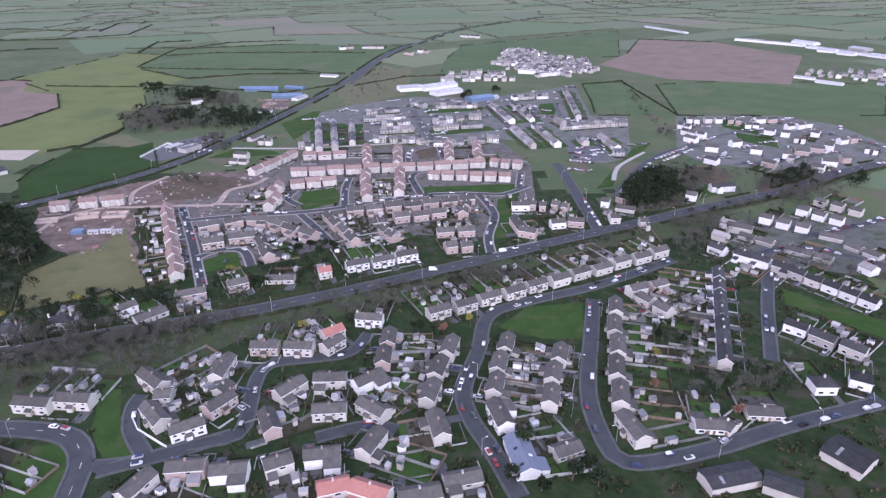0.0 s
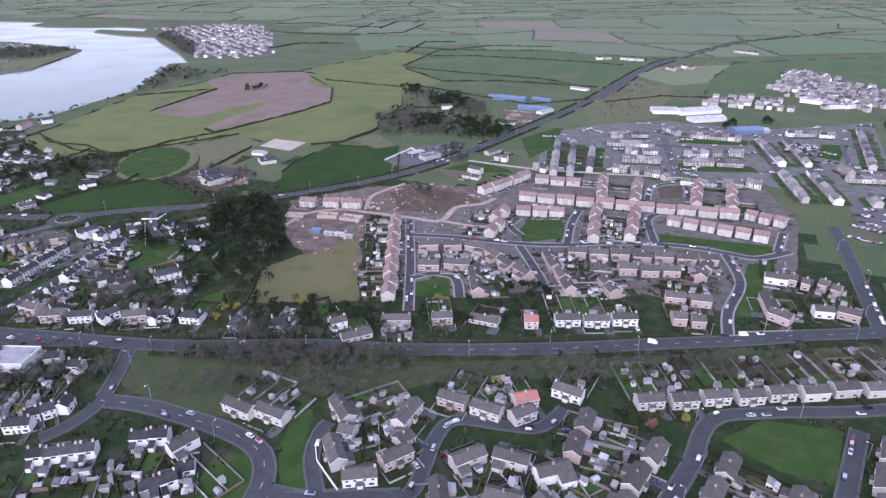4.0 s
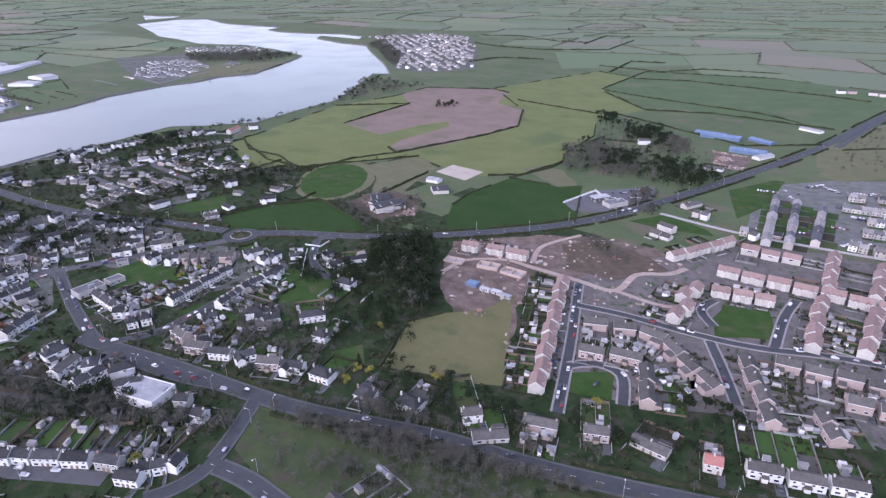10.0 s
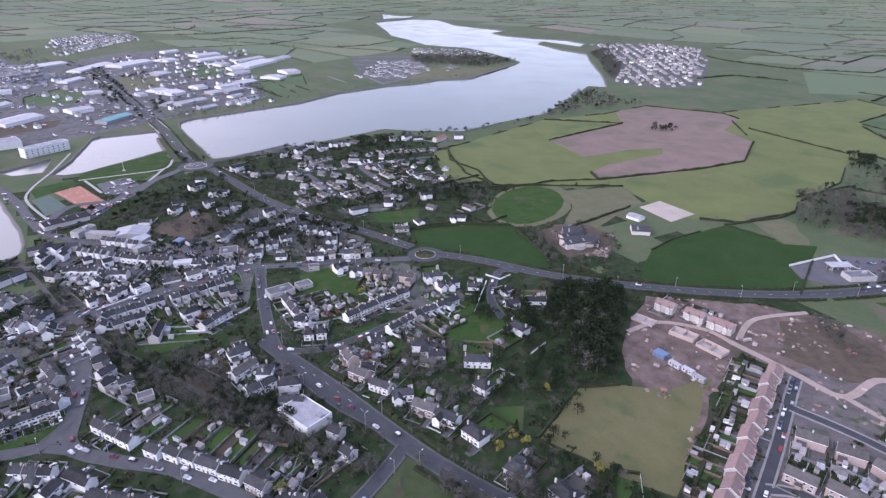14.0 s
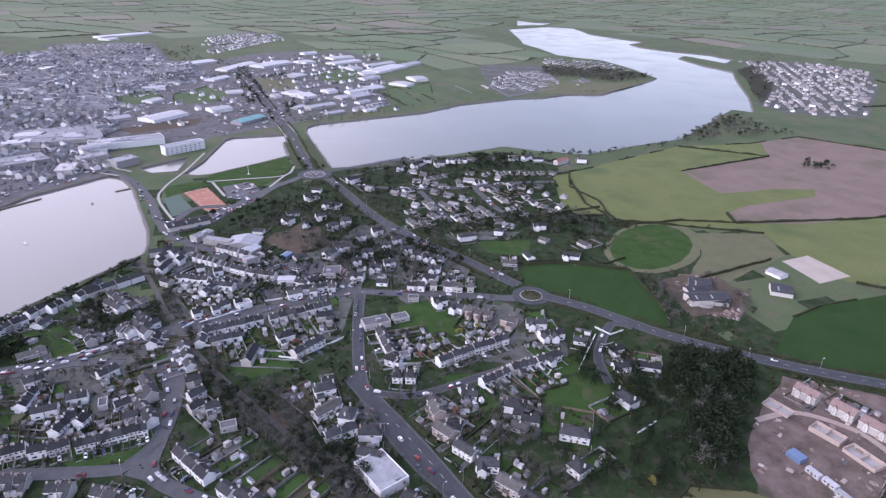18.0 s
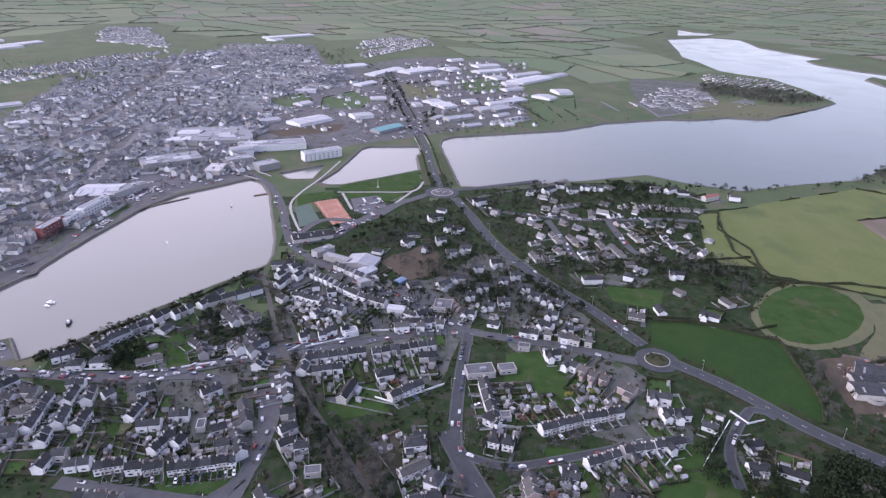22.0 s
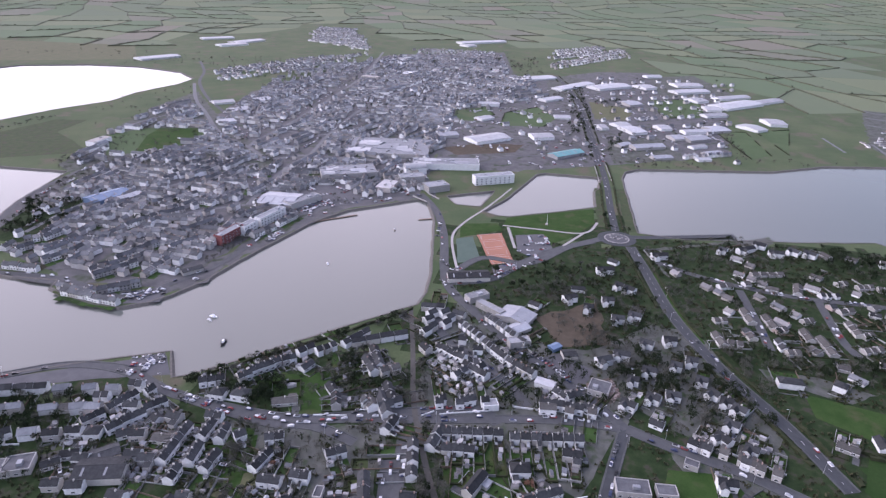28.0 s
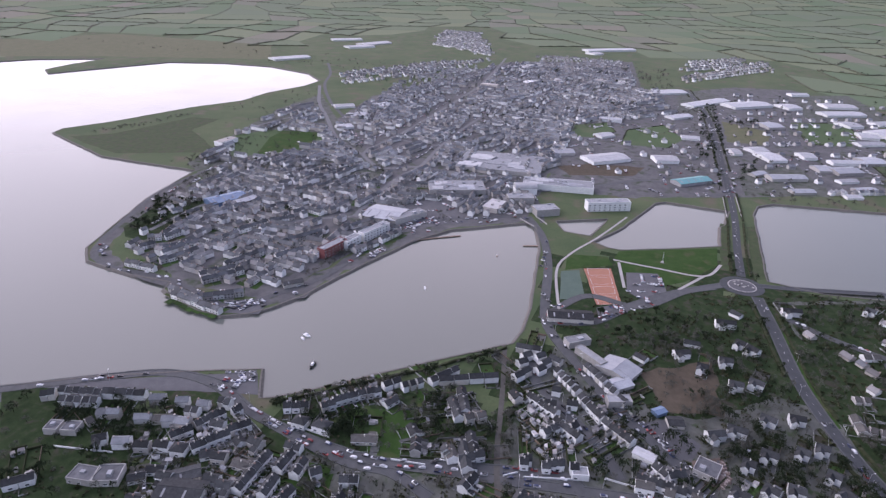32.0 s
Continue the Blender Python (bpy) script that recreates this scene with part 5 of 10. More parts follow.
            part("extension_roof", make_mesh("extension_roof", lid, cover, skin), ex)
        else:
            part("extension", make_mesh("extension", q, sides + [(4, 5, 6, 7)], [MAT[wall], skin], [0, 0, 0, 0, 1]), root, at)
    if style == "blue":
        for q, u in enumerate((-0.3, -0.08, 0.14, 0.34)):
            v, f = [], []
            box(-0.55, 0.55, -0.8, 0.8, 0, 0.1, v, f)
            part("skylight", make_mesh("skylight", v, f, MAT["glass" if q % 2 else "trim"]), root, pose(w * u, (-1 if q % 2 else 1) * d * 0.24, h + r * 0.52 + 0.33, (-1 if q % 2 == 0 else 1) * math.degrees(math.atan2(r, d / 2))))
    if style == "pink":
        s, n = r / (d / 2), 2 if w > 7 else 1
        for u in range(n):
            x = (u - (n - 1) / 2) * w / 2
            v, f = gable_walls(2.6, 2.7, h - 0.2, 1.25)
            k, q = len(v), len(f)
            rv, rf = gable_roof(2.6, 2.7, h - 0.2, 1.25, 0.25, 0.16)
            part("front_gable", make_mesh("front_gable", v + rv, f + [tuple(k + e for e in t) for t in rf], [MAT["cream"], MAT[roof]], [0] * q + [1] * len(rf)), root, pose(x, -d / 2 + 0.55, 0, 0, 0, 90))
            part("window", TALL_WINDOW, root, pose(x, -d / 2 - 0.72, 0.8))
        part("window", TWIN_WINDOW, root, pose(0, d / 2, 2.9, 0, 0, 180))
    if style == "villa":
        v, f = gable_walls(4.6, 4.4, h, 1.7)
        part("gable_wing", make_mesh("gable_wing", v, f, MAT[wall]), root, pose(-w * 0.22, -d / 2 - 1.2, 0, 0, 0, 90))
        v, f = gable_roof(4.6, 4.4, h, 1.7)
        part("gable_roof", make_mesh("gable_roof", v, f, MAT[roof]), root, pose(-w * 0.22, -d / 2 - 1.2, 0, 0, 0, 90))
    return root


def detail_at(x, y):
    """0 in the quarters that lie below the flight, 1 round them, 2 far out."""
    best = min(math.hypot(x - a, y - b) for a, b in ((0, 0), (-20, 65), (-45, 125), (-110, 165), (-215, 172)))
    return 0 if best < 226 else 1 if best < 350 else 2


FAR_V, FAR_F, FAR_I, FAR_PLOTS = [], [], [], ([], [])
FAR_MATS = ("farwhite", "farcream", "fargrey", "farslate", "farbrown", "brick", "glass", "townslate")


def far_house(style, x, y, turn, w, panes=False, tall=1.0):
    """A house of the distant town, one of many hundreds: walls and roof in the joined mass."""
    d, h, r = STYLE[style][2] * rng.uniform(0.8, 1.1), STYLE[style][3] * rng.uniform(0.85, 1.15) * tall, STYLE[style][4]
    c, s = math.cos(radians(turn)), math.sin(radians(turn))
    z0, young = rise(x, y), x > -250 and y > 500
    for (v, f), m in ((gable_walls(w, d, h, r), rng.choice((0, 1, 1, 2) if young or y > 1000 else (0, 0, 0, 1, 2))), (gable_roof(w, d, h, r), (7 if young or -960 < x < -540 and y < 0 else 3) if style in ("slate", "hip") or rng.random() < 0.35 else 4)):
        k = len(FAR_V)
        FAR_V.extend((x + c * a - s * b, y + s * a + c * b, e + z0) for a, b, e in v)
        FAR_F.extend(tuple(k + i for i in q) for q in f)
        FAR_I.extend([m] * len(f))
    bits, skin = ([], []), []
    ch = 5 if rng.random() < 0.5 else 1
    box(-w / 2 + 0.4, -w / 2 + 1.2, -0.5, 0.5, h + r * 0.7, h + r + 1.1, *bits)
    skin += [ch] * (len(bits[1]) - len(skin))
    n = max(2, int(w // 2.6)) if panes else 0
    for side in (-1, 1):
        for q in range(n):
            for z in ((0.9, 3.3) if h > 4.2 else (0.9,)):
                if rng.random() < 0.85:
                    u, e = (q + 0.5) / n * w - w / 2, side * (d / 2 + 0.05)
                    g = len(bits[0])
                    bits[0].extend([(u - 0.6 * side, e, z), (u + 0.6 * side, e, z), (u + 0.6 * side, e, z + 1.15), (u - 0.6 * side, e, z + 1.15)])
                    bits[1].append((g, g + 3, g + 2, g + 1))
                    skin.append(6)
    k = len(FAR_V)
    FAR_V.extend((x + c * a - s * b, y + s * a + c * b, e + z0) for a, b, e in bits[0])
    FAR_F.extend(tuple(k + i for i in q) for q in bits[1])
    FAR_I.extend(skin)
    BUILT.add(x, y, w / 2)


def put_house(style, x, y, turn, w, tint=None):
    w = round(max(5.0, min(w, 22.0)) * 2) / 2
    det = detail_at(x, y)
    if det == 2:
        w = round(w / 2) * 2
    if tint is None:
        tint = rng.choice((0, 0, 0, 0, 0, 1, 2)) if style not in ("pink", "villa") else 0
    key = (style, w, det, tint)
    edge = min(ROADPTS.near(x, y, 14), key=lambda p: math.hypot(p[0] - x, p[1] - y) - p[2], default=None)
    if edge:
        away = Vector((x - edge[0], y - edge[1]))
        push = edge[2] + STYLE[style][2] * 0.5 + 1.0 - away.length
        if push > 0 and away.length > 0.05:
            x, y = x + away.normalized().x * push, y + away.normalized().y * push
        if road_gap(x, y, 14) < 0.6:
            return None
    m = pose(x, y, 0, 0, 0, turn)
    if key in TEMPLATES:
        ob = copy_thing(TEMPLATES[key], m)
    else:
        ob = TEMPLATES[key] = house_template(style, w, det, tint)
        ob.matrix_basis = m
    BUILT.add(x, y, w / 2)
    HOUSES.append((x, y, turn, w, style, det))
    return ob


def row(style, x1, y1, x2, y2, n):
    """n houses side by side; their fronts turn to the nearer road."""
    a, b = Vector((x1, y1)), Vector((x2, y2))
    d = b - a
    step = d.length / n
    turn = math.degrees(math.atan2(d.y, d.x))
    nrm = Vector((d.y, -d.x)).normalized()
    mid = (a + b) / 2
    f, k = mid + nrm * 14, mid - nrm * 14
    if road_gap(k.x, k.y, 30) < road_gap(f.x, f.y, 30):
        turn += 180
    if style == "villa" and math.sin(radians(turn)) < 0:
        turn += 180
    gap = STYLE[style][5] if n > 1 else 0
    stagger = 1.1 if n > 1 and style in ("semi", "brown", "white", "pink", "low") else 0
    tint = rng.choice((0, 0, 0, 1)) if n > 2 and style != "slate" else None
    for i in range(n):
        p = a + d * ((i + 0.5) / n) + nrm * stagger * (i % 2)
        ob = put_house(style, p.x, p.y, turn, step - gap, tint)
        if n > 1 and ob:
            ob.scale = (1, 1, rng.uniform(0.93, 1.07))


def far_row(style, x1, y1, x2, y2, n):
    """A terrace of a distant estate, with small back yards, in the joined mass."""
    d = Vector((x2 - x1, y2 - y1))
    turn, step = math.degrees(math.atan2(d.y, d.x)), d.length / n
    for i in range(n):
        q = (i + 0.5) / n
        nx, ny = -d.y / d.length, d.x / d.length
        for side, deep in ((1, rng.uniform(8, 13)), (-1, rng.uniform(5, 8))):
            lo, k = STYLE[style][2] / 2, len(FAR_PLOTS[0])
            FAR_PLOTS[0].extend((x1 + d.x * e + nx * side * o, y1 + d.y * e + ny * side * o, 0.1385 + 0.0002 * (k // 4 % 47)) for e, o in ((i / n + 0.01, lo), ((i + 0.97) / n, lo), ((i + 0.97) / n, lo + deep), (i / n + 0.01, lo + deep)))
            FAR_PLOTS[1].append((k, k + 1, k + 2, k + 3) if side > 0 else (k + 3, k + 2, k + 1, k))
        far_house(style, x1 + d.x * q, y1 + d.y * q, turn + (180 if i % 2 else 0), step * (0.98 if style in ("semi", "slate") and i % 3 else 0.86), True)


TREE_SPOTS = []


def far_block(x, y, turn, w, d, h):
    """A flat-roofed shop, school or store in the joined mass of the town."""
    c, s = math.cos(radians(turn)), math.sin(radians(turn))
    v, f = [], []
    box(-w / 2, w / 2, -d / 2, d / 2, -0.5, h, v, f)
    box(-w / 2 + 0.4, w / 2 - 0.4, -d / 2 + 0.4, d / 2 - 0.4, h, h + 0.25, v, f)
    wall, top = rng.choice((0, 0, 1, 2)), rng.choice((0, 1, 2, 2, 3))
    for q in range(rng.randrange(1, 4)):
        p, e = rng.uniform(-0.35, 0.35) * w, rng.uniform(-0.3, 0.3) * d
        box(p - 1.6, p + 1.6, e - 1.2, e + 1.2, h + 0.2, h + rng.uniform(1.2, 2.4), v, f)
    k, z = len(FAR_V), rise(x, y)
    FAR_V.extend((x + c * p - s * q, y + s * p + c * q, e + z) for p, q, e in v)
    FAR_F.extend(tuple(k + i for i in q) for q in f)
    FAR_I.extend([wall if q < 6 else top if q < 12 else 2 for q in range(len(f))])
    for e in range(int(w // 8) + 1):
        BUILT.add(x + c * (e * 8 - w / 2), y + s * (e * 8 - w / 2), d / 2)


def open_in_town(x, y, pts):
    return inside(x, y, pts) and not in_water(x, y) and not any(k in ("ley", "lawn", "carpark", "verge") and inside(x, y, p) for k, p in PATCHES)


def town_blocks(turn, *pts):
    """Old town: blocks of two or three terraces round yards, each with its own lie; some hold one large building, trees or open yards."""
    xs, ys = [p[0] for p in pts], [p[1] for p in pts]
    cx, cy = sum(xs) / len(xs), sum(ys) / len(ys)
    c, s = math.cos(radians(turn)), math.sin(radians(turn))
    r = max(math.hypot(p[0] - cx, p[1] - cy) for p in pts)
    n = int(r // 30) + 1
    for i in range(-n, n + 1):
        for j in range(-n, n + 1):
            u, v = i * 62 + rng.uniform(-9, 9) + (j % 2) * 20, j * 50 + rng.uniform(-7, 7)
            bx, by = cx + c * u - s * v, cy + s * u + c * v
            lie = turn + rng.choice((0, 0, 90, 90, 12, -14, 98)) + rng.uniform(-5, 5)
            bc, bs = math.cos(radians(lie)), math.sin(radians(lie))
            kind = rng.random()
            if kind < 0.13:
                w, d = rng.uniform(24, 46), rng.uniform(14, 24)
                if open_in_town(bx, by, pts) and road_gap(bx, by, 30) > 16 and not next(BUILT.near(bx, by, 24), None):
                    far_block(bx, by, lie, w, d, rng.uniform(4.5, 8))
            rows = (-17, 0, 17) if kind > 0.5 else (-14, 12) if kind > 0.2 else (-20, 22) if kind > 0.06 else ()
            for q in rows:
                e = -28 + rng.uniform(0, 8)
                tall = rng.uniform(0.85, 1.3)
                while e < 28:
                    w = rng.uniform(5.5, 9.5) if kind > 0.24 else rng.uniform(12, 22)
                    e += w
                    if rng.random() < 0.16:
                        e += rng.uniform(4, 12)
                    x, y = bx + bc * (e - w / 2) - bs * q, by + bs * (e - w / 2) + bc * q
                    if not open_in_town(x, y, pts) or road_gap(x, y, 14) < 5.0 or next(BUILT.near(x, y, 5.4), None):
                        continue
                    far_house(rng.choice(("slate", "slate", "slate", "white", "semi")) if kind > 0.2 else "hip", x, y, lie, w, False, tall)
            for q in range(rng.randrange(0, 7) if kind > 0.06 else 14):
                x, y = bx + rng.uniform(-26, 26), by + rng.uniform(-22, 22)
                if inside(x, y, pts):
                    TREE_SPOTS.append((x, y))


def fill(style, row_gap, house_gap, turn, *pts):
    """A quarter of houses: broken terraces or loose rows; each block takes its own lie, and some plots stay open."""
    xs, ys = [p[0] for p in pts], [p[1] for p in pts]
    cx, cy = sum(xs) / len(xs), sum(ys) / len(ys)
    c, s = math.cos(radians(turn)), math.sin(radians(turn))
    r = max(math.hypot(p[0] - cx, p[1] - cy) for p in pts)
    v, odd, blocks = -r, 0, {}
    while v < r:
        u = -r + rng.random() * house_gap
        odd += 1
        run = 0
        while u < r:
            far_off = detail_at(cx + c * u - s * v, cy + s * u + c * v) == 2
            terrace = far_off and style == "slate"
            w = rng.uniform(6, 10) if terrace else house_gap * 0.8
            u += w if terrace else house_gap * rng.uniform(0.85, 1.3)
            run -= 1
            if terrace and run <= 0:
                run = rng.randrange(3, 11)
                u += rng.uniform(3, 14)
            lie = blocks.setdefault((int(u // 110), int(v // 80)), rng.choice((0, 0, 0, 0, 90, 12, -14)))
            x, y = cx + c * u - s * v, cy + s * u + c * v
            if not terrace:
                x, y = x + rng.uniform(-2.5, 2.5), y + rng.uniform(-3.5, 3.5)
            if not inside(x + rng.gauss(0, 7), y + rng.gauss(0, 7), pts) or in_water(x, y):
                continue
            if noise.noise((x / 45, y / 45, 8)) > 0.42 or next(BUILT.near(x, y, 5.2 if terrace else house_gap * 0.74), None) or road_gap(x, y, 14) < 5.5:
                continue
            way = turn + lie + (180 if odd % 2 else 0) + (0 if terrace else rng.uniform(-6, 6))
            if far_off:
                if terrace and rng.random() < 0.05:
                    w = rng.uniform(14, 22)
                far_house(style, x, y, way, w + 0.1 if terrace else rng.choice((rng.uniform(5.5, 9), rng.uniform(8, 12))))
                continue
            kind = style if rng.random() < (0.88 if style == "low" else 0.7) else rng.choice(("white", "slate", "bung", "hip"))
            put_house(kind, x, y, way, min(house_gap * 0.8, 11) if kind != "bung" else 11 if style != "low" else 9)
        v += row_gap * rng.uniform(0.88, 1.2)


def big(wall, roof, depth, h, x1, y1, x2, y2):
    """A hall, shop or shed: front along the line, depth behind it."""
    a, b = Vector((x1, y1)), Vector((x2, y2))
    w = (b - a).length
    if roof == "shed" and detail_at(x1, y1) == 2:
        h *= 0.72
    turn = math.degrees(math.atan2((b - a).y, (b - a).x))
    wm = MAT[{"white": "white", "grey": "greywall", "red": "redwall", "blue": "bluemetal", "teal": "shedwhite", "slate": "cream"}[wall]]
    rm = MAT[{"flat": "feltdark" if wall == "grey" and h < 5 else "felt", "flatwhite": "felt", "dome": "shedwhite", "shed": {"teal": "teal", "blue": "bluemetal", "grey": "shedgrey", "slate": "slate"}.get(wall, "shedwhite")}[roof]]
    root = new("hall" if roof == "shed" else "building", None)
    root.matrix_basis = pose(x1, y1, 0, 0, 0, turn)
    tagged(root, {"shed": f"{wall} industrial shed with a low sheet-metal roof", "flat": f"{wall} block with a flat grey roof", "flatwhite": "long white shop with a flat pale roof", "dome": "hall with a white vaulted roof"}[roof], "building")
    v, f = [], []
    if roof in ("flat", "flatwhite"):
        box(0, w, 0, depth, -0.3, h, v, f)
        for q in ((0, w, 0, 0.4), (0, w, depth - 0.4, depth), (0, 0.4, 0.4, depth - 0.4), (w - 0.4, w, 0.4, depth - 0.4)):
            box(*q, h, h + 0.7, v, f)
        part("wall", make_mesh("wall", v, f, wm), root)
        v, f = [], []
        box(0.42, w - 0.42, 0.42, depth - 0.42, h + 0.01, h + 0.25, v, f)
        part("roof", make_mesh("roof", v, f, rm), root)
        if w * depth > 1500:
            for q in range(7):
                v, f = [], []
                sx, sy, sz = w * rng.uniform(0.06, 0.14), depth * rng.uniform(0.1, 0.22), rng.uniform(0.5, 2.2)
                v += [(-sx, -sy, 0), (sx, -sy, 0), (sx, sy, 0), (-sx, sy, 0), (-sx, -sy, sz * 0.4), (sx, -sy, sz * 0.4), (sx, sy, sz * 0.4), (-sx, sy, sz * 0.4), (-sx, 0, sz), (sx, 0, sz)]
                f += [(0, 1, 5, 4), (2, 3, 7, 6), (1, 2, 6, 9, 5), (3, 0, 4, 8, 7), (4, 5, 9, 8), (6, 7, 8, 9)]
                part("roof_bay", make_mesh("roof_bay", v, f, MAT[("shedwhite", "felt", "shedgrey")[q % 3]]), root, pose(w * (0.15 + 0.7 * ((q * 0.37) % 1)), depth * (0.22 + 0.56 * ((q * 0.61) % 1)), h + 0.25 + 0.01 * q))
        for q in range(max(1, min(7, int(w * depth / 260)))):
            v, f = [], []
            sx, sy = rng.uniform(1, 2.5), rng.uniform(1, 2)
            box(-sx, sx, -sy, sy, 0, rng.uniform(0.8, 2), v, f)
            if w > 8 and depth > 8:
                part("roof_vent", make_mesh("roof_vent", v, f, MAT["shedgrey"]), root, pose(rng.uniform(3, w - 3), rng.uniform(3, depth - 3), h + 0.25))
    else:
        r = h * 0.55 if roof == "dome" else min(2.6, depth * 0.12)
        v, f = gable_walls(w, depth, h, r)
        part("wall", make_mesh("wall", [(x + w / 2, y + depth / 2, z) for x, y, z in v], f, wm), root)
        if roof == "dome":
            n = 10
            v = [(x, depth / 2 - depth / 2 * math.cos(math.pi * i / n), h + r * 1.15 * math.sin(math.pi * i / n)) for i in range(n + 1) for x in (-0.3, w + 0.3)]
            f = [(2 * i, 2 * i + 1, 2 * i + 3, 2 * i + 2) for i in range(n)] + [tuple(range(0, 2 * n + 2, 2)), tuple(range(2 * n + 1, 0, -2))]
        else:
            v, f = gable_roof(w, depth, h, r, 0.5, 0.25)
            v = [(x + w / 2, y + depth / 2, z) for x, y, z in v]
        part("roof", make_mesh("roof", v, f, rm), root)
        if roof == "shed" and w > 14 and math.hypot(x1 + 250, y1 - 200) < 900:
            for q in range(int(w // 12)):
                v, f = [], []
                box(-0.6, 0.6, -depth * 0.16, depth * 0.16, 0, 0.12, v, f)
                part("rooflight", make_mesh("rooflight", v, f, MAT["felt"]), root, pose(5 + q * 12, depth * 0.25, h + r * 0.5 + 0.3, math.degrees(math.atan2(r, depth / 2))))
    storeys = max(1, int(h // 3.2)) if roof != "shed" and (h > 8 or detail_at(x1, y1) < 2) else 0
    for fl in range(storeys):
        for q in range(min(8, int(w // 5))):
            part("window", WIDE_WINDOW, root, pose(2 + q * (w - 3) / max(1, min(8, int(w // 5))), 0, 1.0 + fl * 3.1))
    for q in range(max(1, int(w // 12))):
        for t in range(max(1, int(depth // 12))):
            BUILT.add(x1 + (b - a).x * (q + 0.5) / max(1, int(w // 12)) - (b - a).y / w * depth * (t + 0.5) / max(1, int(depth // 12)),
                      y1 + (b - a).y * (q + 0.5) / max(1, int(w // 12)) + (b - a).x / w * depth * (t + 0.5) / max(1, int(depth // 12)), 9)


big("white", "flatwhite", 16, 5, -316.8, 187.9, -294.5, 196)
big("grey", "flat", 90, 5, -1022.5, -143.3, -1042, -22.7)
big("grey", "flat", 40, 6, -906.4, -132.2, -940, -67.1)
big("white", "flat", 30, 8, -983.8, -30.5, -1005.3, 59.3)
big("white", "flat", 14, 11, -939.4, 64.5, -965.5, 111.7)
big("grey", "flat", 18, 8, -919.4, -30.2, -934.1, -1.5)
big("white", "dome", 18, 8, -957.7, -32.9, -970.7, -7.7)
big("grey", "flat", 20, 8, -892.6, 13.2, -910.4, 36.3)
big("grey", "flat", 14, 7, -794.2, -124.3, -833.5, -103.5)
big("teal", "shed", 22, 6, -1092.4, 163.2, -1131.8, 202.3)
big("white", "shed", 20, 7, -1441.5, -9.7, -1449.4, 32.2)
big("slate", "shed", 9, 5, -616.7, -147.1, -630.7, -135.5)
big("red", "flat", 10, 10, -684.5, -147.5, -717.6, -141.3)
big("white", "flat", 9, 10, -711.6, -137.8, -734, -133.9)
big("white", "flat", 9, 10, -737.8, -132.7, -776.9, -122.6)
big("blue", "shed", 25, 8, -744.5, -338.6, -785.9, -320.9)
big("grey", "shed", 40, 8, -791.8, -166.6, -794.2, -124.3)
big("slate", "shed", 15, 6, -664.2, 84, -676.1, 119.7)
big("white", "shed", 22, 7, -63, 913.4, -31.6, 923.7)
big("white", "shed", 22, 7, -27.9, 915.9, 20.7, 951.8)
big("white", "shed", 18, 6, -10.5, 879.3, 27.1, 905.5)
big("blue", "shed", 20, 6, 37.2, 837.5, 67.8, 854)
big("blue", "shed", 16, 5, -238.3, 871.9, -198.1, 875.3)
big("blue", "shed", 16, 5, -291, 923.4, -243.3, 927.9)
big("slate", "shed", 18, 5, -429.8, 472.8, -419.5, 485.9)
big("slate", "shed", 16, 5, -408.2, 465.4, -397.6, 483.8)
big("white", "shed", 10, 4, -436.1, 554.4, -422.8, 556.9)
big("slate", "shed", 16, 5, -404, 529.1, -394.3, 541.1)
big("white", "flatwhite", 12, 5, 123.2, 1068.4, 153.8, 1055.9)
big("white", "flatwhite", 14, 5, 153.8, 1030.7, 191.3, 1050.6)
big("grey", "shed", 16, 4, 44.7, 851.1, 74.7, 857.6)
big("blue", "shed", 14, 4, -302.1, 934.9, -264.3, 935.3)
big("blue", "shed", 12, 4, -237.8, 943.8, -208.6, 932.1)
big("white", "shed", 10, 4, -203.4, 1049, -176.1, 1039.5)
big("white", "shed", 10, 4, -198.9, 855.1, -189.9, 881)
big("white", "shed", 24, 6, 748.5, 1306.9, 767.8, 1281)
big("white", "shed", 20, 6, 764.3, 1265.1, 782.8, 1240.7)
big("grey", "shed", 24, 6, 828.7, 1337.5, 841.9, 1302.2)
big("white", "shed", 20, 6, 804.5, 1232, 820.3, 1201.6)
big("white", "shed", 20, 6, 772.5, 1455.8, 795.1, 1404.3)
row("semi", -182.9, 214.3, -166.9, 212.7, 1)
row("semi", -166.9, 216.5, -151, 215.2, 1)
row("semi", -137.7, 234.2, -124.4, 223.6, 1)
row("semi", -125.1, 217.7, -117.9, 218.4, 1)
row("semi", -125.6, 210.9, -114.5, 199.4, 1)
row("semi", -103.4, 229.6, -101.9, 246.4, 1)
row("bung", -99.2, 220.9, -96.5, 228.1, 1)
row("white", -99.6, 207, -91.8, 218.2, 1)
row("white", -108.5, 190.1, -96.9, 196.6, 1)
row("semi", -94.3, 255.5, -80.6, 255.3, 1)
row("semi", -79.2, 251.9, -65, 250.8, 1)
row("semi", -72.9, 217.3, -63.6, 228.4, 1)
row("semi", -74.8, 206.8, -68.4, 194.1, 1)
row("semi", -103.1, 175.3, -89.1, 176.7, 1)
row("semi", -86.3, 173.5, -72.9, 174.9, 1)
row("semi", -113.2, 160.7, -107.8, 173.1, 1)
row("semi", -67.4, 175.7, -57.9, 180, 1)
row("semi", -58.8, 229.2, -44.5, 229.5, 1)
row("semi", -55.3, 207.4, -41.5, 208.4, 1)
row("semi", -40, 224.1, -29, 233.2, 1)
row("semi", -36.2, 213.2, -24.7, 204.3, 1)
row("semi", -31.8, 182.2, -26.2, 194.8, 1)
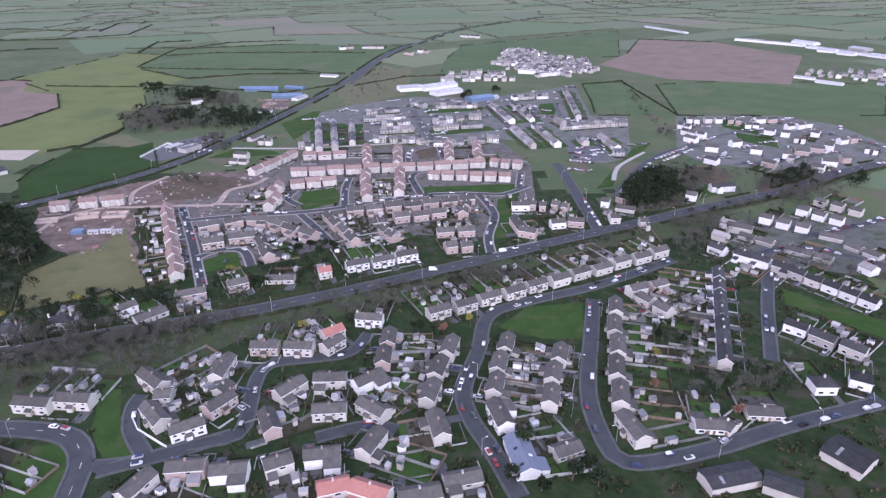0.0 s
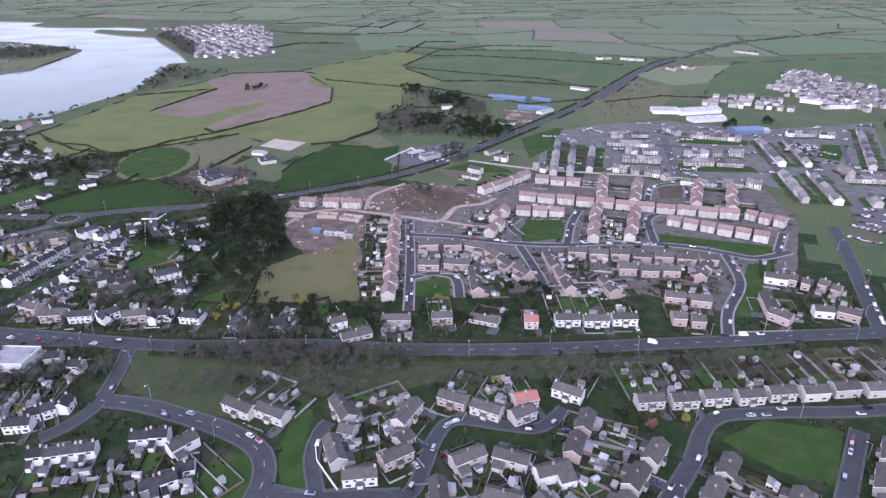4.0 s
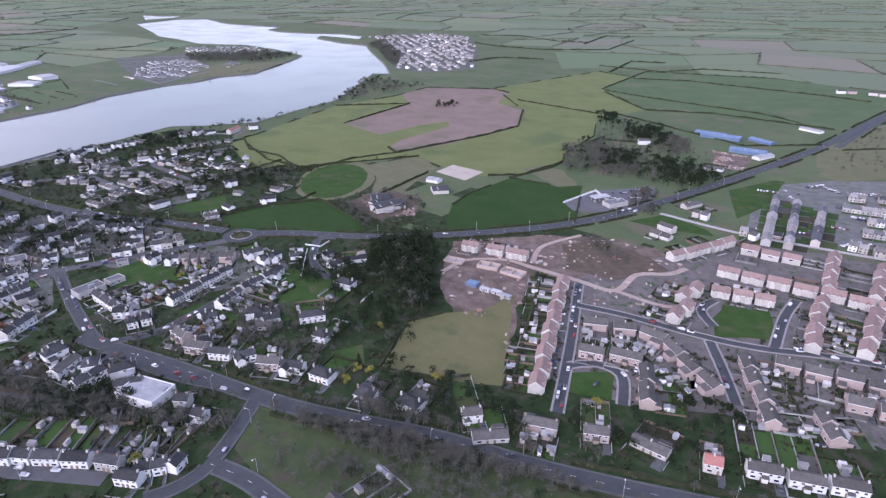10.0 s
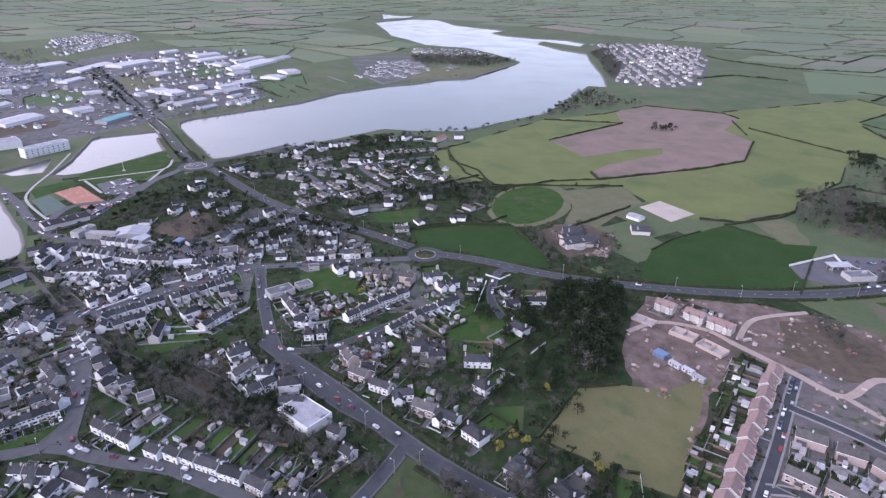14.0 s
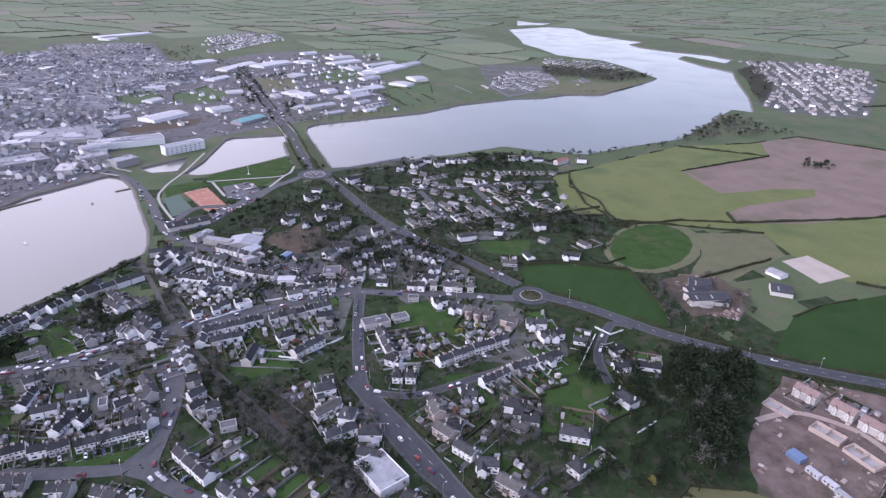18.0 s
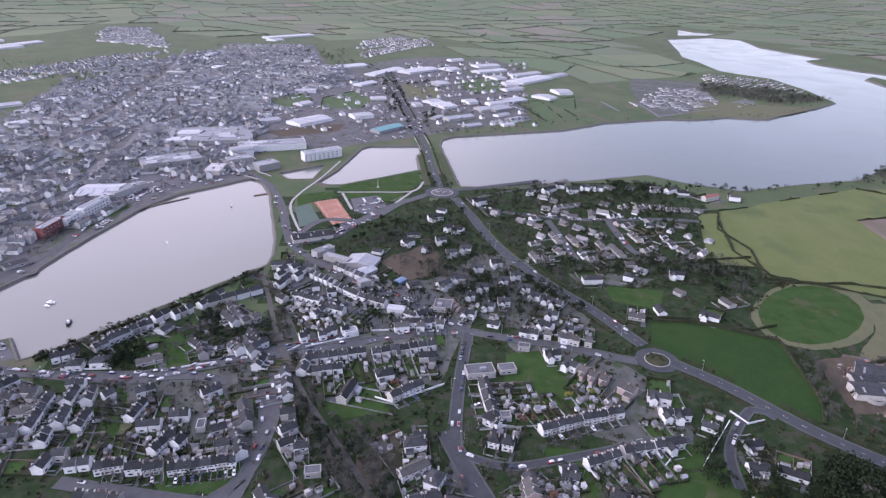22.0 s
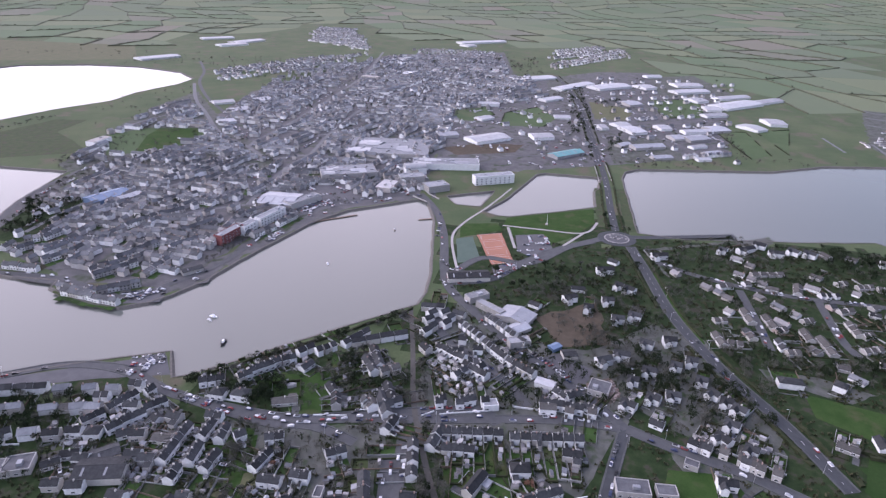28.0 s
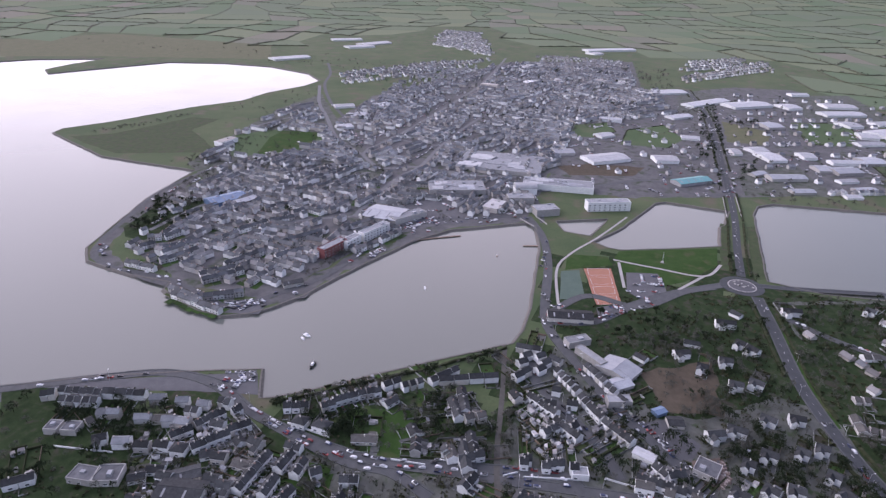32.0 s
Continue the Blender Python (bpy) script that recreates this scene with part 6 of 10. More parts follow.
row("semi", -53.5, 180.8, -40, 182.9, 1)
row("red", -61.2, 264.3, -52.4, 271.1, 1)
row("semi", -57.6, 251.7, -50.3, 260.6, 1)
row("white", -46.5, 281.6, -32.6, 279.8, 1)
row("semi", -28.1, 270.8, -28.1, 237.6, 2)
row("semi", 4.1, 262.1, -8.8, 211.1, 3)
row("semi", -4.9, 205.6, -1.2, 190.4, 1)
row("semi", 31.6, 264.9, 19.9, 215.8, 3)
row("semi", 20.1, 212, 24.2, 196.7, 1)
row("blue", 25.5, 191.8, 29, 172, 1)
row("bung", 40.9, 183.7, 51.4, 188.2, 1)
row("semi", 56.3, 255.5, 42.7, 208.1, 3)
row("semi", 93.3, 300.1, 72.8, 207.9, 5)
row("semi", 72.3, 204.3, 76.6, 188.2, 1)
row("slate", 163, 334, 128.4, 238.4, 7)
row("slate", 173.9, 274.3, 181.3, 267.1, 1)
row("slate", 181.6, 264.5, 188.9, 255.8, 1)
row("slate", 191.3, 255.2, 198.4, 246.5, 1)
row("hip", 160.5, 224.1, 169.8, 224, 1)
row("hip", 180.3, 229.3, 187.6, 225.1, 1)
row("bung", 124.3, 207.9, 139, 206.7, 1)
row("bung", 100.4, 200, 112, 198.9, 1)
row("bung", 114.2, 197.5, 118.1, 192.5, 1)
row("bung", -1, 169.6, 12.8, 172.9, 1)
row("bung", -16.8, 162.6, -2, 165.7, 1)
row("red", -45.5, 164.1, -34.6, 167.2, 1)
row("red", -33.5, 166.4, -19.9, 161.1, 1)
row("semi", -10.8, 285.3, 142.9, 365.2, 11)
row("semi", 101.7, 308.4, 127.4, 319.8, 2)
row("semi", 107, 305.1, 120.5, 284.5, 2)
row("semi", 225.4, 419.2, 252.4, 395.6, 3)
row("semi", 260.8, 434.6, 283.2, 408.5, 3)
row("semi", 283.7, 453.8, 306.9, 424.6, 3)
row("dim", 254.9, 389.6, 265.6, 381.7, 1)
row("white", 197.4, 402.5, 210.1, 394.2, 1)
row("dim", 200.4, 391.4, 241.2, 348.7, 5)
row("slate", 183.1, 357.8, 206.4, 333.6, 3)
row("slate", 205.7, 333.4, 233.2, 292.3, 5)
row("dim", 263.1, 374.3, 274.1, 352.4, 2)
row("pink", -159.2, 328.8, -214, 447.6, 10)
row("pink", -301.8, 447.9, -289.3, 451.7, 1)
row("pink", -283.2, 455, -270.9, 458.7, 1)
row("pink", -267.8, 459, -252.2, 463.1, 1)
row("brown", -173.3, 404.5, -161.3, 411, 1)
row("brown", -156.9, 411.4, -145.9, 417.3, 1)
row("brown", -141.9, 417.5, -127.6, 417.5, 1)
row("brown", -125.7, 415.7, -86.7, 388.1, 3)
row("brown", -160.5, 376.8, -147.7, 381.2, 1)
row("brown", -145.5, 385, -129.1, 389.5, 1)
row("brown", -125.3, 385.7, -109, 353.9, 2)
row("pink", -138.1, 497.7, -132.6, 442, 4)
row("pink", -129.9, 497, -91.5, 507.7, 3)
row("pink", -137, 531.2, 37.8, 554.1, 11)
row("pink", -136, 580.1, -94, 586.4, 3)
row("pink", -171.5, 530.4, -145.5, 592.1, 5)
row("pink", -78.1, 611.4, -69.5, 548.1, 5)
row("pink", -47, 613.4, -42.4, 550.8, 4)
row("pink", 4.9, 628.9, 5.4, 562.7, 5)
row("pink", 32.6, 620.1, 33.5, 561, 4)
row("pink", -69.2, 529.9, -60.3, 460.8, 5)
row("pink", -40, 535.6, -35.9, 474, 4)
row("pink", -15.2, 522, 57.8, 513.4, 6)
row("pink", 41.3, 558.3, 71.4, 547.3, 3)
row("brown", -74.2, 434.4, 23.9, 458.5, 7)
row("brown", -87.6, 429.9, -57.5, 377.1, 4)
row("brown", -44.7, 403.3, -31.7, 384.3, 2)
row("brown", -38, 420.1, 1.7, 432.3, 3)
row("brown", 17.1, 450, 14, 422.9, 2)
row("brown", -6.9, 393.9, 21.4, 398.4, 2)
row("brown", -0.8, 368.6, 18.5, 373.4, 2)
row("brown", 49.8, 417, 53.7, 395.4, 1)
row("white", 51, 444.4, 63.9, 444.4, 1)
row("white", -175.2, 289.7, -169.1, 296.7, 1)
row("bung", -163, 281.9, -151.6, 293.8, 1)
row("white", -150.3, 305.1, -135.4, 311.3, 1)
row("white", -125.1, 317.5, -115.2, 322.9, 1)
row("bung", -106.4, 329.2, -89.2, 329.5, 1)
row("red", -75.8, 334.1, -68.9, 336.7, 1)
row("white", -61.5, 341.9, -17.3, 361.3, 3)
row("hip", -227, 269.1, -217.7, 272.8, 1)
row("hip", -206.2, 279.1, -194.5, 281, 1)
row("hip", -286.9, 290.9, -278.6, 293.6, 1)
row("hip", -329.3, 344.5, -316.7, 347.4, 1)
row("slate", -322.5, 126.3, -298.8, 142.7, 3)
row("slate", -298.8, 142.7, -278.7, 158.8, 2)
row("slate", -272.4, 158.3, -252, 170.2, 2)
row("slate", -321.3, 92.9, -309.3, 101.8, 1)
row("slate", -302.5, 100.2, -282.4, 124.6, 3)
row("slate", -325.8, 191.5, -318.1, 202.6, 1)
row("slate", -547.3, 33.7, -569.6, 70.8, 4)
row("slate", -476.6, 71.9, -488.2, 88.2, 2)
row("slate", -358.1, -147.4, -369.9, -136.6, 2)
row("slate", -504.6, 73.4, -487.1, 82.8, 2)
row("white", -482, 65.9, -474.3, 71.6, 1)
row("white", -515.4, 64.7, -526.8, 76.1, 2)
row("villa", -764.8, 266.9, -769.1, 282.7, 1)
row("villa", -504.1, 282, -496.6, 288.3, 1)
row("villa", -496.6, 296.3, -492.9, 303.3, 1)
row("slate", -204.7, 179.6, -190.2, 186.8, 2)
row("slate", -234.5, 155.1, -212.6, 169.5, 4)
row("slate", -291.6, 206.5, -285.2, 210.8, 1)
row("slate", -275, 206.9, -268.2, 209.2, 1)
row("slate", -354, 105.9, -329, 121.3, 3)
row("slate", -343.9, 50.5, -340.6, 62.2, 2)
row("slate", -336.3, 70.8, -325.6, 87.9, 3)
row("slate", -493, 69.6, -469.2, 82.5, 1)
far_row("semi", -96, 767.9, -83.3, 771.9, 2)
far_row("semi", -74.5, 780.6, -56.8, 786.2, 2)
far_row("semi", -95.5, 734.6, -45.3, 745.3, 7)
far_row("semi", -71.9, 708.7, -60.3, 712.5, 2)
far_row("semi", -54.5, 714.3, -40, 719, 2)
far_row("semi", -70.9, 678.3, -34.3, 685.5, 5)
far_row("semi", -13.5, 720.1, 9.4, 727.5, 3)
far_row("semi", 13.9, 733.8, 23.7, 734.5, 1)
far_row("semi", 29.5, 741.2, 43.8, 740.9, 2)
far_row("semi", -11.9, 688.2, 15.6, 697.1, 4)
far_row("semi", 18.3, 698, 42.9, 701.5, 3)
far_row("semi", -42.7, 830.6, -24.4, 805.4, 3)
far_row("semi", -11.3, 803.6, 42.2, 806, 8)
far_row("white", -74.2, 640.4, -60.4, 640.7, 2)
far_row("white", -57.5, 639.6, -49.6, 642.2, 1)
far_row("white", -44, 639.9, -30.4, 638.4, 2)
far_row("semi", -27.1, 629.7, -17.2, 638.7, 2)
far_row("semi", -11.3, 625.4, 4, 626.6, 2)
far_row("semi", 4, 624.8, 19, 629.7, 2)
far_row("white", 24, 631.3, 41.4, 637, 2)
far_row("white", 44, 641.5, 57.2, 640.3, 2)
far_row("semi", -148.2, 728.7, -124.3, 604.1, 7)
far_row("semi", -129.5, 723.8, -109.3, 609, 8)
far_row("semi", -107.7, 720.2, -94.5, 627.7, 5)
far_row("white", -135.5, 620.6, -147.8, 616.6, 2)
far_row("semi", 60.8, 812, 78.5, 717.3, 6)
far_row("semi", 76.6, 689, 89.5, 611.4, 6)
far_row("semi", 88.6, 820.8, 103, 725.2, 6)
far_row("semi", 100.8, 703, 114.6, 616.4, 6)
far_row("semi", 90.8, 850.9, 122.7, 861, 4)
far_row("semi", 125.6, 858.9, 141.1, 860.8, 2)
far_row("semi", 173.4, 915, 159, 736.6, 13)
far_row("semi", 129.4, 727.1, 136.9, 708.5, 2)
far_row("semi", 129.3, 690, 208, 707.7, 12)
far_row("semi", 141.2, 644.7, 143.8, 621.1, 2)
far_row("semi", 165, 652.5, 170.9, 600.1, 4)
far_row("white", 162.1, 587.4, 173.9, 587.2, 1)
row("white", 279.3, 718.4, 294.3, 715.2, 2)
row("white", 298.6, 717.9, 321.1, 717.3, 2)
row("white", 325.1, 714.3, 339.9, 708.3, 2)
row("white", 334.8, 692.1, 351, 686.3, 2)
row("white", 355.1, 713.5, 383.3, 718.4, 2)
row("white", 261.2, 694, 273.1, 683.1, 2)
row("white", 257.3, 668.2, 274.4, 646, 3)
row("white", 255.5, 639.4, 263.5, 627.8, 1)
row("white", 257.7, 602.1, 268.2, 597.7, 1)
row("white", 288.6, 616.2, 298.9, 620.3, 1)
row("white", 298.1, 593, 307.1, 588.7, 1)
row("white", 345.8, 666, 353.1, 658.4, 1)
row("white", 357.9, 655.8, 365.5, 650.8, 1)
row("white", 376.1, 680.4, 411.3, 695.4, 3)
row("white", 359.1, 632.3, 369.9, 625.3, 2)
row("white", 389.8, 655, 396, 650, 1)
row("white", 407, 666.9, 414.9, 659.2, 1)
row("white", 399.7, 622.3, 421.9, 630.7, 2)
row("white", 376.2, 605.6, 382.6, 599.2, 1)
row("white", 358.1, 595.7, 368.3, 591.4, 1)
row("white", 340, 584, 351.2, 579.8, 1)
row("white", 326.1, 574.6, 333.1, 570.6, 1)
row("white", 308.8, 567.4, 321.4, 565.3, 2)
row("white", 291.6, 553.1, 299.1, 544.2, 1)
row("white", 329, 538.4, 335.2, 531.5, 1)
row("white", 345.6, 552, 355.7, 548.2, 1)
row("semi", 367, 560.6, 374.7, 560.4, 1)
row("white", 407.2, 592.5, 418.4, 584.2, 2)
row("villa", 242.9, 563.3, 250.8, 554, 1)
row("bung", -238.1, 785, -216.7, 786.9, 1)
row("white", -336.2, 836.9, -324.8, 845.6, 1)
row("white", -193.1, 635.1, -177.3, 633.9, 2)
row("bung", -205.2, 647.2, -198.2, 664.9, 1)
row("white", -148.6, 620.2, -131.5, 616.6, 2)
row("bung", -130, 629.6, -118.9, 629.9, 1)
row("bung", -202.9, 570.5, -184.8, 568.2, 2)
row("semi", -202.8, 587.4, -189, 584.2, 1)
far_row("slate", -592.8, -219.9, -626.7, -200.2, 5)
far_row("slate", -571.2, -198.6, -592.3, -171.2, 4)
far_row("slate", -592.7, -310, -593.4, -274.3, 4)
far_row("slate", -601.5, -230.3, -629.1, -211.5, 4)
far_row("slate", -571.1, -234.6, -566, -197.2, 5)
far_row("white", -642.6, -335.4, -657, -320.2, 3)
far_row("slate", -651.3, -322, -670, -317.5, 2)
far_row("slate", -701.1, -311.4, -697.2, -267.9, 6)
far_row("slate", -698.3, -265.1, -733.6, -255.1, 5)
far_row("slate", -734.8, -252.3, -759.3, -235.7, 4)
far_row("slate", -670.9, -285.9, -675.9, -240.9, 6)
far_row("slate", -627.3, -223, -669.6, -209.2, 6)
far_row("slate", -623.1, -306, -654.5, -285.9, 5)
far_row("slate", -622.6, -326.3, -636.5, -318.7, 2)
far_row("slate", -607.2, -284.1, -637.2, -270.9, 4)
far_row("slate", -826.1, -192.8, -876, -187.6, 5)
far_row("slate", -937.2, -188.5, -1007.8, -181, 5)
far_row("slate", -896.5, -231.2, -908.3, -203.9, 4)
far_row("slate", -926.1, -162.5, -941, -127.8, 5)
far_row("slate", -789.7, -263.7, -784.5, -214.4, 5)
far_row("slate", -784.4, -141.3, -782.7, -112.4, 4)
far_row("slate", -563.4, -224.5, -557.9, -167.6, 7)
far_row("white", -604.9, -179.5, -631.2, -178.5, 4)
far_row("white", -709.6, -129.2, -738.8, -118.3, 4)
far_row("white", -744.2, -117.7, -777.9, -110.2, 5)
far_row("slate", -766.6, -282.7, -796.2, -264.1, 5)
far_row("slate", -694.7, -206.5, -737.7, -185.9, 6)
far_row("slate", -661.9, -190.5, -690.4, -176.8, 4)
row("villa", 216.1, 483.1, 236.3, 485.6, 1)
row("white", 120.4, 451.6, 126.2, 449, 1)
row("white", 135.9, 461.5, 141.1, 456.3, 1)
row("bung", 129.5, 443.7, 142.7, 437.6, 1)
row("white", 120.4, 416.5, 127.2, 416.4, 1)
row("white", 138.5, 416.2, 144.5, 416.1, 1)
row("white", 190.3, 465.8, 197.6, 461.7, 1)
row("brown", 63.4, 446.4, 78, 443.7, 2)
row("brown", 80.5, 446.1, 94.4, 439.8, 2)
row("brown", 51.5, 396.6, 62.4, 391.5, 1)
row("white", 74.7, 408.6, 85, 410.6, 1)
row("white", 87.4, 412.7, 98.9, 410.3, 1)
row("white", -502.9, 174.6, -504.3, 185.1, 1)
row("white", -502.6, 187.7, -501.1, 211.3, 3)
row("villa", -718.6, 213.9, -722.3, 229.0, 1)
row("villa", -693.0, 228.9, -689.3, 237.3, 1)
row("villa", -688.5, 237.7, -683.0, 245.8, 1)
row("villa", -660.0, 217.1, -661.0, 227.0, 1)
row("villa", -631.1, 224.4, -631.4, 233.7, 1)
row("villa", -641.0, 237.7, -638.4, 248.0, 1)
row("villa", -644.6, 202.3, -644.0, 210.0, 1)
row("villa", -600.7, 243.7, -597.6, 253.8, 1)
row("villa", -607.3, 261.2, -608.2, 271.3, 1)
row("villa", -566.0, 211.6, -571.4, 221.1, 1)
row("villa", -579.6, 223.7, -578.5, 235.0, 1)
row("villa", -549.8, 231.9, -548.5, 239.3, 1)
row("villa", -563.9, 242.8, -562.0, 252.3, 1)
row("villa", -574.9, 262.6, -573.1, 271.0, 1)
row("villa", -583.4, 273.9, -582.5, 283.1, 1)
row("villa", -561.0, 277.9, -558.5, 286.4, 1)
row("villa", -548.2, 284.9, -542.6, 290.9, 1)
row("villa", -540.4, 290.5, -538.2, 298.0, 1)
row("villa", -535.0, 297.5, -529.5, 304.7, 1)
row("villa", -517.8, 289.2, -513.5, 297.0, 1)
row("villa", -533.5, 243.4, -529.7, 251.5, 1)
row("villa", -538.0, 255.7, -537.3, 265.1, 1)
row("villa", -523.2, 226.5, -518.7, 235.3, 1)
row("villa", -654.1, 185.0, -660.1, 195.8, 1)
row("low", -746.2, 226.1, -741.2, 234.3, 1)
row("low", -508.6, 243.4, -505.3, 251.1, 1)
row("low", -677.6, 191.5, -678.0, 202.8, 1)
row("low", -642.0, 158.1, -637.9, 166.4, 1)
big("grey", "flat", 9, 5, -630.7, 108.8, -643.9, 123.5)
big("grey", "flat", 27, 5, -612.6, 136.1, -618.4, 140.1)
big("grey", "shed", 27, 5, -602.7, 157.8, -621.9, 165.1)
big("grey", "shed", 12, 4, -586.8, 148.4, -601.2, 162.2)
big("grey", "flat", 8, 5, -570.7, 148.8, -577.8, 163.8)
big("blue", "shed", 6, 4, -574.2, 180.5, -580.6, 186.3)
big("slate", "shed", 9, 4, -566.5, 188.6, -570.0, 198.2)
big("grey", "flat", 14, 4, -529.9, 204.4, -526.7, 217.8)
big("white", "shed", 7, 4, -529.6, 169.7, -526.3, 182.3)
row("slate", -525.0, 183.2, -518.0, 192.2, 2)
row("slate", -615.7, 117.3, -592.9, 140.2, 6)
row("slate", -586.5, 143.6, -576.0, 158.7, 4)
row("slate", -518.0, 190.9, -525.4, 200.7, 2)
row("slate", -572.2, 81.3, -603.8, 99.7, 4)
row("slate", -590.9, 79.2, -608.3, 93.3, 3)
row("slate", -612.5, 71.5, -614.3, 90.5, 3)
row("slate", -608.7, 99.0, -605.5, 108.7, 1)
row("slate", -558.0, 97.3, -546.0, 119.4, 5)
row("slate", -540.9, 119.7, -528.7, 138.0, 4)
row("slate", -569.0, 101.2, -570.6, 113.4, 2)
row("slate", -594.9, 107.4, -574.7, 128.3, 5)
row("slate", -572.3, 129.5, -552.9, 148.5, 5)
row("slate", -551.9, 149.4, -538.9, 168.9, 5)
row("slate", -555.8, 85.8, -549.6, 92.1, 1)
row("slate", -523.9, 115.0, -533.9, 121.9, 2)
row("slate", -535.8, 130.3, -547.0, 136.3, 2)
row("slate", -556.4, 110.3, -559.4, 125.8, 2)
row("slate", -490.7, 112.1, -499.5, 139.0, 8)
big("white", "flatwhite", 7, 4, -495.6, 140.3, -498.9, 149.4)
row("slate", -510.7, 175.2, -509.1, 201.9, 6)
row("slate", -512.2, 203.4, -509.0, 210.0, 2)
row("slate", -429.7, -192.3, -438.9, -164.4, 6)
row("slate", -422.7, -184.0, -431.9, -159.3, 5)
row("slate", -440.2, -164.4, -450.1, -137.7, 7)
row("slate", -420.8, -199.2, -426.1, -191.9, 2)
big("grey", "flat", 9, 4, -397.5, -167.3, -400.4, -159.2)
big("grey", "flat", 9, 4, -401.1, -157.3, -404.6, -148.0)
row("bung", -414.1, -151.3, -418.7, -149.6, 1)
row("villa", -404.1, -132.3, -409.2, -127.0, 1)
row("bung", -434.8, -115.7, -439.7, -105.6, 1)
row("slate", -449.1, -103.0, -451.0, -93.0, 2)
row("slate", -465.4, -89.7, -466.6, -79.5, 2)
row("slate", -426.0, -93.2, -436.3, -86.6, 3)
row("slate", -439.6, -86.8, -457.9, -79.3, 4)
row("slate", -459.3, -73.9, -467.6, -70.1, 2)
row("slate", -423.2, -74.5, -442.7, -63.1, 5)
row("slate", -444.4, -64.5, -455.4, -56.8, 3)
row("low", -421.1, -66.2, -426.3, -60.4, 1)
row("low", -441.8, -56.2, -438.6, -50.1, 1)
big("slate", "shed", 16, 5, -382.8, -64.9, -390.2, -39.9)
big("slate", "shed", 10, 4, -396.6, -63.8, -407.6, -52.8)
big("grey", "flat", 11, 4, -375.3, -119.9, -378.7, -105.6)
big("grey", "flat", 13, 4, -378.9, -105.1, -385.4, -92.1)
row("low", -400.1, -85.7, -404.4, -76.5, 1)
row("low", -390.1, -89.9, -396.4, -82.6, 1)
row("slate", -406.9, -28.5, -438.5, -30.0, 6)
row("slate", -395.1, -16.0, -405.9, -16.7, 2)
row("slate", -429.0, -17.2, -444.0, -17.9, 3)
row("slate", -409.4, -13.1, -424.1, -14.7, 3)
row("slate", -448.6, -24.5, -449.6, -14.4, 2)
row("slate", -429.2, -6.0, -442.5, -7.7, 2)
row("slate", -406.8, -2.2, -421.3, -1.7, 3)
row("slate", -477.3, -47.4, -485.4, -32.7, 3)
row("hip", -469.9, -33.9, -470.4, -24.3, 1)
row("hip", -472.5, -20.2, -473.0, -9.3, 1)
row("slate", -488.4, -24.7, -494.4, -19.2, 2)
row("slate", -496.5, -20.4, -512.6, -6.7, 5)
row("slate", -513.3, -4.8, -519.4, 2.1, 2)
row("slate", -524.2, 1.5, -535.9, 9.2, 2)
row("slate", -528.6, 13.4, -541.6, 24.3, 3)
row("low", -508.4, 11.3, -518.0, 15.3, 1)
row("bung", -471.1, 7.8, -477.1, 22.5, 1)
row("low", -497.0, 35.9, -489.9, 42.9, 1)
row("slate", -486.0, 45.0, -474.2, 49.6, 2)
row("slate", -486.4, 64.7, -477.1, 69.3, 2)
row("slate", -544.5, 51.8, -521.4, 64.1, 3)
row("slate", -531.0, 50.0, -514.4, 62.6, 2)
row("slate", -543.3, 28.9, -564.9, 40.9, 4)
row("villa", -799.8, 336.2, -795.5, 343.4, 1)
row("villa", -800.4, 354.8, -811.1, 371.4, 1)
row("villa", -824.0, 374.4, -818.2, 385.6, 1)
row("villa", -804.1, 384.4, -802.4, 398.1, 1)
row("villa", -817.3, 406.5, -807.9, 414.9, 1)
row("villa", -813.8, 420.4, -806.3, 429.7, 1)
row("dim", -817.9, 438.9, -808.0, 443.1, 1)
row("dim", -813.5, 459.7, -807.6, 467.3, 1)
row("white", -803.2, 486.3, -801.2, 497.5, 1)
row("white", -795.2, 502.3, -803.6, 516.5, 1)
row("low", -793.6, 515.2, -790.4, 528.5, 1)
row("red", -768.0, 535.5, -776.5, 555.7, 1)
row("white", -772.1, 569.4, -767.3, 579.4, 1)
row("hip", -572.2, 333.7, -572.2, 349.9, 1)
row("hip", -577.9, 371.4, -573.6, 378.4, 1)
row("villa", -578.8, 412.7, -574.9, 422.9, 1)
row("dim", -550.9, 405.2, -543.9, 409.4, 1)
row("villa", -510.7, 406.8, -501.8, 417.9, 1)
row("dim", -513.7, 351.9, -508.9, 363.0, 1)
row("low", -525.2, 379.0, -513.1, 378.8, 1)
row("dim", -533.8, 436.7, -523.1, 439.7, 1)
row("dim", -747.7, 354.7, -757.5, 386.4, 4)
row("bung", -713.8, 320.1, -726.6, 347.0, 4)
row("dim", -721.2, 359.4, -718.3, 369.6, 1)
row("dim", -762.0, 410.7, -754.0, 419.6, 2)
row("low", -711.9, 395.3, -724.6, 423.2, 4)
row("dim", -746.1, 427.2, -752.0, 439.3, 2)
row("dim", -743.9, 444.3, -750.1, 460.0, 3)
row("bung", -745.9, 461.8, -745.0, 478.1, 3)
row("dim", -737.9, 477.4, -735.4, 503.7, 5)
row("dim", -736.1, 509.5, -728.5, 514.7, 2)
row("bung", -693.1, 398.9, -700.9, 412.5, 2)
row("dim", -690.8, 411.6, -697.4, 425.4, 2)
row("dim", -706.8, 441.4, -716.3, 455.7, 2)
row("low", -693.6, 436.5, -692.1, 444.1, 2)
row("dim", -650.5, 304.8, -654.0, 316.4, 2)
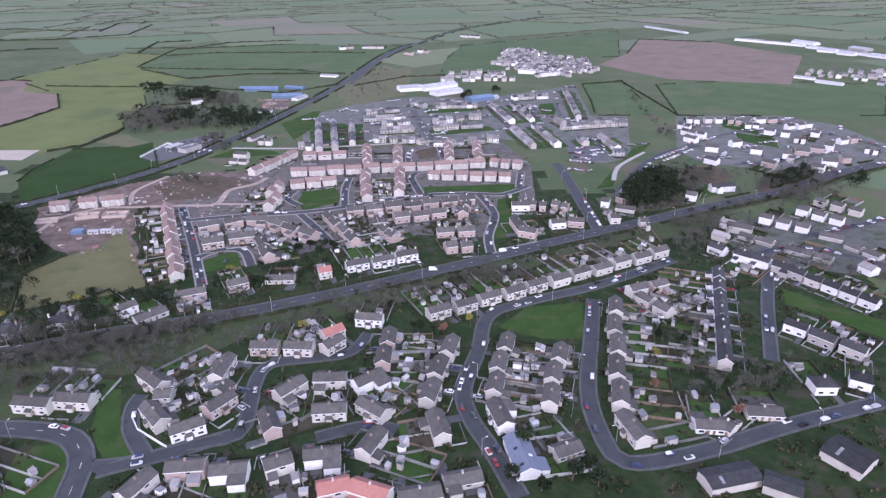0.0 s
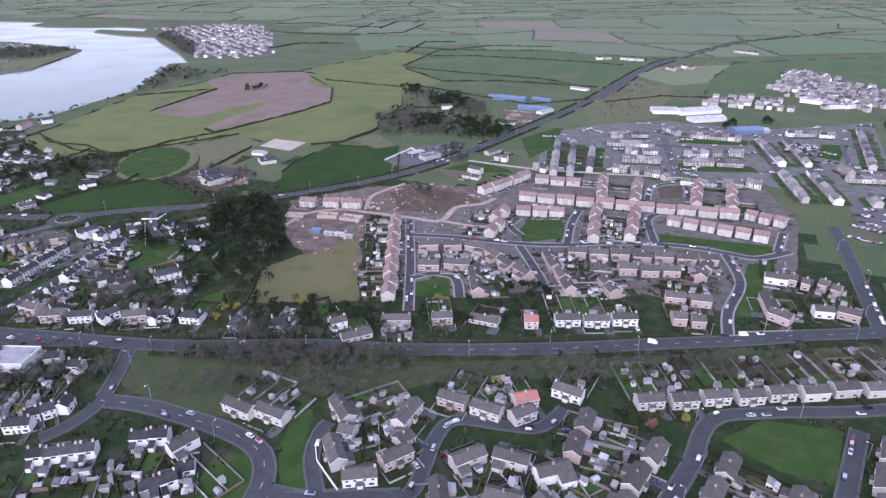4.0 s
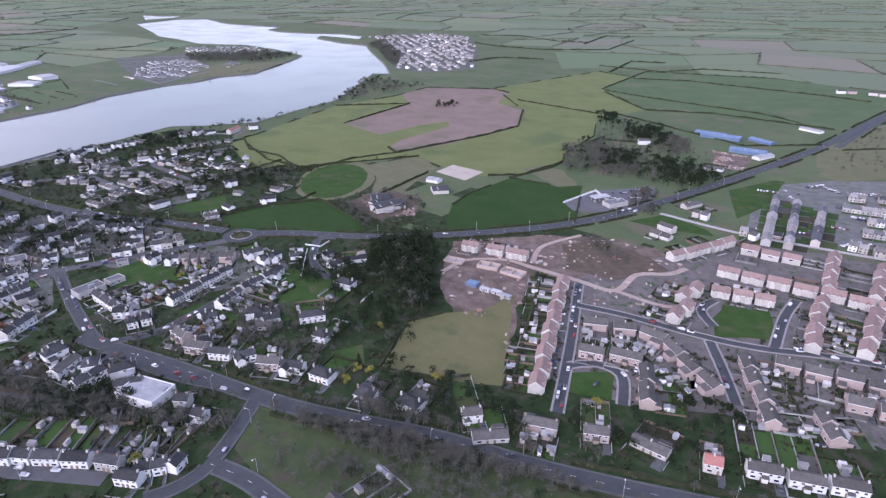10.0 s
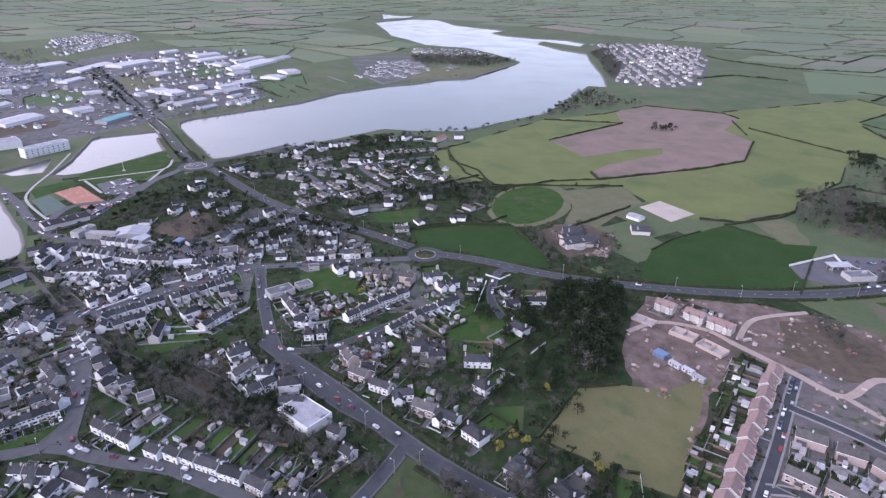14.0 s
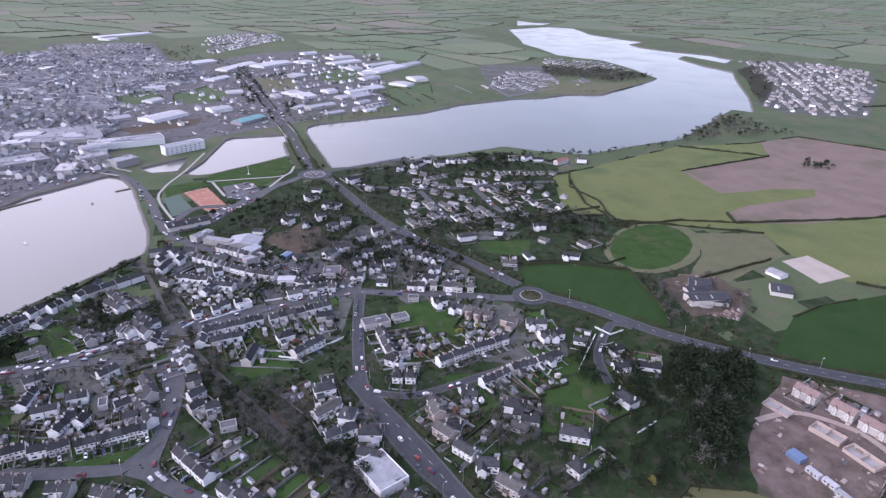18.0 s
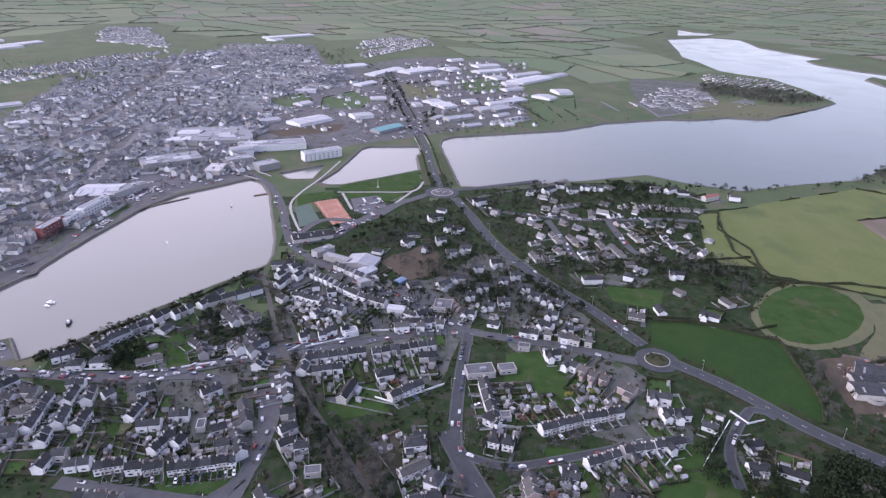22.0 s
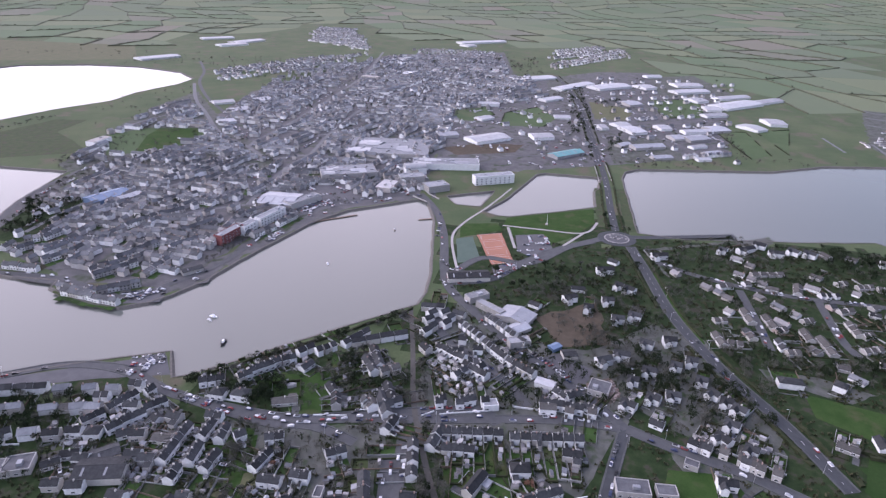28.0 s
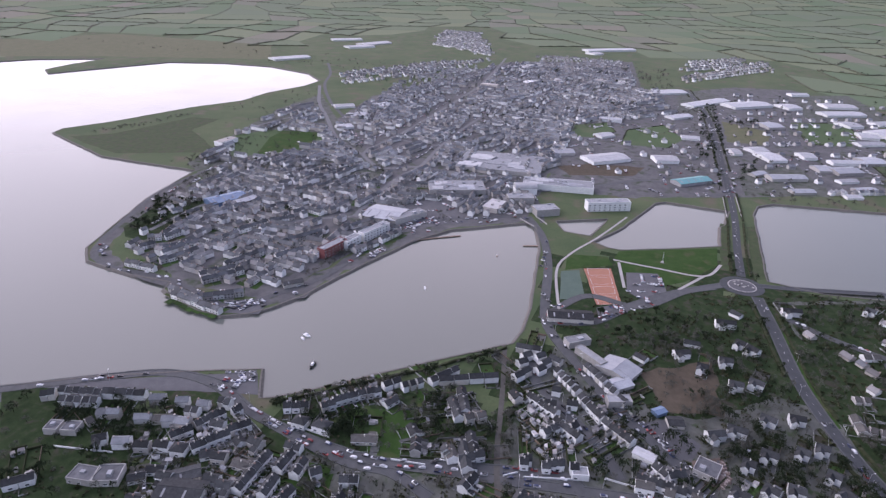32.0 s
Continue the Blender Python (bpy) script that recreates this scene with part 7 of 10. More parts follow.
row("dim", -669.2, 348.9, -646.9, 352.1, 2)
row("bung", -643.5, 350.2, -651.1, 360.0, 2)
row("dim", -665.3, 376.0, -671.0, 385.8, 2)
row("dim", -651.5, 372.9, -634.5, 374.4, 2)
row("bung", -674.2, 413.5, -651.8, 415.3, 3)
row("dim", -651.9, 415.8, -658.5, 426.1, 2)
row("dim", -628.9, 407.4, -636.9, 424.5, 3)
row("low", -667.2, 443.3, -635.0, 444.4, 4)
row("dim", -634.0, 444.9, -623.6, 449.6, 2)
row("dim", -616.6, 447.4, -609.8, 454.2, 2)
row("bung", -612.9, 413.2, -610.2, 423.0, 2)
row("dim", -643.9, 382.6, -617.6, 385.7, 3)
row("dim", -625.9, 370.8, -616.5, 375.3, 2)
row("bung", -612.7, 349.3, -617.0, 361.6, 2)
row("dim", -618.2, 308.9, -617.6, 321.9, 2)
row("dim", -630.8, 303.0, -611.0, 306.5, 2)
row("low", -631.7, 348.9, -615.9, 352.1, 2)
row("dim", -677.2, 335.6, -654.4, 339.2, 2)
row("dim", -736.3, 392.8, -715.0, 387.6, 2)
row("bung", -696.4, 450.0, -691.1, 457.1, 2)
row("dim", -692.4, 469.0, -687.3, 476.9, 1)
row("dim", -602.9, 381.6, -601.0, 389.9, 1)
row("bung", -642.0, 327.5, -626.7, 331.5, 2)
big("white", "shed", 48, 7, -1705.2, 236.8, -1773.9, 314.4)
big("white", "shed", 48, 6, -1757.8, 344.9, -1779.3, 373.0)
big("white", "shed", 46, 6, -1820.6, 425.5, -1844.8, 488.8)
big("white", "shed", 38, 6, -1721.6, 413.6, -1767.4, 492.7)
big("white", "shed", 25, 6, -1946.7, 364.8, -1967.0, 403.7)
big("grey", "shed", 42, 6, -1534.4, 294.4, -1553.7, 322.9)
big("white", "shed", 43, 6, -1622.2, 441.8, -1640.5, 467.7)
big("white", "shed", 42, 6, -1536.7, 447.0, -1540.5, 477.0)
big("white", "shed", 24, 5, -1472.5, 437.1, -1497.5, 480.9)
big("white", "shed", 30, 5, -1672.5, 498.7, -1726.9, 573.4)
big("white", "shed", 48, 7, -1557.1, 489.5, -1643.6, 581.0)
big("white", "shed", 29, 6, -1632.3, 558.6, -1703.8, 636.6)
big("white", "shed", 48, 6, -1371.7, 506.1, -1388.8, 526.7)
big("white", "shed", 48, 7, -1432.0, 541.9, -1438.0, 573.4)
big("white", "shed", 20, 6, -1316.8, 375.1, -1339.6, 425.9)
big("grey", "shed", 37, 6, -1340.4, 427.7, -1357.9, 457.9)
big("white", "shed", 48, 6, -1283.7, 284.3, -1299.0, 309.6)
big("white", "shed", 31, 6, -1330.6, 336.0, -1339.3, 355.3)
big("grey", "shed", 22, 6, -1180.8, 281.7, -1204.9, 329.4)
big("grey", "shed", 30, 6, -1258.8, 375.7, -1281.6, 411.4)
big("grey", "shed", 29, 5, -1261.9, 350.2, -1271.9, 372.8)
big("white", "shed", 32, 5, -1303.8, 232.0, -1309.6, 244.8)
big("white", "shed", 29, 5, -1331.1, 264.5, -1349.5, 286.4)
big("grey", "shed", 16, 4, -1131.9, 306.2, -1147.0, 334.4)
big("white", "shed", 14, 4, -1215.4, 373.4, -1232.4, 397.7)
big("grey", "shed", 16, 4, -1179.4, 389.3, -1196.9, 416.0)
big("white", "shed", 14, 4, -1142.7, 370.6, -1151.3, 390.7)
big("grey", "shed", 14, 4, -1191.7, 260.1, -1212.7, 277.4)
big("white", "shed", 38, 7, -1138.7, 35.3, -1185.5, 83.3)
big("white", "shed", 30, 7, -1195.1, 121.2, -1209.6, 153.4)
big("grey", "shed", 26, 6, -1161.7, -28.8, -1178.2, -0.8)
big("white", "shed", 24, 5, -1306.6, 19.0, -1329.7, 37.8)
big("white", "shed", 33, 5, -1674.6, 152.6, -1787.7, 225.5)
big("white", "shed", 26, 5, -1527.0, 122.7, -1568.4, 156.8)
big("white", "shed", 45, 5, -1786.7, 61.7, -1841.1, 132.4)
big("white", "shed", 25, 4, -1370.9, 147.0, -1375.1, 176.6)
big("white", "shed", 48, 8, -2500.3, -229.7, -2630.2, -86.2)
big("white", "shed", 47, 6, -2428.9, -196.7, -2461.6, -172.8)
big("white", "shed", 25, 6, -1136.8, -404.1, -1158.3, -388.7)
big("white", "shed", 30, 6, -1224.5, -431.8, -1251.3, -410.8)
big("white", "shed", 35, 6, -1321.8, -435.9, -1346.9, -410.8)
big("white", "shed", 28, 5, -1282.2, -502.3, -1308.9, -473.3)
big("grey", "shed", 14, 7, -761.9, -315.3, -787.4, -306.8)
big("white", "shed", 48, 6, -1737.4, -983.9, -1837.0, -928.6)
big("white", "shed", 48, 6, -2244.3, -1102.0, -2322.6, -1027.2)
big("white", "shed", 48, 6, -2096.5, -949.5, -2174.3, -895.3)
big("white", "shed", 48, 6, -2187.5, -943.2, -2304.6, -898.8)
fill("low", 30, 15, -35, (-1577, 1563), (-1511, 1712), (-1333, 1738), (-1134, 1527), (-899, 1208), (-912, 1160), (-957, 1111), (-1022, 1112), (-1192, 1301))
fill("semi", 32, 17, 20, (-1577, 1563), (-1511, 1712), (-1333, 1738), (-1134, 1527), (-899, 1208), (-912, 1160), (-957, 1111), (-1022, 1112), (-1192, 1301))
fill("van", 15, 8, 100, (-1525, 813), (-1509, 884), (-1343, 856), (-1258, 713), (-1336, 670))
fill("van", 16, 9, 130, (-1744, 1025), (-1645, 1139), (-1458, 1128), (-1592, 944))
fill("white", 24, 13, 150, (-2086, 90), (-2317, 213), (-2375, 314), (-2207, 244), (-2027, 124))
row("slate", -378.6, 4.4, -380.2, 17.1, 2)
row("slate", -375.7, 20.6, -378.0, 34.0, 3)
row("slate", -374.5, 36.2, -375.1, 44.1, 1)
row("slate", -373.4, 45.1, -375.5, 53.7, 2)
row("slate", -372.5, 57.8, -376.7, 89.6, 8)
row("slate", -387.1, -4.7, -387.1, 2.1, 1)
row("slate", -385.0, 45.0, -394.2, 48.7, 2)
row("slate", -395.1, 48.4, -398.2, 53.4, 1)
row("slate", -389.8, 55.3, -395.7, 58.4, 1)
row("slate", -414.5, 45.9, -415.2, 56.4, 2)
row("slate", -413.4, 23.2, -428.8, 26.6, 3)
row("slate", -437.8, 19.1, -442.2, 29.3, 2)
row("slate", -407.7, 30.0, -408.5, 43.0, 2)
row("slate", -457.9, 98.1, -427.1, 106.6, 4)
row("slate", -412.9, 107.8, -414.0, 116.0, 1)
row("slate", -396.7, 109.7, -401.5, 117.8, 1)
row("slate", -385.5, 110.4, -389.2, 117.1, 1)
row("slate", -384.4, 118.8, -385.2, 126.5, 1)
row("slate", -452.1, 114.5, -471.4, 117.9, 2)
row("slate", -467.3, 118.3, -474.7, 155.1, 6)
row("slate", -472.2, 158.9, -480.1, 202.6, 7)
row("slate", -453.9, 121.1, -456.7, 140.6, 3)
row("slate", -423.7, 170.3, -436.7, 190.4, 3)
row("slate", -357.1, 19.0, -353.8, 41.5, 4)
row("slate", -435.8, 228.7, -394.5, 230.2, 4)
row("slate", -389.0, 254.2, -396.9, 279.8, 5)
row("slate", -396.8, 280.1, -402.4, 306.6, 5)
row("slate", -361.2, 272.2, -367.1, 291.5, 4)
row("slate", -369.6, 294.4, -374.3, 318.7, 4)
row("slate", -459.4, 85.3, -477.7, 88.0, 2)
row("slate", -424.3, 84.2, -403.0, 90.9, 2)
row("slate", -398.0, 84.8, -379.6, 93.7, 3)
row("slate", -491.9, 261.7, -483.6, 278.2, 3)
row("slate", -482.9, 278.0, -472.0, 304.1, 7)
row("slate", -433.0, 58.5, -439.7, 68.5, 2)
row("slate", -434.6, 1.5, -439.4, 6.1, 1)
row("slate", -388.3, 77.2, -389.7, 84.2, 1)
row("slate", -422.7, 141.6, -439.4, 148.1, 1)
row("hip", -446.4, 162.2, -448.9, 173.1, 1)
row("hip", -351.5, 189.6, -359.9, 194.6, 1)
row("white", -183.6, 179.3, -179.6, 190.5, 1)
row("slate", -178.7, 158.8, -169.4, 169.7, 2)
row("slate", -181.5, 145.0, -174.8, 154.4, 1)
row("low", -174.3, 173.6, -168.9, 177.9, 1)
row("slate", -189.0, 135.2, -180.3, 141.7, 2)
row("white", -359.6, 174.5, -367.2, 189.3, 1)
row("slate", -341.0, 177.1, -344.8, 194.4, 2)
row("hip", -382.6, 177.6, -383.4, 189.4, 1)
row("white", -490.0, 265.9, -473.3, 312.2, 7)
row("slate", -465.6, 190.5, -465.6, 201.5, 1)
row("hip", -331.9, 239.7, -327.1, 247.5, 1)
row("hip", -339.2, 278.0, -333.4, 286.6, 1)
row("hip", -384.3, 223.7, -378.6, 238.1, 2)
row("villa", -462.8, 274.5, -463.0, 285.0, 1)
row("villa", -416.4, 327.4, -411.2, 340.3, 1)
row("villa", -397.7, 335.6, -396.5, 345.3, 1)
row("villa", -372.4, 317.8, -374.8, 330.6, 1)
row("villa", -453.5, 286.3, -446.5, 292.8, 1)
row("villa", -398.6, 328.7, -398.9, 335.4, 1)
row("brown", -445.1, 293.2, -431.3, 308.7, 3)
row("brown", -425.6, 313.5, -417.9, 320.4, 1)
row("brown", -351.6, 239.3, -339.3, 240.7, 2)
row("low", -357.6, 259.4, -354.0, 266.4, 2)
row("low", -389.3, 349.8, -384.1, 356.5, 1)
row("low", -370.5, 364.7, -371.4, 374.4, 1)
row("low", -354.1, 357.3, -352.7, 368.0, 1)
row("low", -352.1, 373.0, -344.2, 384.9, 1)
row("low", -326.3, 282.0, -321.5, 290.6, 1)
row("low", -402.5, 71.3, -405.5, 78.6, 1)
row("low", -390.4, 183.3, -390.4, 190.4, 1)
big("grey", "flat", 8, 3, -402.6, 62.9, -403.0, 67.6)
big("grey", "flat", 8, 3, -445.9, 241.7, -447.2, 252.7)
big("grey", "flat", 11, 4, -441.8, 220.0, -443.5, 238.2)
big("grey", "flat", 6, 3, -400.4, 234.1, -400.7, 240.3)
big("grey", "flat", 6, 3, -473.6, 258.5, -471.2, 266.1)
big("grey", "flat", 6, 3, -363.7, 126.3, -364.2, 134.8)
big("grey", "flat", 6, 3, -393.5, 333.6, -391.6, 340.0)
big("slate", "shed", 13, 5, -406.6, 457.2, -400.4, 486.7)
big("slate", "shed", 9, 5, -421.3, 466.7, -418.8, 487.6)
row("brown", -332.6, 235.4, -322.1, 241.1, 1)
row("slate", -316.5, 240.5, -305.8, 247.0, 1)
row("villa", -300.8, 245.2, -296.1, 255.9, 1)
row("brown", -287.8, 252.0, -277.3, 259.1, 1)
row("villa", -276.1, 259.1, -264.4, 264.9, 1)
row("hip", -258.1, 266.1, -246.7, 269.0, 1)
row("slate", -355.5, 238.9, -347.8, 243.6, 1)
row("hip", -340.3, 195.1, -336.5, 206.6, 1)
row("slate", -436.9, 229.1, -413.8, 229.1, 2)
row("slate", -402.2, 225.0, -395.5, 232.5, 1)
row("bung", -323.9, 275.2, -317.0, 281.3, 1)
row("hip", -309.7, 296.6, -301.1, 309.6, 1)
row("low", -358.3, 258.2, -359.3, 266.5, 1)
row("slate", -259.1, 171.0, -252.1, 181.6, 2)
row("slate", -248.7, 180.8, -251.9, 187.7, 1)
fill("dim", 26, 14, 45, (-808, 354), (-692, 472), (-600, 470), (-580, 400), (-640, 330), (-730, 300))
big("slate", "shed", 14, 4, 141.7, 182.9, 150.1, 170.9)
big("slate", "shed", 9, 4, 93.6, 163.8, 113.5, 168.4)
big("slate", "shed", 8, 4, 112.3, 165.7, 122.8, 159.8)
big("white", "flatwhite", 16, 4, 666.4, 1503.4, 759.2, 1383.6)
big("white", "flatwhite", 16, 4, 755.3, 1364.8, 810.4, 1226.0)
big("white", "shed", 12, 4, 551.9, 1821.1, 605.6, 1655.0)
big("white", "shed", 10, 4, 550.5, 1007.9, 570.1, 986.5)
big("white", "shed", 10, 4, 561.3, 966.9, 585.3, 937.4)
row("white", -223.1, 1386.8, -194.1, 1404.2, 2)
row("white", -176.9, 1403.3, -128.1, 1400.7, 3)
row("white", -79.2, 1308.8, -60.2, 1291.3, 1)
row("white", -53.1, 1341.9, -29.4, 1323.3, 2)
row("white", 40.9, 1609.2, 87.9, 1581.8, 4)
big("grey", "flat", 11, 3.5, -256.5, 603.2, -247.3, 621.9)
fill("white", 24, 13, -28, (99, 1132), (241, 1055), (268, 1205), (133, 1338))
town_blocks(172, (-589, -234), (-695, -219), (-771, -170), (-714, -149), (-622, -165))
town_blocks(-180, (-623, -332), (-791, -333), (-908, -303), (-876, -214), (-780, -190), (-613, -236), (-606, -292))
town_blocks(177, (-889, -238), (-1157, -222), (-1140, -146), (-965, -92), (-877, -17), (-800, -113))
town_blocks(175, (-795, -418), (-1107, -388), (-1064, -320), (-902, -263), (-796, -346))
town_blocks(177, (-1111, -305), (-1567, -285), (-1956, -255), (-2186, -90), (-1833, 18), (-1539, -98), (-1255, -44), (-1154, -141))
town_blocks(-170, (-1195, -442), (-1767, -546), (-2036, -413), (-1540, -329), (-1153, -305))
fill("white", 22, 12, 157, (-1653, -721), (-1952, -595), (-2150, -450), (-1726, -527), (-1521, -625))
fill("slate", 22, 12, 59, (-2365, -756), (-2202, -486), (-2845, -755), (-2859, -916))
fill("white", 22, 12, 95, (-2301, -344), (-2322, -93), (-2075, -73), (-2006, -268))
fill("white", 24, 14, 143, (-2179, 87), (-2427, 272), (-2639, 258), (-2455, 104))
fill("slate", 22, 12, 90, (-451, -83), (-451, -15), (-383, 8), (-380, -41))
fill("slate", 20, 11, 104, (-452, -134), (-465, -82), (-425, -24), (-378, -53), (-375, -102), (-429, -155))
fill("white", 22, 12, -43, (574, 1025), (658, 948), (721, 1047), (621, 1080))
fill("semi", 22, 13, -60, (171, 373), (190, 340), (206, 411))
fill("semi", 24, 14, -51, (219, 372), (258, 324), (277, 354), (251, 390))
fill("slate", 22, 12, 133, (-317, 79), (-329, 92), (-285, 127))
town_blocks(68, (-626, -327), (-589, -234), (-587, -252), (-611, -326))
town_blocks(170, (-622, -165), (-731, -146), (-802, -128), (-810, -169), (-672, -203))
town_blocks(126, (-874, -44), (-908, 2), (-957, -11), (-957, -57))
fill("white", 17, 11, 1, (-3, 994), (95, 996), (109, 1059), (3, 1064))
fill("white", 16, 10, -61, (96, 1142), (157, 1032), (251, 1077), (264, 1184), (196, 1216), (197, 1326), (150, 1381), (116, 1315))
town_blocks(176, (-886, -490), (-1038, -544), (-1214, -581), (-1312, -568), (-1111, -386), (-1026, -294), (-1004, -235), (-926, -231), (-842, -413))
town_blocks(150, (-1049, -41), (-1410, -93), (-1696, -52), (-1882, 53), (-1574, 122), (-1474, 30), (-1290, -34), (-1094, -10))
fill("slate", 40, 16, 118, (-1176, 344), (-1219, 439), (-1154, 426), (-1128, 346))
fill("white", 24, 13, 150, (-2439, 215), (-2615, 352), (-2350, 338), (-2185, 223))
fill("hip", 62, 27, 118, (-1891, 229), (-1962, 582), (-1198, 434), (-1097, 233))
fill("hip", 66, 30, 30, (-1266, -39), (-1550, 179), (-1108, 199), (-1078, 52))
town_blocks(174, (-620, -339), (-758, -405), (-930, -420), (-1105, -420), (-1436, -480), (-2080, -390), (-2250, -61), (-1575, 60), (-1224, -40), (-1008, -20), (-878, -10), (-787, -130), (-691, -145), (-596, -160))
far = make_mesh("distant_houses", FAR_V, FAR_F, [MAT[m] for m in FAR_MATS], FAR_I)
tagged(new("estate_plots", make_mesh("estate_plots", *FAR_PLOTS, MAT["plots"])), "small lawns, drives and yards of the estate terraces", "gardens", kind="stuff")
tagged(new("distant_houses", far), "hundreds of small pale houses of the distant town, roofs lightened for haze", "houses", kind="stuff")

# ---- trees, woods, hedges ----


def tube(v, f, p, q, r0, r1, n=5):
    """A tapered limb from p to q."""
    d = (q - p).normalized()
    u = d.orthogonal().normalized()
    w = d.cross(u)
    k = len(v)
    for c, r in ((p, r0), (q, r1)):
        for i in range(n):
            a = 2 * math.pi * i / n
            v.append(tuple(c + u * r * math.cos(a) + w * r * math.sin(a)))
    f += [(k + i, k + (i + 1) % n, k + n + (i + 1) % n, k + n + i) for i in range(n)]


def blade(v, f, c, size, long, g):
    """One small leaf spray or twig spray, turned at random."""
    d = Vector((g.gauss(0, 1), g.gauss(0, 1), g.gauss(0, 1))).normalized()
    e = d.orthogonal().normalized()
    e.rotate(Matrix.Rotation(g.random() * 6.28, 3, d))
    k = len(v)
    a, b = d * long / 2, e * size / 2
    v += [tuple(c - a - b), tuple(c + a - b * 0.5), tuple(c + a * 1.1 + b), tuple(c - a * 0.8 + b * 0.9)]
    f.append((k, k + 1, k + 2, k + 3))


def tree_shape(kind, seed, sprays):
    """Trunk with limbs, and a crown of many loose sprays with gaps; about 8 m high."""
    g = random.Random(seed)
    tv, tf, cv, cf = [], [], [], []
    h = 8.0
    tube(tv, tf, Vector((0, 0, -0.3)), Vector((g.uniform(-0.3, 0.3), g.uniform(-0.3, 0.3), h * 0.42)), 0.32, 0.2, 6)
    if kind == "conifer":
        tube(tv, tf, Vector((0, 0, h * 0.4)), Vector((0, 0, h * 1.3)), 0.2, 0.04)
        for i in range(sprays):
            z = 1.0 + (h * 1.35 - 1) * (1 - math.sqrt(g.random()))
            r = 2.5 * (1 - z / (h * 1.42)) * math.sqrt(g.random()) * g.uniform(0.7, 1.25)
            a = g.random() * 6.28
            blade(cv, cf, Vector((r * math.cos(a), r * math.sin(a), z)), 0.5, 1.1, g)
        return tv, tf, cv, cf
    lobes = []
    for i in range(9):
        a, el = g.random() * 6.28, g.uniform(0.2, 1.3)
        d = Vector((math.cos(a) * math.cos(el), math.sin(a) * math.cos(el), math.sin(el)))
        q = Vector((0, 0, h * 0.40)) + d * g.uniform(2.2, 3.6)
        tube(tv, tf, Vector((0, 0, h * g.uniform(0.26, 0.42))), q, 0.15, 0.05, 4)
        lobes.append((q, g.uniform(1.1, 1.9)))
    for i in range(sprays):
        q, r = g.choice(lobes)
        d = Vector((g.gauss(0, 1), g.gauss(0, 1), g.gauss(0, 0.8))).normalized() * r * g.random() ** 0.45
        if kind == "bare":
            blade(cv, cf, q + d, 0.17, g.uniform(0.9, 2.0), g)
        else:
            blade(cv, cf, q + d, g.uniform(0.4, 0.75), g.uniform(0.5, 0.95), g)
    return tv, tf, cv, cf


LEAF = {"bare": "twigs", "evergreen": "leaves", "conifer": "leaves", "gorse": "gorse", "gold": "gorse", "rust": "rust"}
TREE_TEXT = {"bare": "leafless winter tree with grey-brown twigs", "evergreen": "dark evergreen tree with a dense rounded crown", "conifer": "tall dark green pointed conifer",
             "gorse": "dense gorse shrub with yellow flowers", "gold": "small golden-yellow evergreen garden tree", "rust": "tree with copper-brown winter leaves"}
TREES = {}


def tree(kind, x, y, size=None):
    """One tree that stands by itself."""
    variant = rng.randrange(3)
    size = size or rng.uniform(0.75, 1.25)
    if kind in ("gorse", "gold", "rust"):
        size = rng.uniform(0.6, 0.85)
    key = (kind, variant)
    m = pose(x, y, rise(x, y), 0, 0, rng.random() * 360) @ Matrix.Diagonal((size, size, size, 1))
    if key not in TREES:
        tv, tf, cv, cf = tree_shape(kind if kind in ("bare", "conifer") else "leafy", 11 * variant + len(kind), 420)
        root = new({"bare": "bare_tree", "evergreen": "evergreen_tree", "conifer": "conifer", "gorse": "gorse_bush"}.get(kind, "garden_tree"), None)
        tagged(root, TREE_TEXT[kind], "tree")
        part("trunk", make_mesh("trunk", tv, tf, MAT["bark"]), root)
        part("crown", make_mesh("crown", cv, cf, MAT[LEAF[kind]]), root)
        TREES[key] = root
        root.matrix_basis = m
    else:
        ob = copy_thing(TREES[key], m)
        ob.scale = (size, size, size)


WOOD_SHAPES = {k: [tree_shape(k if k == "bare" else "leafy", 50 + i, 140 if k == "bare" else 140) for i in range(3)] for k in ("bare", "evergreen")}
WOOD = {"bare": ([], []), "evergreen": ([], [])}


def wood_tree(kind, x, y, size):
    tv, tf, cv, cf = rng.choice(WOOD_SHAPES[kind])
    V, F = WOOD[kind]
    a = rng.random() * 6.28
    c, s = math.cos(a) * size, math.sin(a) * size
    z = rise(x, y)
    for v, f in ((tv[:12], tf[:6]), (cv, cf)):
        k = len(V)
        V.extend((x + c * p - s * q, y + s * p + c * q, z + e * size * 1.05) for p, q, e in v)
        F.extend(tuple(k + i for i in t) for t in f)


def wood(kind, n, *pts, grow=1.0):
    """A belt or grove; its trees stand close and cannot be counted."""
    xs, ys = [p[0] for p in pts], [p[1] for p in pts]
    k = tries = 0
    while k < n * 1.25 and tries < n * 40:
        tries += 1
        x, y = rng.uniform(min(xs), max(xs)), rng.uniform(min(ys), max(ys))
        if not inside(x, y, pts) or road_gap(x, y, 12) < 1.5 or next(BUILT.near(x, y, 6.5), None) or in_water(x, y):
            continue
        wood_tree(kind if rng.random() < 0.94 else ("bare" if kind == "evergreen" else "evergreen"), x, y, grow * (rng.uniform(0.35, 0.85) if kind == "bare" else rng.uniform(0.6, 1.1) * (1.7 if n >= 70 else 1)))
        k += 1


NEAR_HEDGE, FAR_HEDGE = ([], []), ([], [])
ARENA = ((-458, 582), (-461, 625), (-405, 625), (-402, 578))


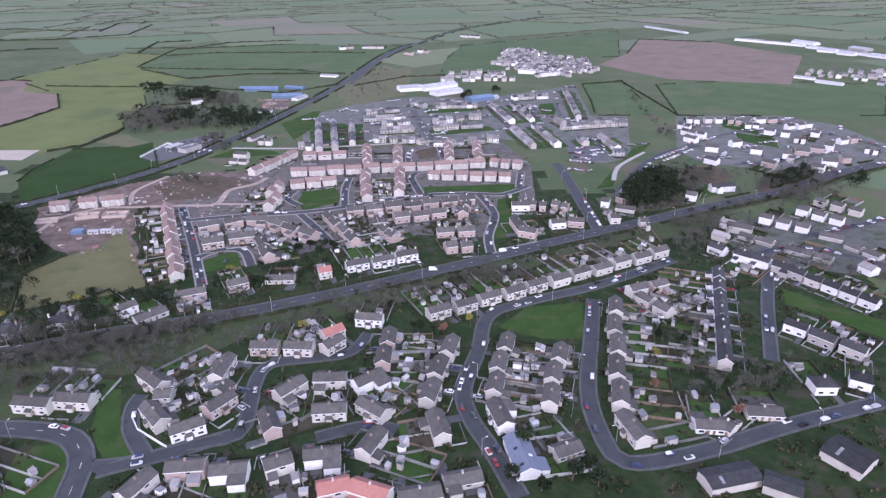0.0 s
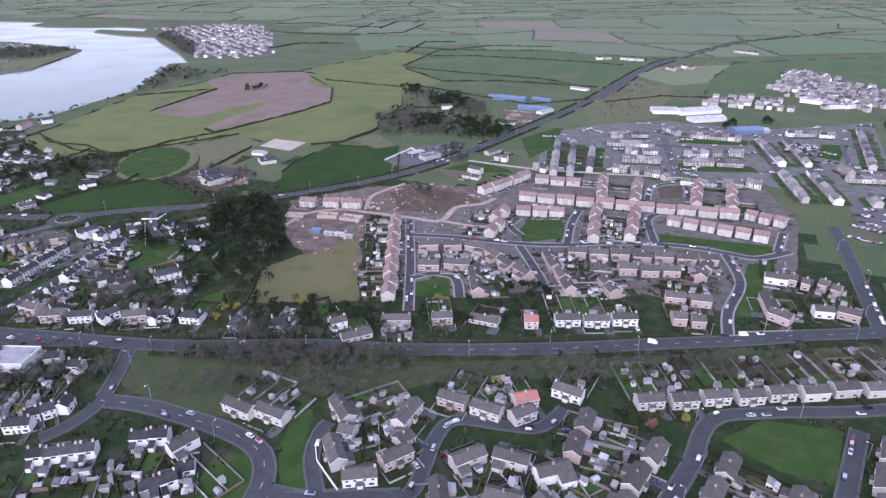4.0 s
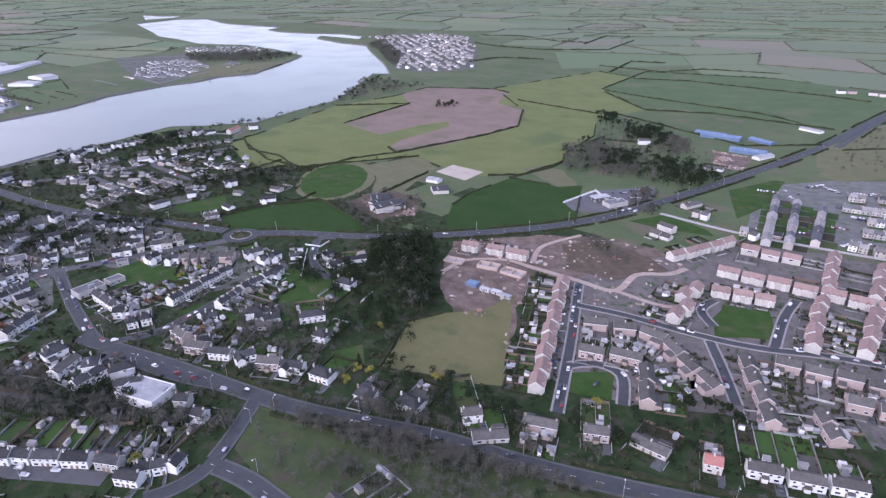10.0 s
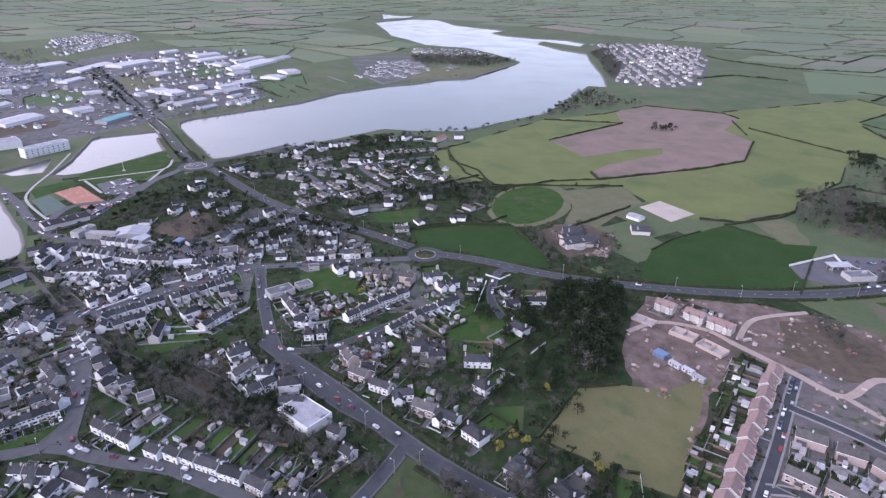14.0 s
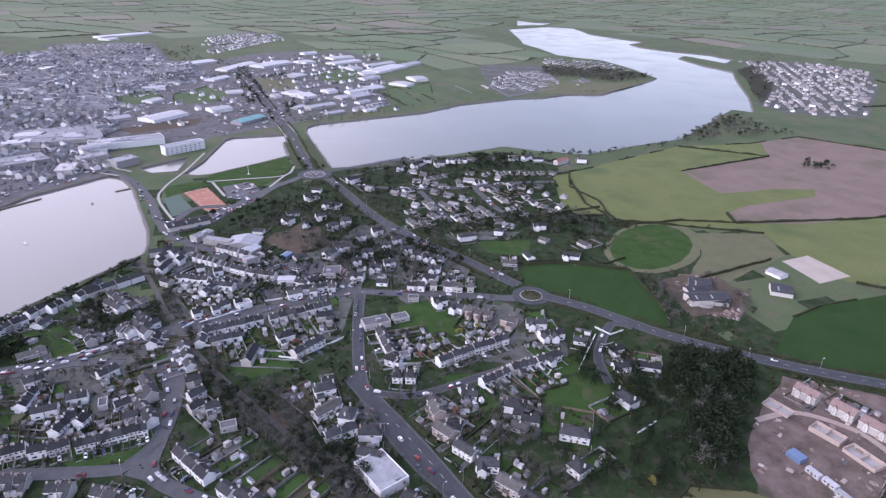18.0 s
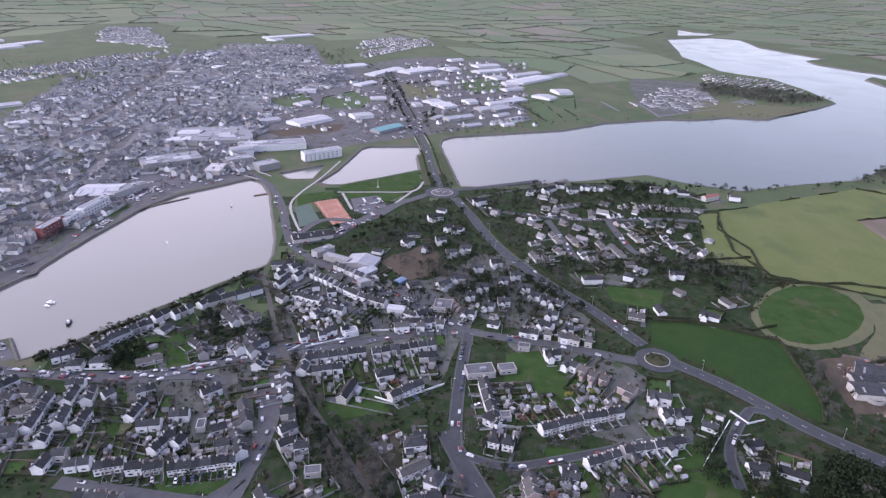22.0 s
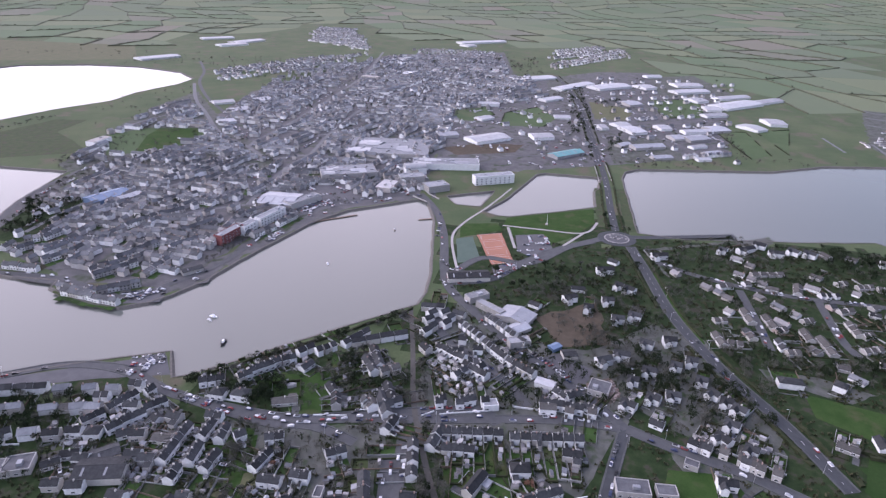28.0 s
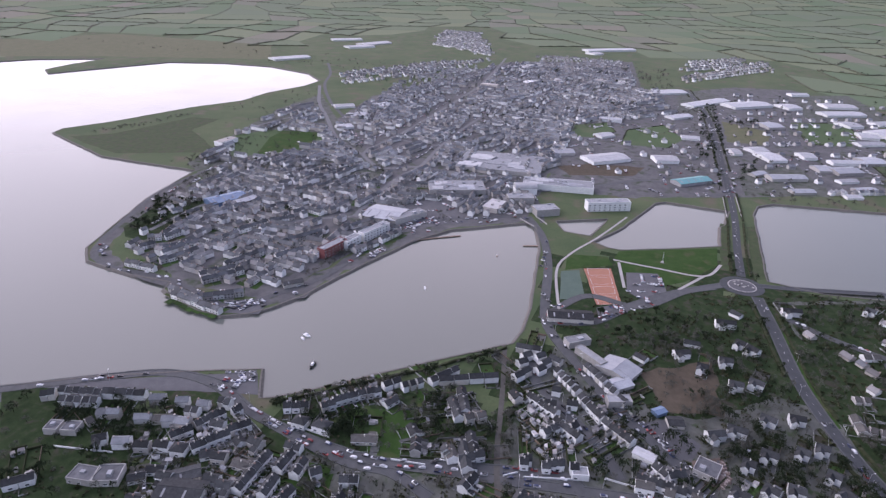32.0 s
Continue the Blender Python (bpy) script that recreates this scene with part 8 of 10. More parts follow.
def hedge(*pts, w=2.2, h=1.9, step=7.0, store=NEAR_HEDGE):
    """An uneven field hedge along a line."""
    for (xa, ya), (xb, yb) in zip(pts[:-1], pts[1:]):
        d = Vector((xb - xa, yb - ya))
        k = max(1, int(d.length / step))
        nrm = Vector((-d.y, d.x)).normalized()
        gap = False
        for i in range(k + 1):
            p = Vector((xa, ya)) + d * (i / k)
            if inside(p.x, p.y, ARENA):
                gap = True
                continue
            z = rise(p.x, p.y)
            a, b, t = w * rng.uniform(0.3, 0.75), w * rng.uniform(0.3, 0.75), h * rng.uniform(0.5, 1.5)
            o = len(store[0])
            store[0].extend([(p.x + nrm.x * a, p.y + nrm.y * a, z - 0.3), (p.x + nrm.x * a * 0.8, p.y + nrm.y * a * 0.8, z + t * 0.8), (p.x - nrm.x * b * 0.7, p.y - nrm.y * b * 0.7, z + t), (p.x - nrm.x * b, p.y - nrm.y * b, z - 0.3)])
            if i and not gap:
                store[1].extend([(o - 4, o, o + 1, o - 3), (o - 3, o + 1, o + 2, o - 2), (o - 2, o + 2, o + 3, o - 1)])
            gap = False


tree("evergreen", -199, 307)
tree("evergreen", -89, 374)
tree("evergreen", -80, 377)
tree("evergreen", -95, 367)
tree("evergreen", -81, 364)
tree("evergreen", -74, 372)
tree("conifer", -269, 329)
tree("conifer", -244, 286)
tree("evergreen", 46, 172)
tree("evergreen", 53, 176)
tree("evergreen", 34, 167)
tree("evergreen", 23, 172)
tree("evergreen", 55, 169)
tree("evergreen", 31, 190)
tree("evergreen", -14, 272)
tree("gorse", -236, 287)
tree("gorse", -332, 356)
tree("gorse", -265, 322)
tree("gorse", -243, 284)
tree("gorse", -240, 273)
tree("rust", -1, 272)
tree("gold", 13, 280)
tree("evergreen", -867, 225)
tree("evergreen", -675, 148)
tree("evergreen", -671, 139)
tree("evergreen", -696, 161)
tree("evergreen", -692, 122)
wood("evergreen", 120, (-349, 398), (-347, 418), (-330, 443), (-290, 399), (-261, 358), (-275, 349), (-305, 376), (-330, 380))
wood("evergreen", 40, (-353, 360), (-349, 398), (-284, 357), (-258, 305), (-275, 287))
wood("bare", 60, (-392, 750), (-379, 813), (-321, 821), (-239, 789), (-207, 733), (-240, 708), (-319, 699))
wood("bare", 60, (-244, 245), (-171, 273), (-182, 251), (-240, 233))
wood("bare", 40, (-247, 221), (-155, 251), (-47, 303), (59, 357), (59, 348), (-45, 297), (-151, 245), (-229, 213))
wood("bare", 50, (-220, 259), (-159, 273), (-151, 255), (-207, 240))
wood("bare", 16, (-29, 321), (79, 374), (104, 387), (100, 369), (-9, 307))
wood("bare", 40, (268, 558), (350, 575), (315, 509), (201, 438))
wood("bare", 30, (190, 560), (248, 559), (204, 469), (156, 445))
wood("bare", 60, (-396, 134), (-373, 169), (-295, 191), (-262, 212), (-243, 214), (-283, 187), (-336, 161))
wood("bare", 20, (-406, 151), (-362, 176), (-361, 158))
wood("bare", 30, (-454, 108), (-381, 143), (-344, 154), (-383, 131))
wood("bare", 50, (-630, 162), (-668, 209), (-698, 177), (-737, 216), (-666, 149))
wood("bare", 30, (-622, 210), (-595, 225), (-577, 187))
wood("bare", 40, (-597, 328), (-597, 407), (-577, 451), (-597, 467), (-619, 416))
wood("bare", 30, (-619, 473), (-587, 501), (-548, 483), (-522, 446))
wood("evergreen", 30, (-1258, 174), (-1276, 208), (-1669, 179), (-1631, 169))
wood("bare", 40, (-1662, 952), (-1624, 1142), (-1429, 1141), (-1343, 993), (-1500, 877))
wood("bare", 60, (-1673, -1045), (-1910, -799), (-1954, -632), (-1726, -695), (-1666, -907))
wood("bare", 20, (-644, -354), (-722, -383), (-769, -376), (-686, -340))
wood("bare", 20, (-419, -133), (-456, -133), (-433, -102), (-401, -101))
wood("bare", 20, (-529, 26), (-545, 45), (-546, 62), (-517, 56))
wood("bare", 20, (110, 246), (158, 246), (150, 220), (109, 221))
wood("bare", 20, (-333, 261), (-275, 287), (-263, 271), (-314, 258))
wood("evergreen", 20, (-348, 375), (-349, 413), (-329, 439), (-271, 360), (-318, 367))
wood("evergreen", 25, (-284, 364), (-291, 405), (-257, 368), (-233, 303), (-245, 297))
wood("evergreen", 20, (-722, 164), (-748, 211), (-686, 206), (-655, 168))
hedge((-452, 988), (-233, 912), (-161, 977))
hedge((-704, 522), (-630, 498), (-576, 503), (-541, 563), (-506, 620))
hedge((-560, 916), (-504, 820), (-509, 745), (-536, 613), (-561, 624))
hedge((-702, 677), (-728, 840), (-806, 752))
hedge((-807, 970), (-700, 1036), (-660, 1022))
hedge((-459, 600), (-405, 607), (-375, 637), (-366, 706))
hedge((-378, 620), (-365, 678), (-366, 706))
hedge((-554, 1162), (-582, 1411), (-348, 1489))
hedge((-536, 1138), (-416, 1037), (-324, 1079), (-166, 1078))
hedge((-511, 371), (-509, 399), (-474, 449), (-405, 435))
hedge((209, 964), (274, 985), (283, 754))
hedge((367, 1301), (457, 1539), (604, 1476))
hedge((-507, 368), (-503, 402), (-478, 442))
hedge((-737, 538), (-684, 510), (-631, 516), (-572, 497), (-552, 550))
hedge((-512, 362), (-490, 435), (-495, 459))
hedge((-564, 491), (-558, 565), (-537, 615))
hedge((-443, 493), (-460, 602))
hedge((-176, 334), (-227, 440))
wood("bare", 60, (-150, 243), (-45, 294), (58, 343), (58, 337), (-44, 290), (-147, 240))
wood("bare", 22, (-155, 263), (-104, 284), (-29, 317), (-28, 304), (-100, 270), (-148, 248))
wood("bare", 40, (-249, 245), (-189, 271), (-167, 270), (-204, 249), (-242, 239))
wood("evergreen", 30, (-384, 314), (-330, 338), (-315, 360), (-384, 378))
wood("bare", 40, (-369, 279), (-327, 305), (-301, 288), (-313, 269))
wood("bare", 25, (-359, 121), (-409, 157), (-376, 168), (-333, 154))
wood("evergreen", 14, (-348, 177), (-321, 196), (-327, 164))
wood("bare", 30, (-759, 303), (-839, 491), (-745, 517), (-619, 468), (-577, 342))
wood("evergreen", 20, (-759, 303), (-839, 491), (-745, 517), (-619, 468), (-577, 342))
wood("bare", 40, (-412, -228), (-471, -44), (-414, -10), (-354, -144))
wood("evergreen", 20, (-412, -228), (-471, -44), (-414, -10), (-354, -144))
wood("bare", 30, (-471, -44), (-553, 76), (-466, 104), (-430, -6))
wood("bare", 30, (-240, 291), (-172, 302), (-121, 322), (-110, 305), (-162, 279), (-230, 274))
wood("evergreen", 24, (-248, 303), (-178, 315), (-102, 351), (-85, 336), (-167, 290), (-237, 285))
wood("evergreen", 24, (-192, 273), (-58, 346), (-63, 368), (-204, 298))
wood("bare", 20, (142, 340), (131, 246), (99, 221), (126, 312))
wood("bare", 50, (158, 411), (396, 539), (376, 508), (153, 373))
wood("bare", 60, (-724, 151), (-668, 249), (-597, 250), (-597, 183))
wood("bare", 60, (-1860, -770), (-2365, -28), (-1562, 50), (-1153, -305))
wood("bare", 40, (-1218, -749), (-1427, -642), (-1131, -426), (-963, -505))
wood("evergreen", 16, (-704, 895), (-651, 875), (-652, 841), (-674, 835))
wood("evergreen", 40, (-721, 203), (-750, 265), (-548, 288), (-513, 210))
wood("bare", 50, (-721, 203), (-750, 265), (-548, 288), (-513, 210))
wood("evergreen", 30, (-592, 131), (-553, 209), (-513, 210), (-495, 150))
wood("bare", 20, (-451, -8), (-449, 5), (-391, 22), (-393, 11))
wood("evergreen", 16, (-560, 34), (-536, 70), (-487, 73), (-494, 36))
wood("bare", 110, (-402, 760), (-393, 841), (-344, 840), (-304, 870), (-233, 829), (-205, 773), (-220, 688), (-281, 702), (-339, 684))
wood("evergreen", 14, (-434, 919), (-411, 946), (-354, 934), (-304, 889), (-304, 870), (-371, 879))
wood("evergreen", 75, (136, 477), (168, 519), (196, 514), (186, 469), (155, 442), (135, 447))
wood("bare", 80, (134, 470), (175, 543), (248, 559), (249, 525), (181, 456), (138, 443))
wood("bare", 60, (247, 475), (288, 533), (352, 540), (346, 520), (275, 468), (241, 453))
wood("evergreen", 60, (272, 509), (322, 540), (316, 501), (278, 474))
wood("evergreen", 10, (339, 501), (362, 523), (355, 501), (335, 482))
wood("evergreen", 12, (21, 882), (38, 904), (38, 864), (24, 854))
wood("evergreen", 8, (64, 912), (80, 928), (79, 900))
wood("bare", 14, (228, 686), (249, 673), (243, 638), (228, 628))
hedge((-612, 978), (-458, 966))
hedge((-545, 1154), (-439, 1135), (-269, 1122), (-209, 1091))
hedge((-561, 1309), (-471, 1350), (-362, 1348), (-234, 1346), (-162, 1333))
hedge((-701, 1432), (-553, 1433), (-500, 1527), (-355, 1562))
hedge((-137, 966), (-63, 1043), (3, 1054), (93, 1082))
wood("evergreen", 26, (-663, -392), (-725, -405), (-762, -369), (-706, -332), (-652, -357))
wood("bare", 30, (-645, -373), (-825, -454), (-833, -434), (-683, -365), (-636, -356))
wood("bare", 24, (-851, -526), (-904, -514), (-943, -387), (-895, -390), (-851, -458))
wood("evergreen", 14, (-1596, 179), (-1576, 203), (-1287, 223), (-1263, 214))
wood("evergreen", 12, (-1254, 236), (-1253, 275), (-1166, 271), (-1153, 239))
wood("bare", 30, (-1365, 442), (-1186, 455), (-1167, 444), (-1262, 416))
wood("evergreen", 60, (-615, 306), (-614, 470), (-572, 485), (-529, 445), (-560, 435), (-588, 365), (-590, 310))
wood("bare", 90, (-615, 306), (-614, 470), (-572, 485), (-529, 445), (-560, 435), (-588, 365), (-590, 310))
wood("bare", 60, (-782, 267), (-825, 351), (-827, 509), (-750, 519), (-630, 471), (-607, 433), (-612, 349), (-615, 311))
wood("evergreen", 60, (-782, 267), (-825, 351), (-827, 509), (-750, 519), (-630, 471), (-607, 433), (-612, 349), (-615, 311))
wood("evergreen", 40, (-831, 438), (-832, 505), (-772, 493), (-773, 432))
wood("evergreen", 60, (-596, 227), (-580, 299), (-531, 330), (-507, 299), (-527, 246), (-550, 223))
wood("bare", 60, (-596, 227), (-580, 299), (-531, 330), (-507, 299), (-527, 246), (-550, 223))
wood("bare", 60, (-612, 199), (-653, 265), (-554, 314), (-515, 312), (-488, 236), (-559, 204))
wood("bare", 40, (-527, -27), (-553, 42), (-497, 70), (-482, 30), (-509, 0))
wood("evergreen", 30, (-425, -206), (-462, -124), (-424, -69), (-397, -127))
wood("evergreen", 30, (-482, -36), (-498, 6), (-477, 16), (-465, -17))
wood("bare", 40, (-480, -56), (-517, -21), (-559, 22), (-606, 63), (-601, 66), (-552, 24), (-510, -18), (-477, -50))
wood("evergreen", 16, (-480, -56), (-517, -21), (-559, 22), (-606, 63), (-601, 66), (-552, 24), (-510, -18), (-477, -50))
hedge((-480, -59), (-518, -22), (-561, 21), (-611, 64))
wood("bare", 40, (-594, 64), (-598, 76), (-445, 118), (-442, 111))
wood("bare", 30, (-427, -32), (-473, 93), (-440, 104), (-398, -11))
wood("bare", 60, (-419, 105), (-378, 320), (-303, 285), (-338, 112))
wood("bare", 50, (-467, -32), (-442, 102), (-338, 112), (-358, 8))
wood("bare", 50, (-542, -60), (-467, 361), (-303, 285), (-358, 8))
wood("bare", 50, (-425, 200), (-306, 317), (-233, 275), (-272, 212), (-331, 161))
wood("bare", 60, (-425, 200), (-306, 317), (-233, 275), (-272, 212), (-331, 161))
wood("bare", 50, (-845, 227), (-860, 335), (-821, 444), (-828, 628), (-839, 755), (-978, 1022), (-941, 994), (-800, 736), (-794, 607), (-796, 433), (-835, 328), (-823, 227))
wood("evergreen", 30, (-845, 227), (-860, 335), (-821, 444), (-828, 628), (-839, 755), (-978, 1022), (-941, 994), (-800, 736), (-794, 607), (-796, 433), (-835, 328), (-823, 227))
wood("bare", 40, (-1080, 189), (-1108, 319), (-1142, 438), (-1165, 765), (-1283, 1034), (-1338, 1078), (-1215, 793), (-1183, 451), (-1144, 327), (-1121, 194))
wood("evergreen", 14, (-771, 422), (-741, 520), (-655, 485), (-709, 424))
wood("bare", 40, (-1732, -2135), (-1733, -1371), (-1805, -889), (-1962, -828), (-1937, -975), (-1834, -1470))
wood("bare", 40, (-825, -454), (-943, -387), (-1046, -313), (-1011, -294), (-907, -362), (-808, -430))
wood("bare", 30, (-778, -110), (-730, -141), (-652, -147), (-645, -142), (-719, -128), (-770, -100))
wood("bare", 30, (-767, 219), (-785, 301), (-797, 402), (-780, 397), (-765, 297), (-753, 224))
hedge((-392, 750), (-386, 827), (-299, 856))
hedge((-608, 405), (-610, 444), (-614, 506))
wood("bare", 66, (-255, 245), (-151, 282), (-21, 333), (-20, 324), (-146, 271), (-245, 236))
wood("bare", 40, (-234, 198), (-205, 229), (-141, 263), (-132, 245), (-193, 213))
wood("bare", 40, (-449, 458), (-417, 458), (-392, 440), (-378, 480), (-396, 492), (-414, 517), (-382, 493), (-374, 447), (-394, 428))
wood("bare", 24, (-485, 463), (-448, 462), (-392, 440), (-388, 424), (-443, 445))
wood("bare", 30, (265, 917), (245, 661), (235, 650), (252, 884))
wood("bare", 40, (107, 397), (188, 438), (283, 483), (341, 520), (334, 508), (276, 470), (183, 424), (106, 385))
wood("bare", 30, (-1581, 82), (-1662, 168), (-1635, 174), (-1547, 86))
wood("evergreen", 20, (-1575, 224), (-1605, 276), (-1569, 280), (-1527, 224))
wood("bare", 40, (-135, 854), (-134, 1102), (-108, 1168), (-78, 1081), (-75, 899))

wood("bare", 330, (-1407, 1389), (-1443, 1490), (-1194, 1299), (-1013, 1099), (-1103, 1163), (-1218, 1258), grow=1.7)
wood("bare", 420, (-1589, 926), (-1506, 1069), (-1374, 1114), (-1330, 988), (-1464, 876), grow=1.7)
wood("bare", 160, (-869, 794), (-937, 901), (-975, 990), (-876, 982), (-816, 978), (-837, 866), (-812, 760), grow=1.3)
wood("evergreen", 20, (-869, 794), (-937, 901), (-975, 990), (-876, 982), (-816, 978), (-837, 866), (-812, 760))
wood("bare", 40, (-925, -750), (-1007, -731), (-1116, -710), (-1101, -697), (-989, -712), (-912, -735))
wood("evergreen", 18, (-452, 950), (-426, 960), (-397, 906), (-421, 897), grow=1.45)
wood("evergreen", 46, (-388, 904), (-333, 920), (-302, 850), (-350, 835), grow=1.45)
wood("evergreen", 33, (-348, 761), (-317, 784), (-289, 728), (-320, 710), grow=1.45)
wood("evergreen", 65, (-300, 778), (-252, 790), (-206, 744), (-201, 709), (-248, 697), grow=1.45)
wood("bare", 150, (-400, 761), (-373, 803), (-301, 777), (-249, 701), (-290, 694), (-349, 682), grow=1.6)
wood("evergreen", 20, (-400, 761), (-373, 803), (-301, 777), (-249, 701), (-290, 694), (-349, 682))
wood("bare", 60, (-322, 896), (-287, 884), (-270, 820), (-301, 809), grow=1.5)
wood("bare", 69, (-247, 243), (-226, 254), (-175, 268), (-132, 279), (-128, 273), (-170, 253), (-204, 243), (-235, 236), grow=1.25)
wood("bare", 26, (-234, 218), (-207, 238), (-128, 268), (-36, 310), (-34, 304), (-136, 250), (-195, 222), (-228, 209), grow=0.9)
wood("bare", 26, (-36, 312), (59, 361), (58, 346), (-34, 301), grow=1.0)
wood("bare", 69, (-557, 83), (-487, 101), (-402, 135), (-346, 163), (-299, 184), (-293, 179), (-328, 156), (-378, 132), (-456, 99), (-499, 82), grow=1.25)
wood("bare", 30, (-301, 182), (-246, 216), (-256, 221), (-271, 205), (-288, 200), grow=1.25)
wood("bare", 40, (-254, 245), (-232, 257), (-192, 278), (-187, 274), (-201, 253), (-229, 242), (-252, 234), grow=1.25)
wood("evergreen", 30, (-358, 353), (-353, 391), (-317, 386), (-275, 372), (-264, 343), (-254, 310), (-290, 326), (-320, 327))
wood("bare", 69, (-227, 271), (-196, 276), (-160, 282), (-110, 294), (-105, 286), (-151, 268), (-186, 259), (-213, 249), grow=1.3)
wood("bare", 16, (-100, 315), (-10, 342), (79, 374), (158, 411), (155, 401), (77, 360), (-9, 327), (-97, 302), grow=1.0)
wood("bare", 40, (164, 417), (196, 427), (210, 421), (183, 373), (152, 348), (146, 373), grow=1.2)
wood("bare", 60, (135, 445), (164, 470), (221, 542), (235, 526), (204, 469), (165, 433), (141, 422), grow=1.3)
wood("bare", 50, (260, 495), (337, 540), (294, 455), (254, 443), grow=1.3)
wood("bare", 46, (-255, 642), (-255, 667), (-235, 669), (-216, 624), (-223, 608), (-240, 615), grow=1.2)
wood("bare", 34, (-246, 532), (-231, 535), (-193, 511), (-192, 501), (-222, 510), (-239, 517), grow=0.9)
wood("bare", 110, (-492, 90), (-493, 101), (-434, 125), (-392, 146), (-351, 170), (-309, 194), (-303, 178), (-339, 156), (-379, 135), (-431, 110), grow=1.25)
wood("evergreen", 26, (-492, 90), (-493, 101), (-434, 125), (-392, 146), (-351, 170), (-309, 194), (-303, 178), (-339, 156), (-379, 135), (-431, 110))
wood("bare", 26, (-475, 502), (-407, 515), (-367, 463), (-399, 444), (-437, 459))
wood("bare", 70, (-2099, -23), (-2228, 49), (-1906, 97), (-1813, 25), grow=1.3)
wood("bare", 50, (-1689, -51), (-1692, 39), (-1615, 54), (-1589, -22), grow=1.2)
wood("evergreen", 24, (-741, -423), (-771, -392), (-701, -336), (-678, -364))
wood("bare", 50, (-873, -478), (-1312, -568), (-1294, -530), (-870, -436))
hedge((-1212, 1634), (-1119, 1598), (-961, 1607), (-824, 1715), (-877, 1988), w=3.5, h=2.6)
hedge((-1330, 1823), (-1218, 1889), (-1050, 1824), (-952, 1846), w=3.5, h=2.6)
hedge((-638, 1360), (-675, 1540), (-603, 1565), w=3.5, h=2.6)
hedge((-964, 1295), (-956, 1403), (-853, 1441), w=3.5, h=2.6)
hedge((-941, 1799), (-1008, 2067), (-928, 2095), w=3.5, h=2.6)
wood("evergreen", 26, (-394, 769), (-394, 844), (-419, 940), (-345, 962), (-256, 753), (-299, 712), (-349, 721), grow=1.2)
wood("bare", 60, (-394, 769), (-394, 844), (-419, 940), (-345, 962), (-256, 753), (-299, 712), (-349, 721), grow=1.3)
wood("bare", 60, (-1563, 920), (-1516, 964), (-1363, 1015), (-1318, 966), (-1412, 887), (-1464, 842), grow=1.5)
wood("bare", 50, (-703, 271), (-712, 281), (-664, 301), (-603, 320), (-560, 331), (-551, 321), (-615, 301), (-658, 285), grow=1.1)
wood("bare", 40, (-1691, 1703), (-1715, 1821), (-1270, 1355), (-1205, 1253), grow=1.3)
wood("bare", 60, (-1891, 229), (-1962, 582), (-1198, 434), (-1097, 233), grow=1.2)
wood("evergreen", 30, (-1891, 229), (-1962, 582), (-1198, 434), (-1097, 233), grow=0.9)
wood("bare", 30, (-1266, -39), (-1550, 179), (-1108, 199), (-1078, 52))
wood("bare", 30, (-1109, 253), (-1140, 407), (-1104, 400), (-1076, 251))
wood("evergreen", 30, (-1779, 172), (-1793, 197), (-1114, 223), (-1095, 210))
wood("bare", 22, (113, 244), (165, 250), (150, 215), (105, 210))
wood("bare", 26, (162, 411), (228, 432), (193, 344), (161, 344), (157, 373))
wood("bare", 24, (194, 391), (268, 339), (258, 324), (190, 372))
wood("bare", 20, (106, 288), (133, 287), (108, 213), (89, 213), grow=0.7)
wood("bare", 120, (-788, 256), (-870, 404), (-637, 357), (-674, 306), (-732, 272), grow=0.95)
wood("bare", 40, (-663, 104), (-725, 202), (-680, 238), (-625, 185), (-619, 130), grow=0.9)
for x, y in TREE_SPOTS:
    if not in_water(x, y) and road_gap(x, y, 12) > 2 and not next(BUILT.near(x, y, 6), None):
        wood_tree(rng.choice(("bare", "bare", "evergreen")), x, y, rng.uniform(0.5, 1.0))

# garden soil of the near quarters, in plain squares that stop short of the shore
sv, sf = [], []
for i in range(-96, 64):
    for j in range(-40, 80):
        x, y = i * 10.0, j * 10.0
        near = min(math.hypot(x + 5 - p, y + 5 - q) - e for p, q, e in ((0, 0, 0), (-20, 65, 0), (-45, 125, 0), (-110, 165, 0), (-215, 172, 0), (-430, 330, -190), (-610, 310, -100)))
        if near > 375 + 110 * noise.noise((x / 48, y / 48, 5)) + 40 * noise.noise((x / 14, y / 14, 6)) or any(in_water(x + a, y + b) for a in (-2, 5, 12) for b in (-2, 5, 12)):
            continue
        k = len(sv)
        sv += [(x, y, 0.012), (x + 10, y, 0.012), (x + 10, y + 10, 0.012), (x, y + 10, 0.012)]
        sf.append((k, k + 1, k + 2, k + 3))
tagged(new("garden_ground", make_mesh("garden_ground", sv, sf, MAT["garden"])), "dark soil and grass of the town gardens", "ground", kind="structure")

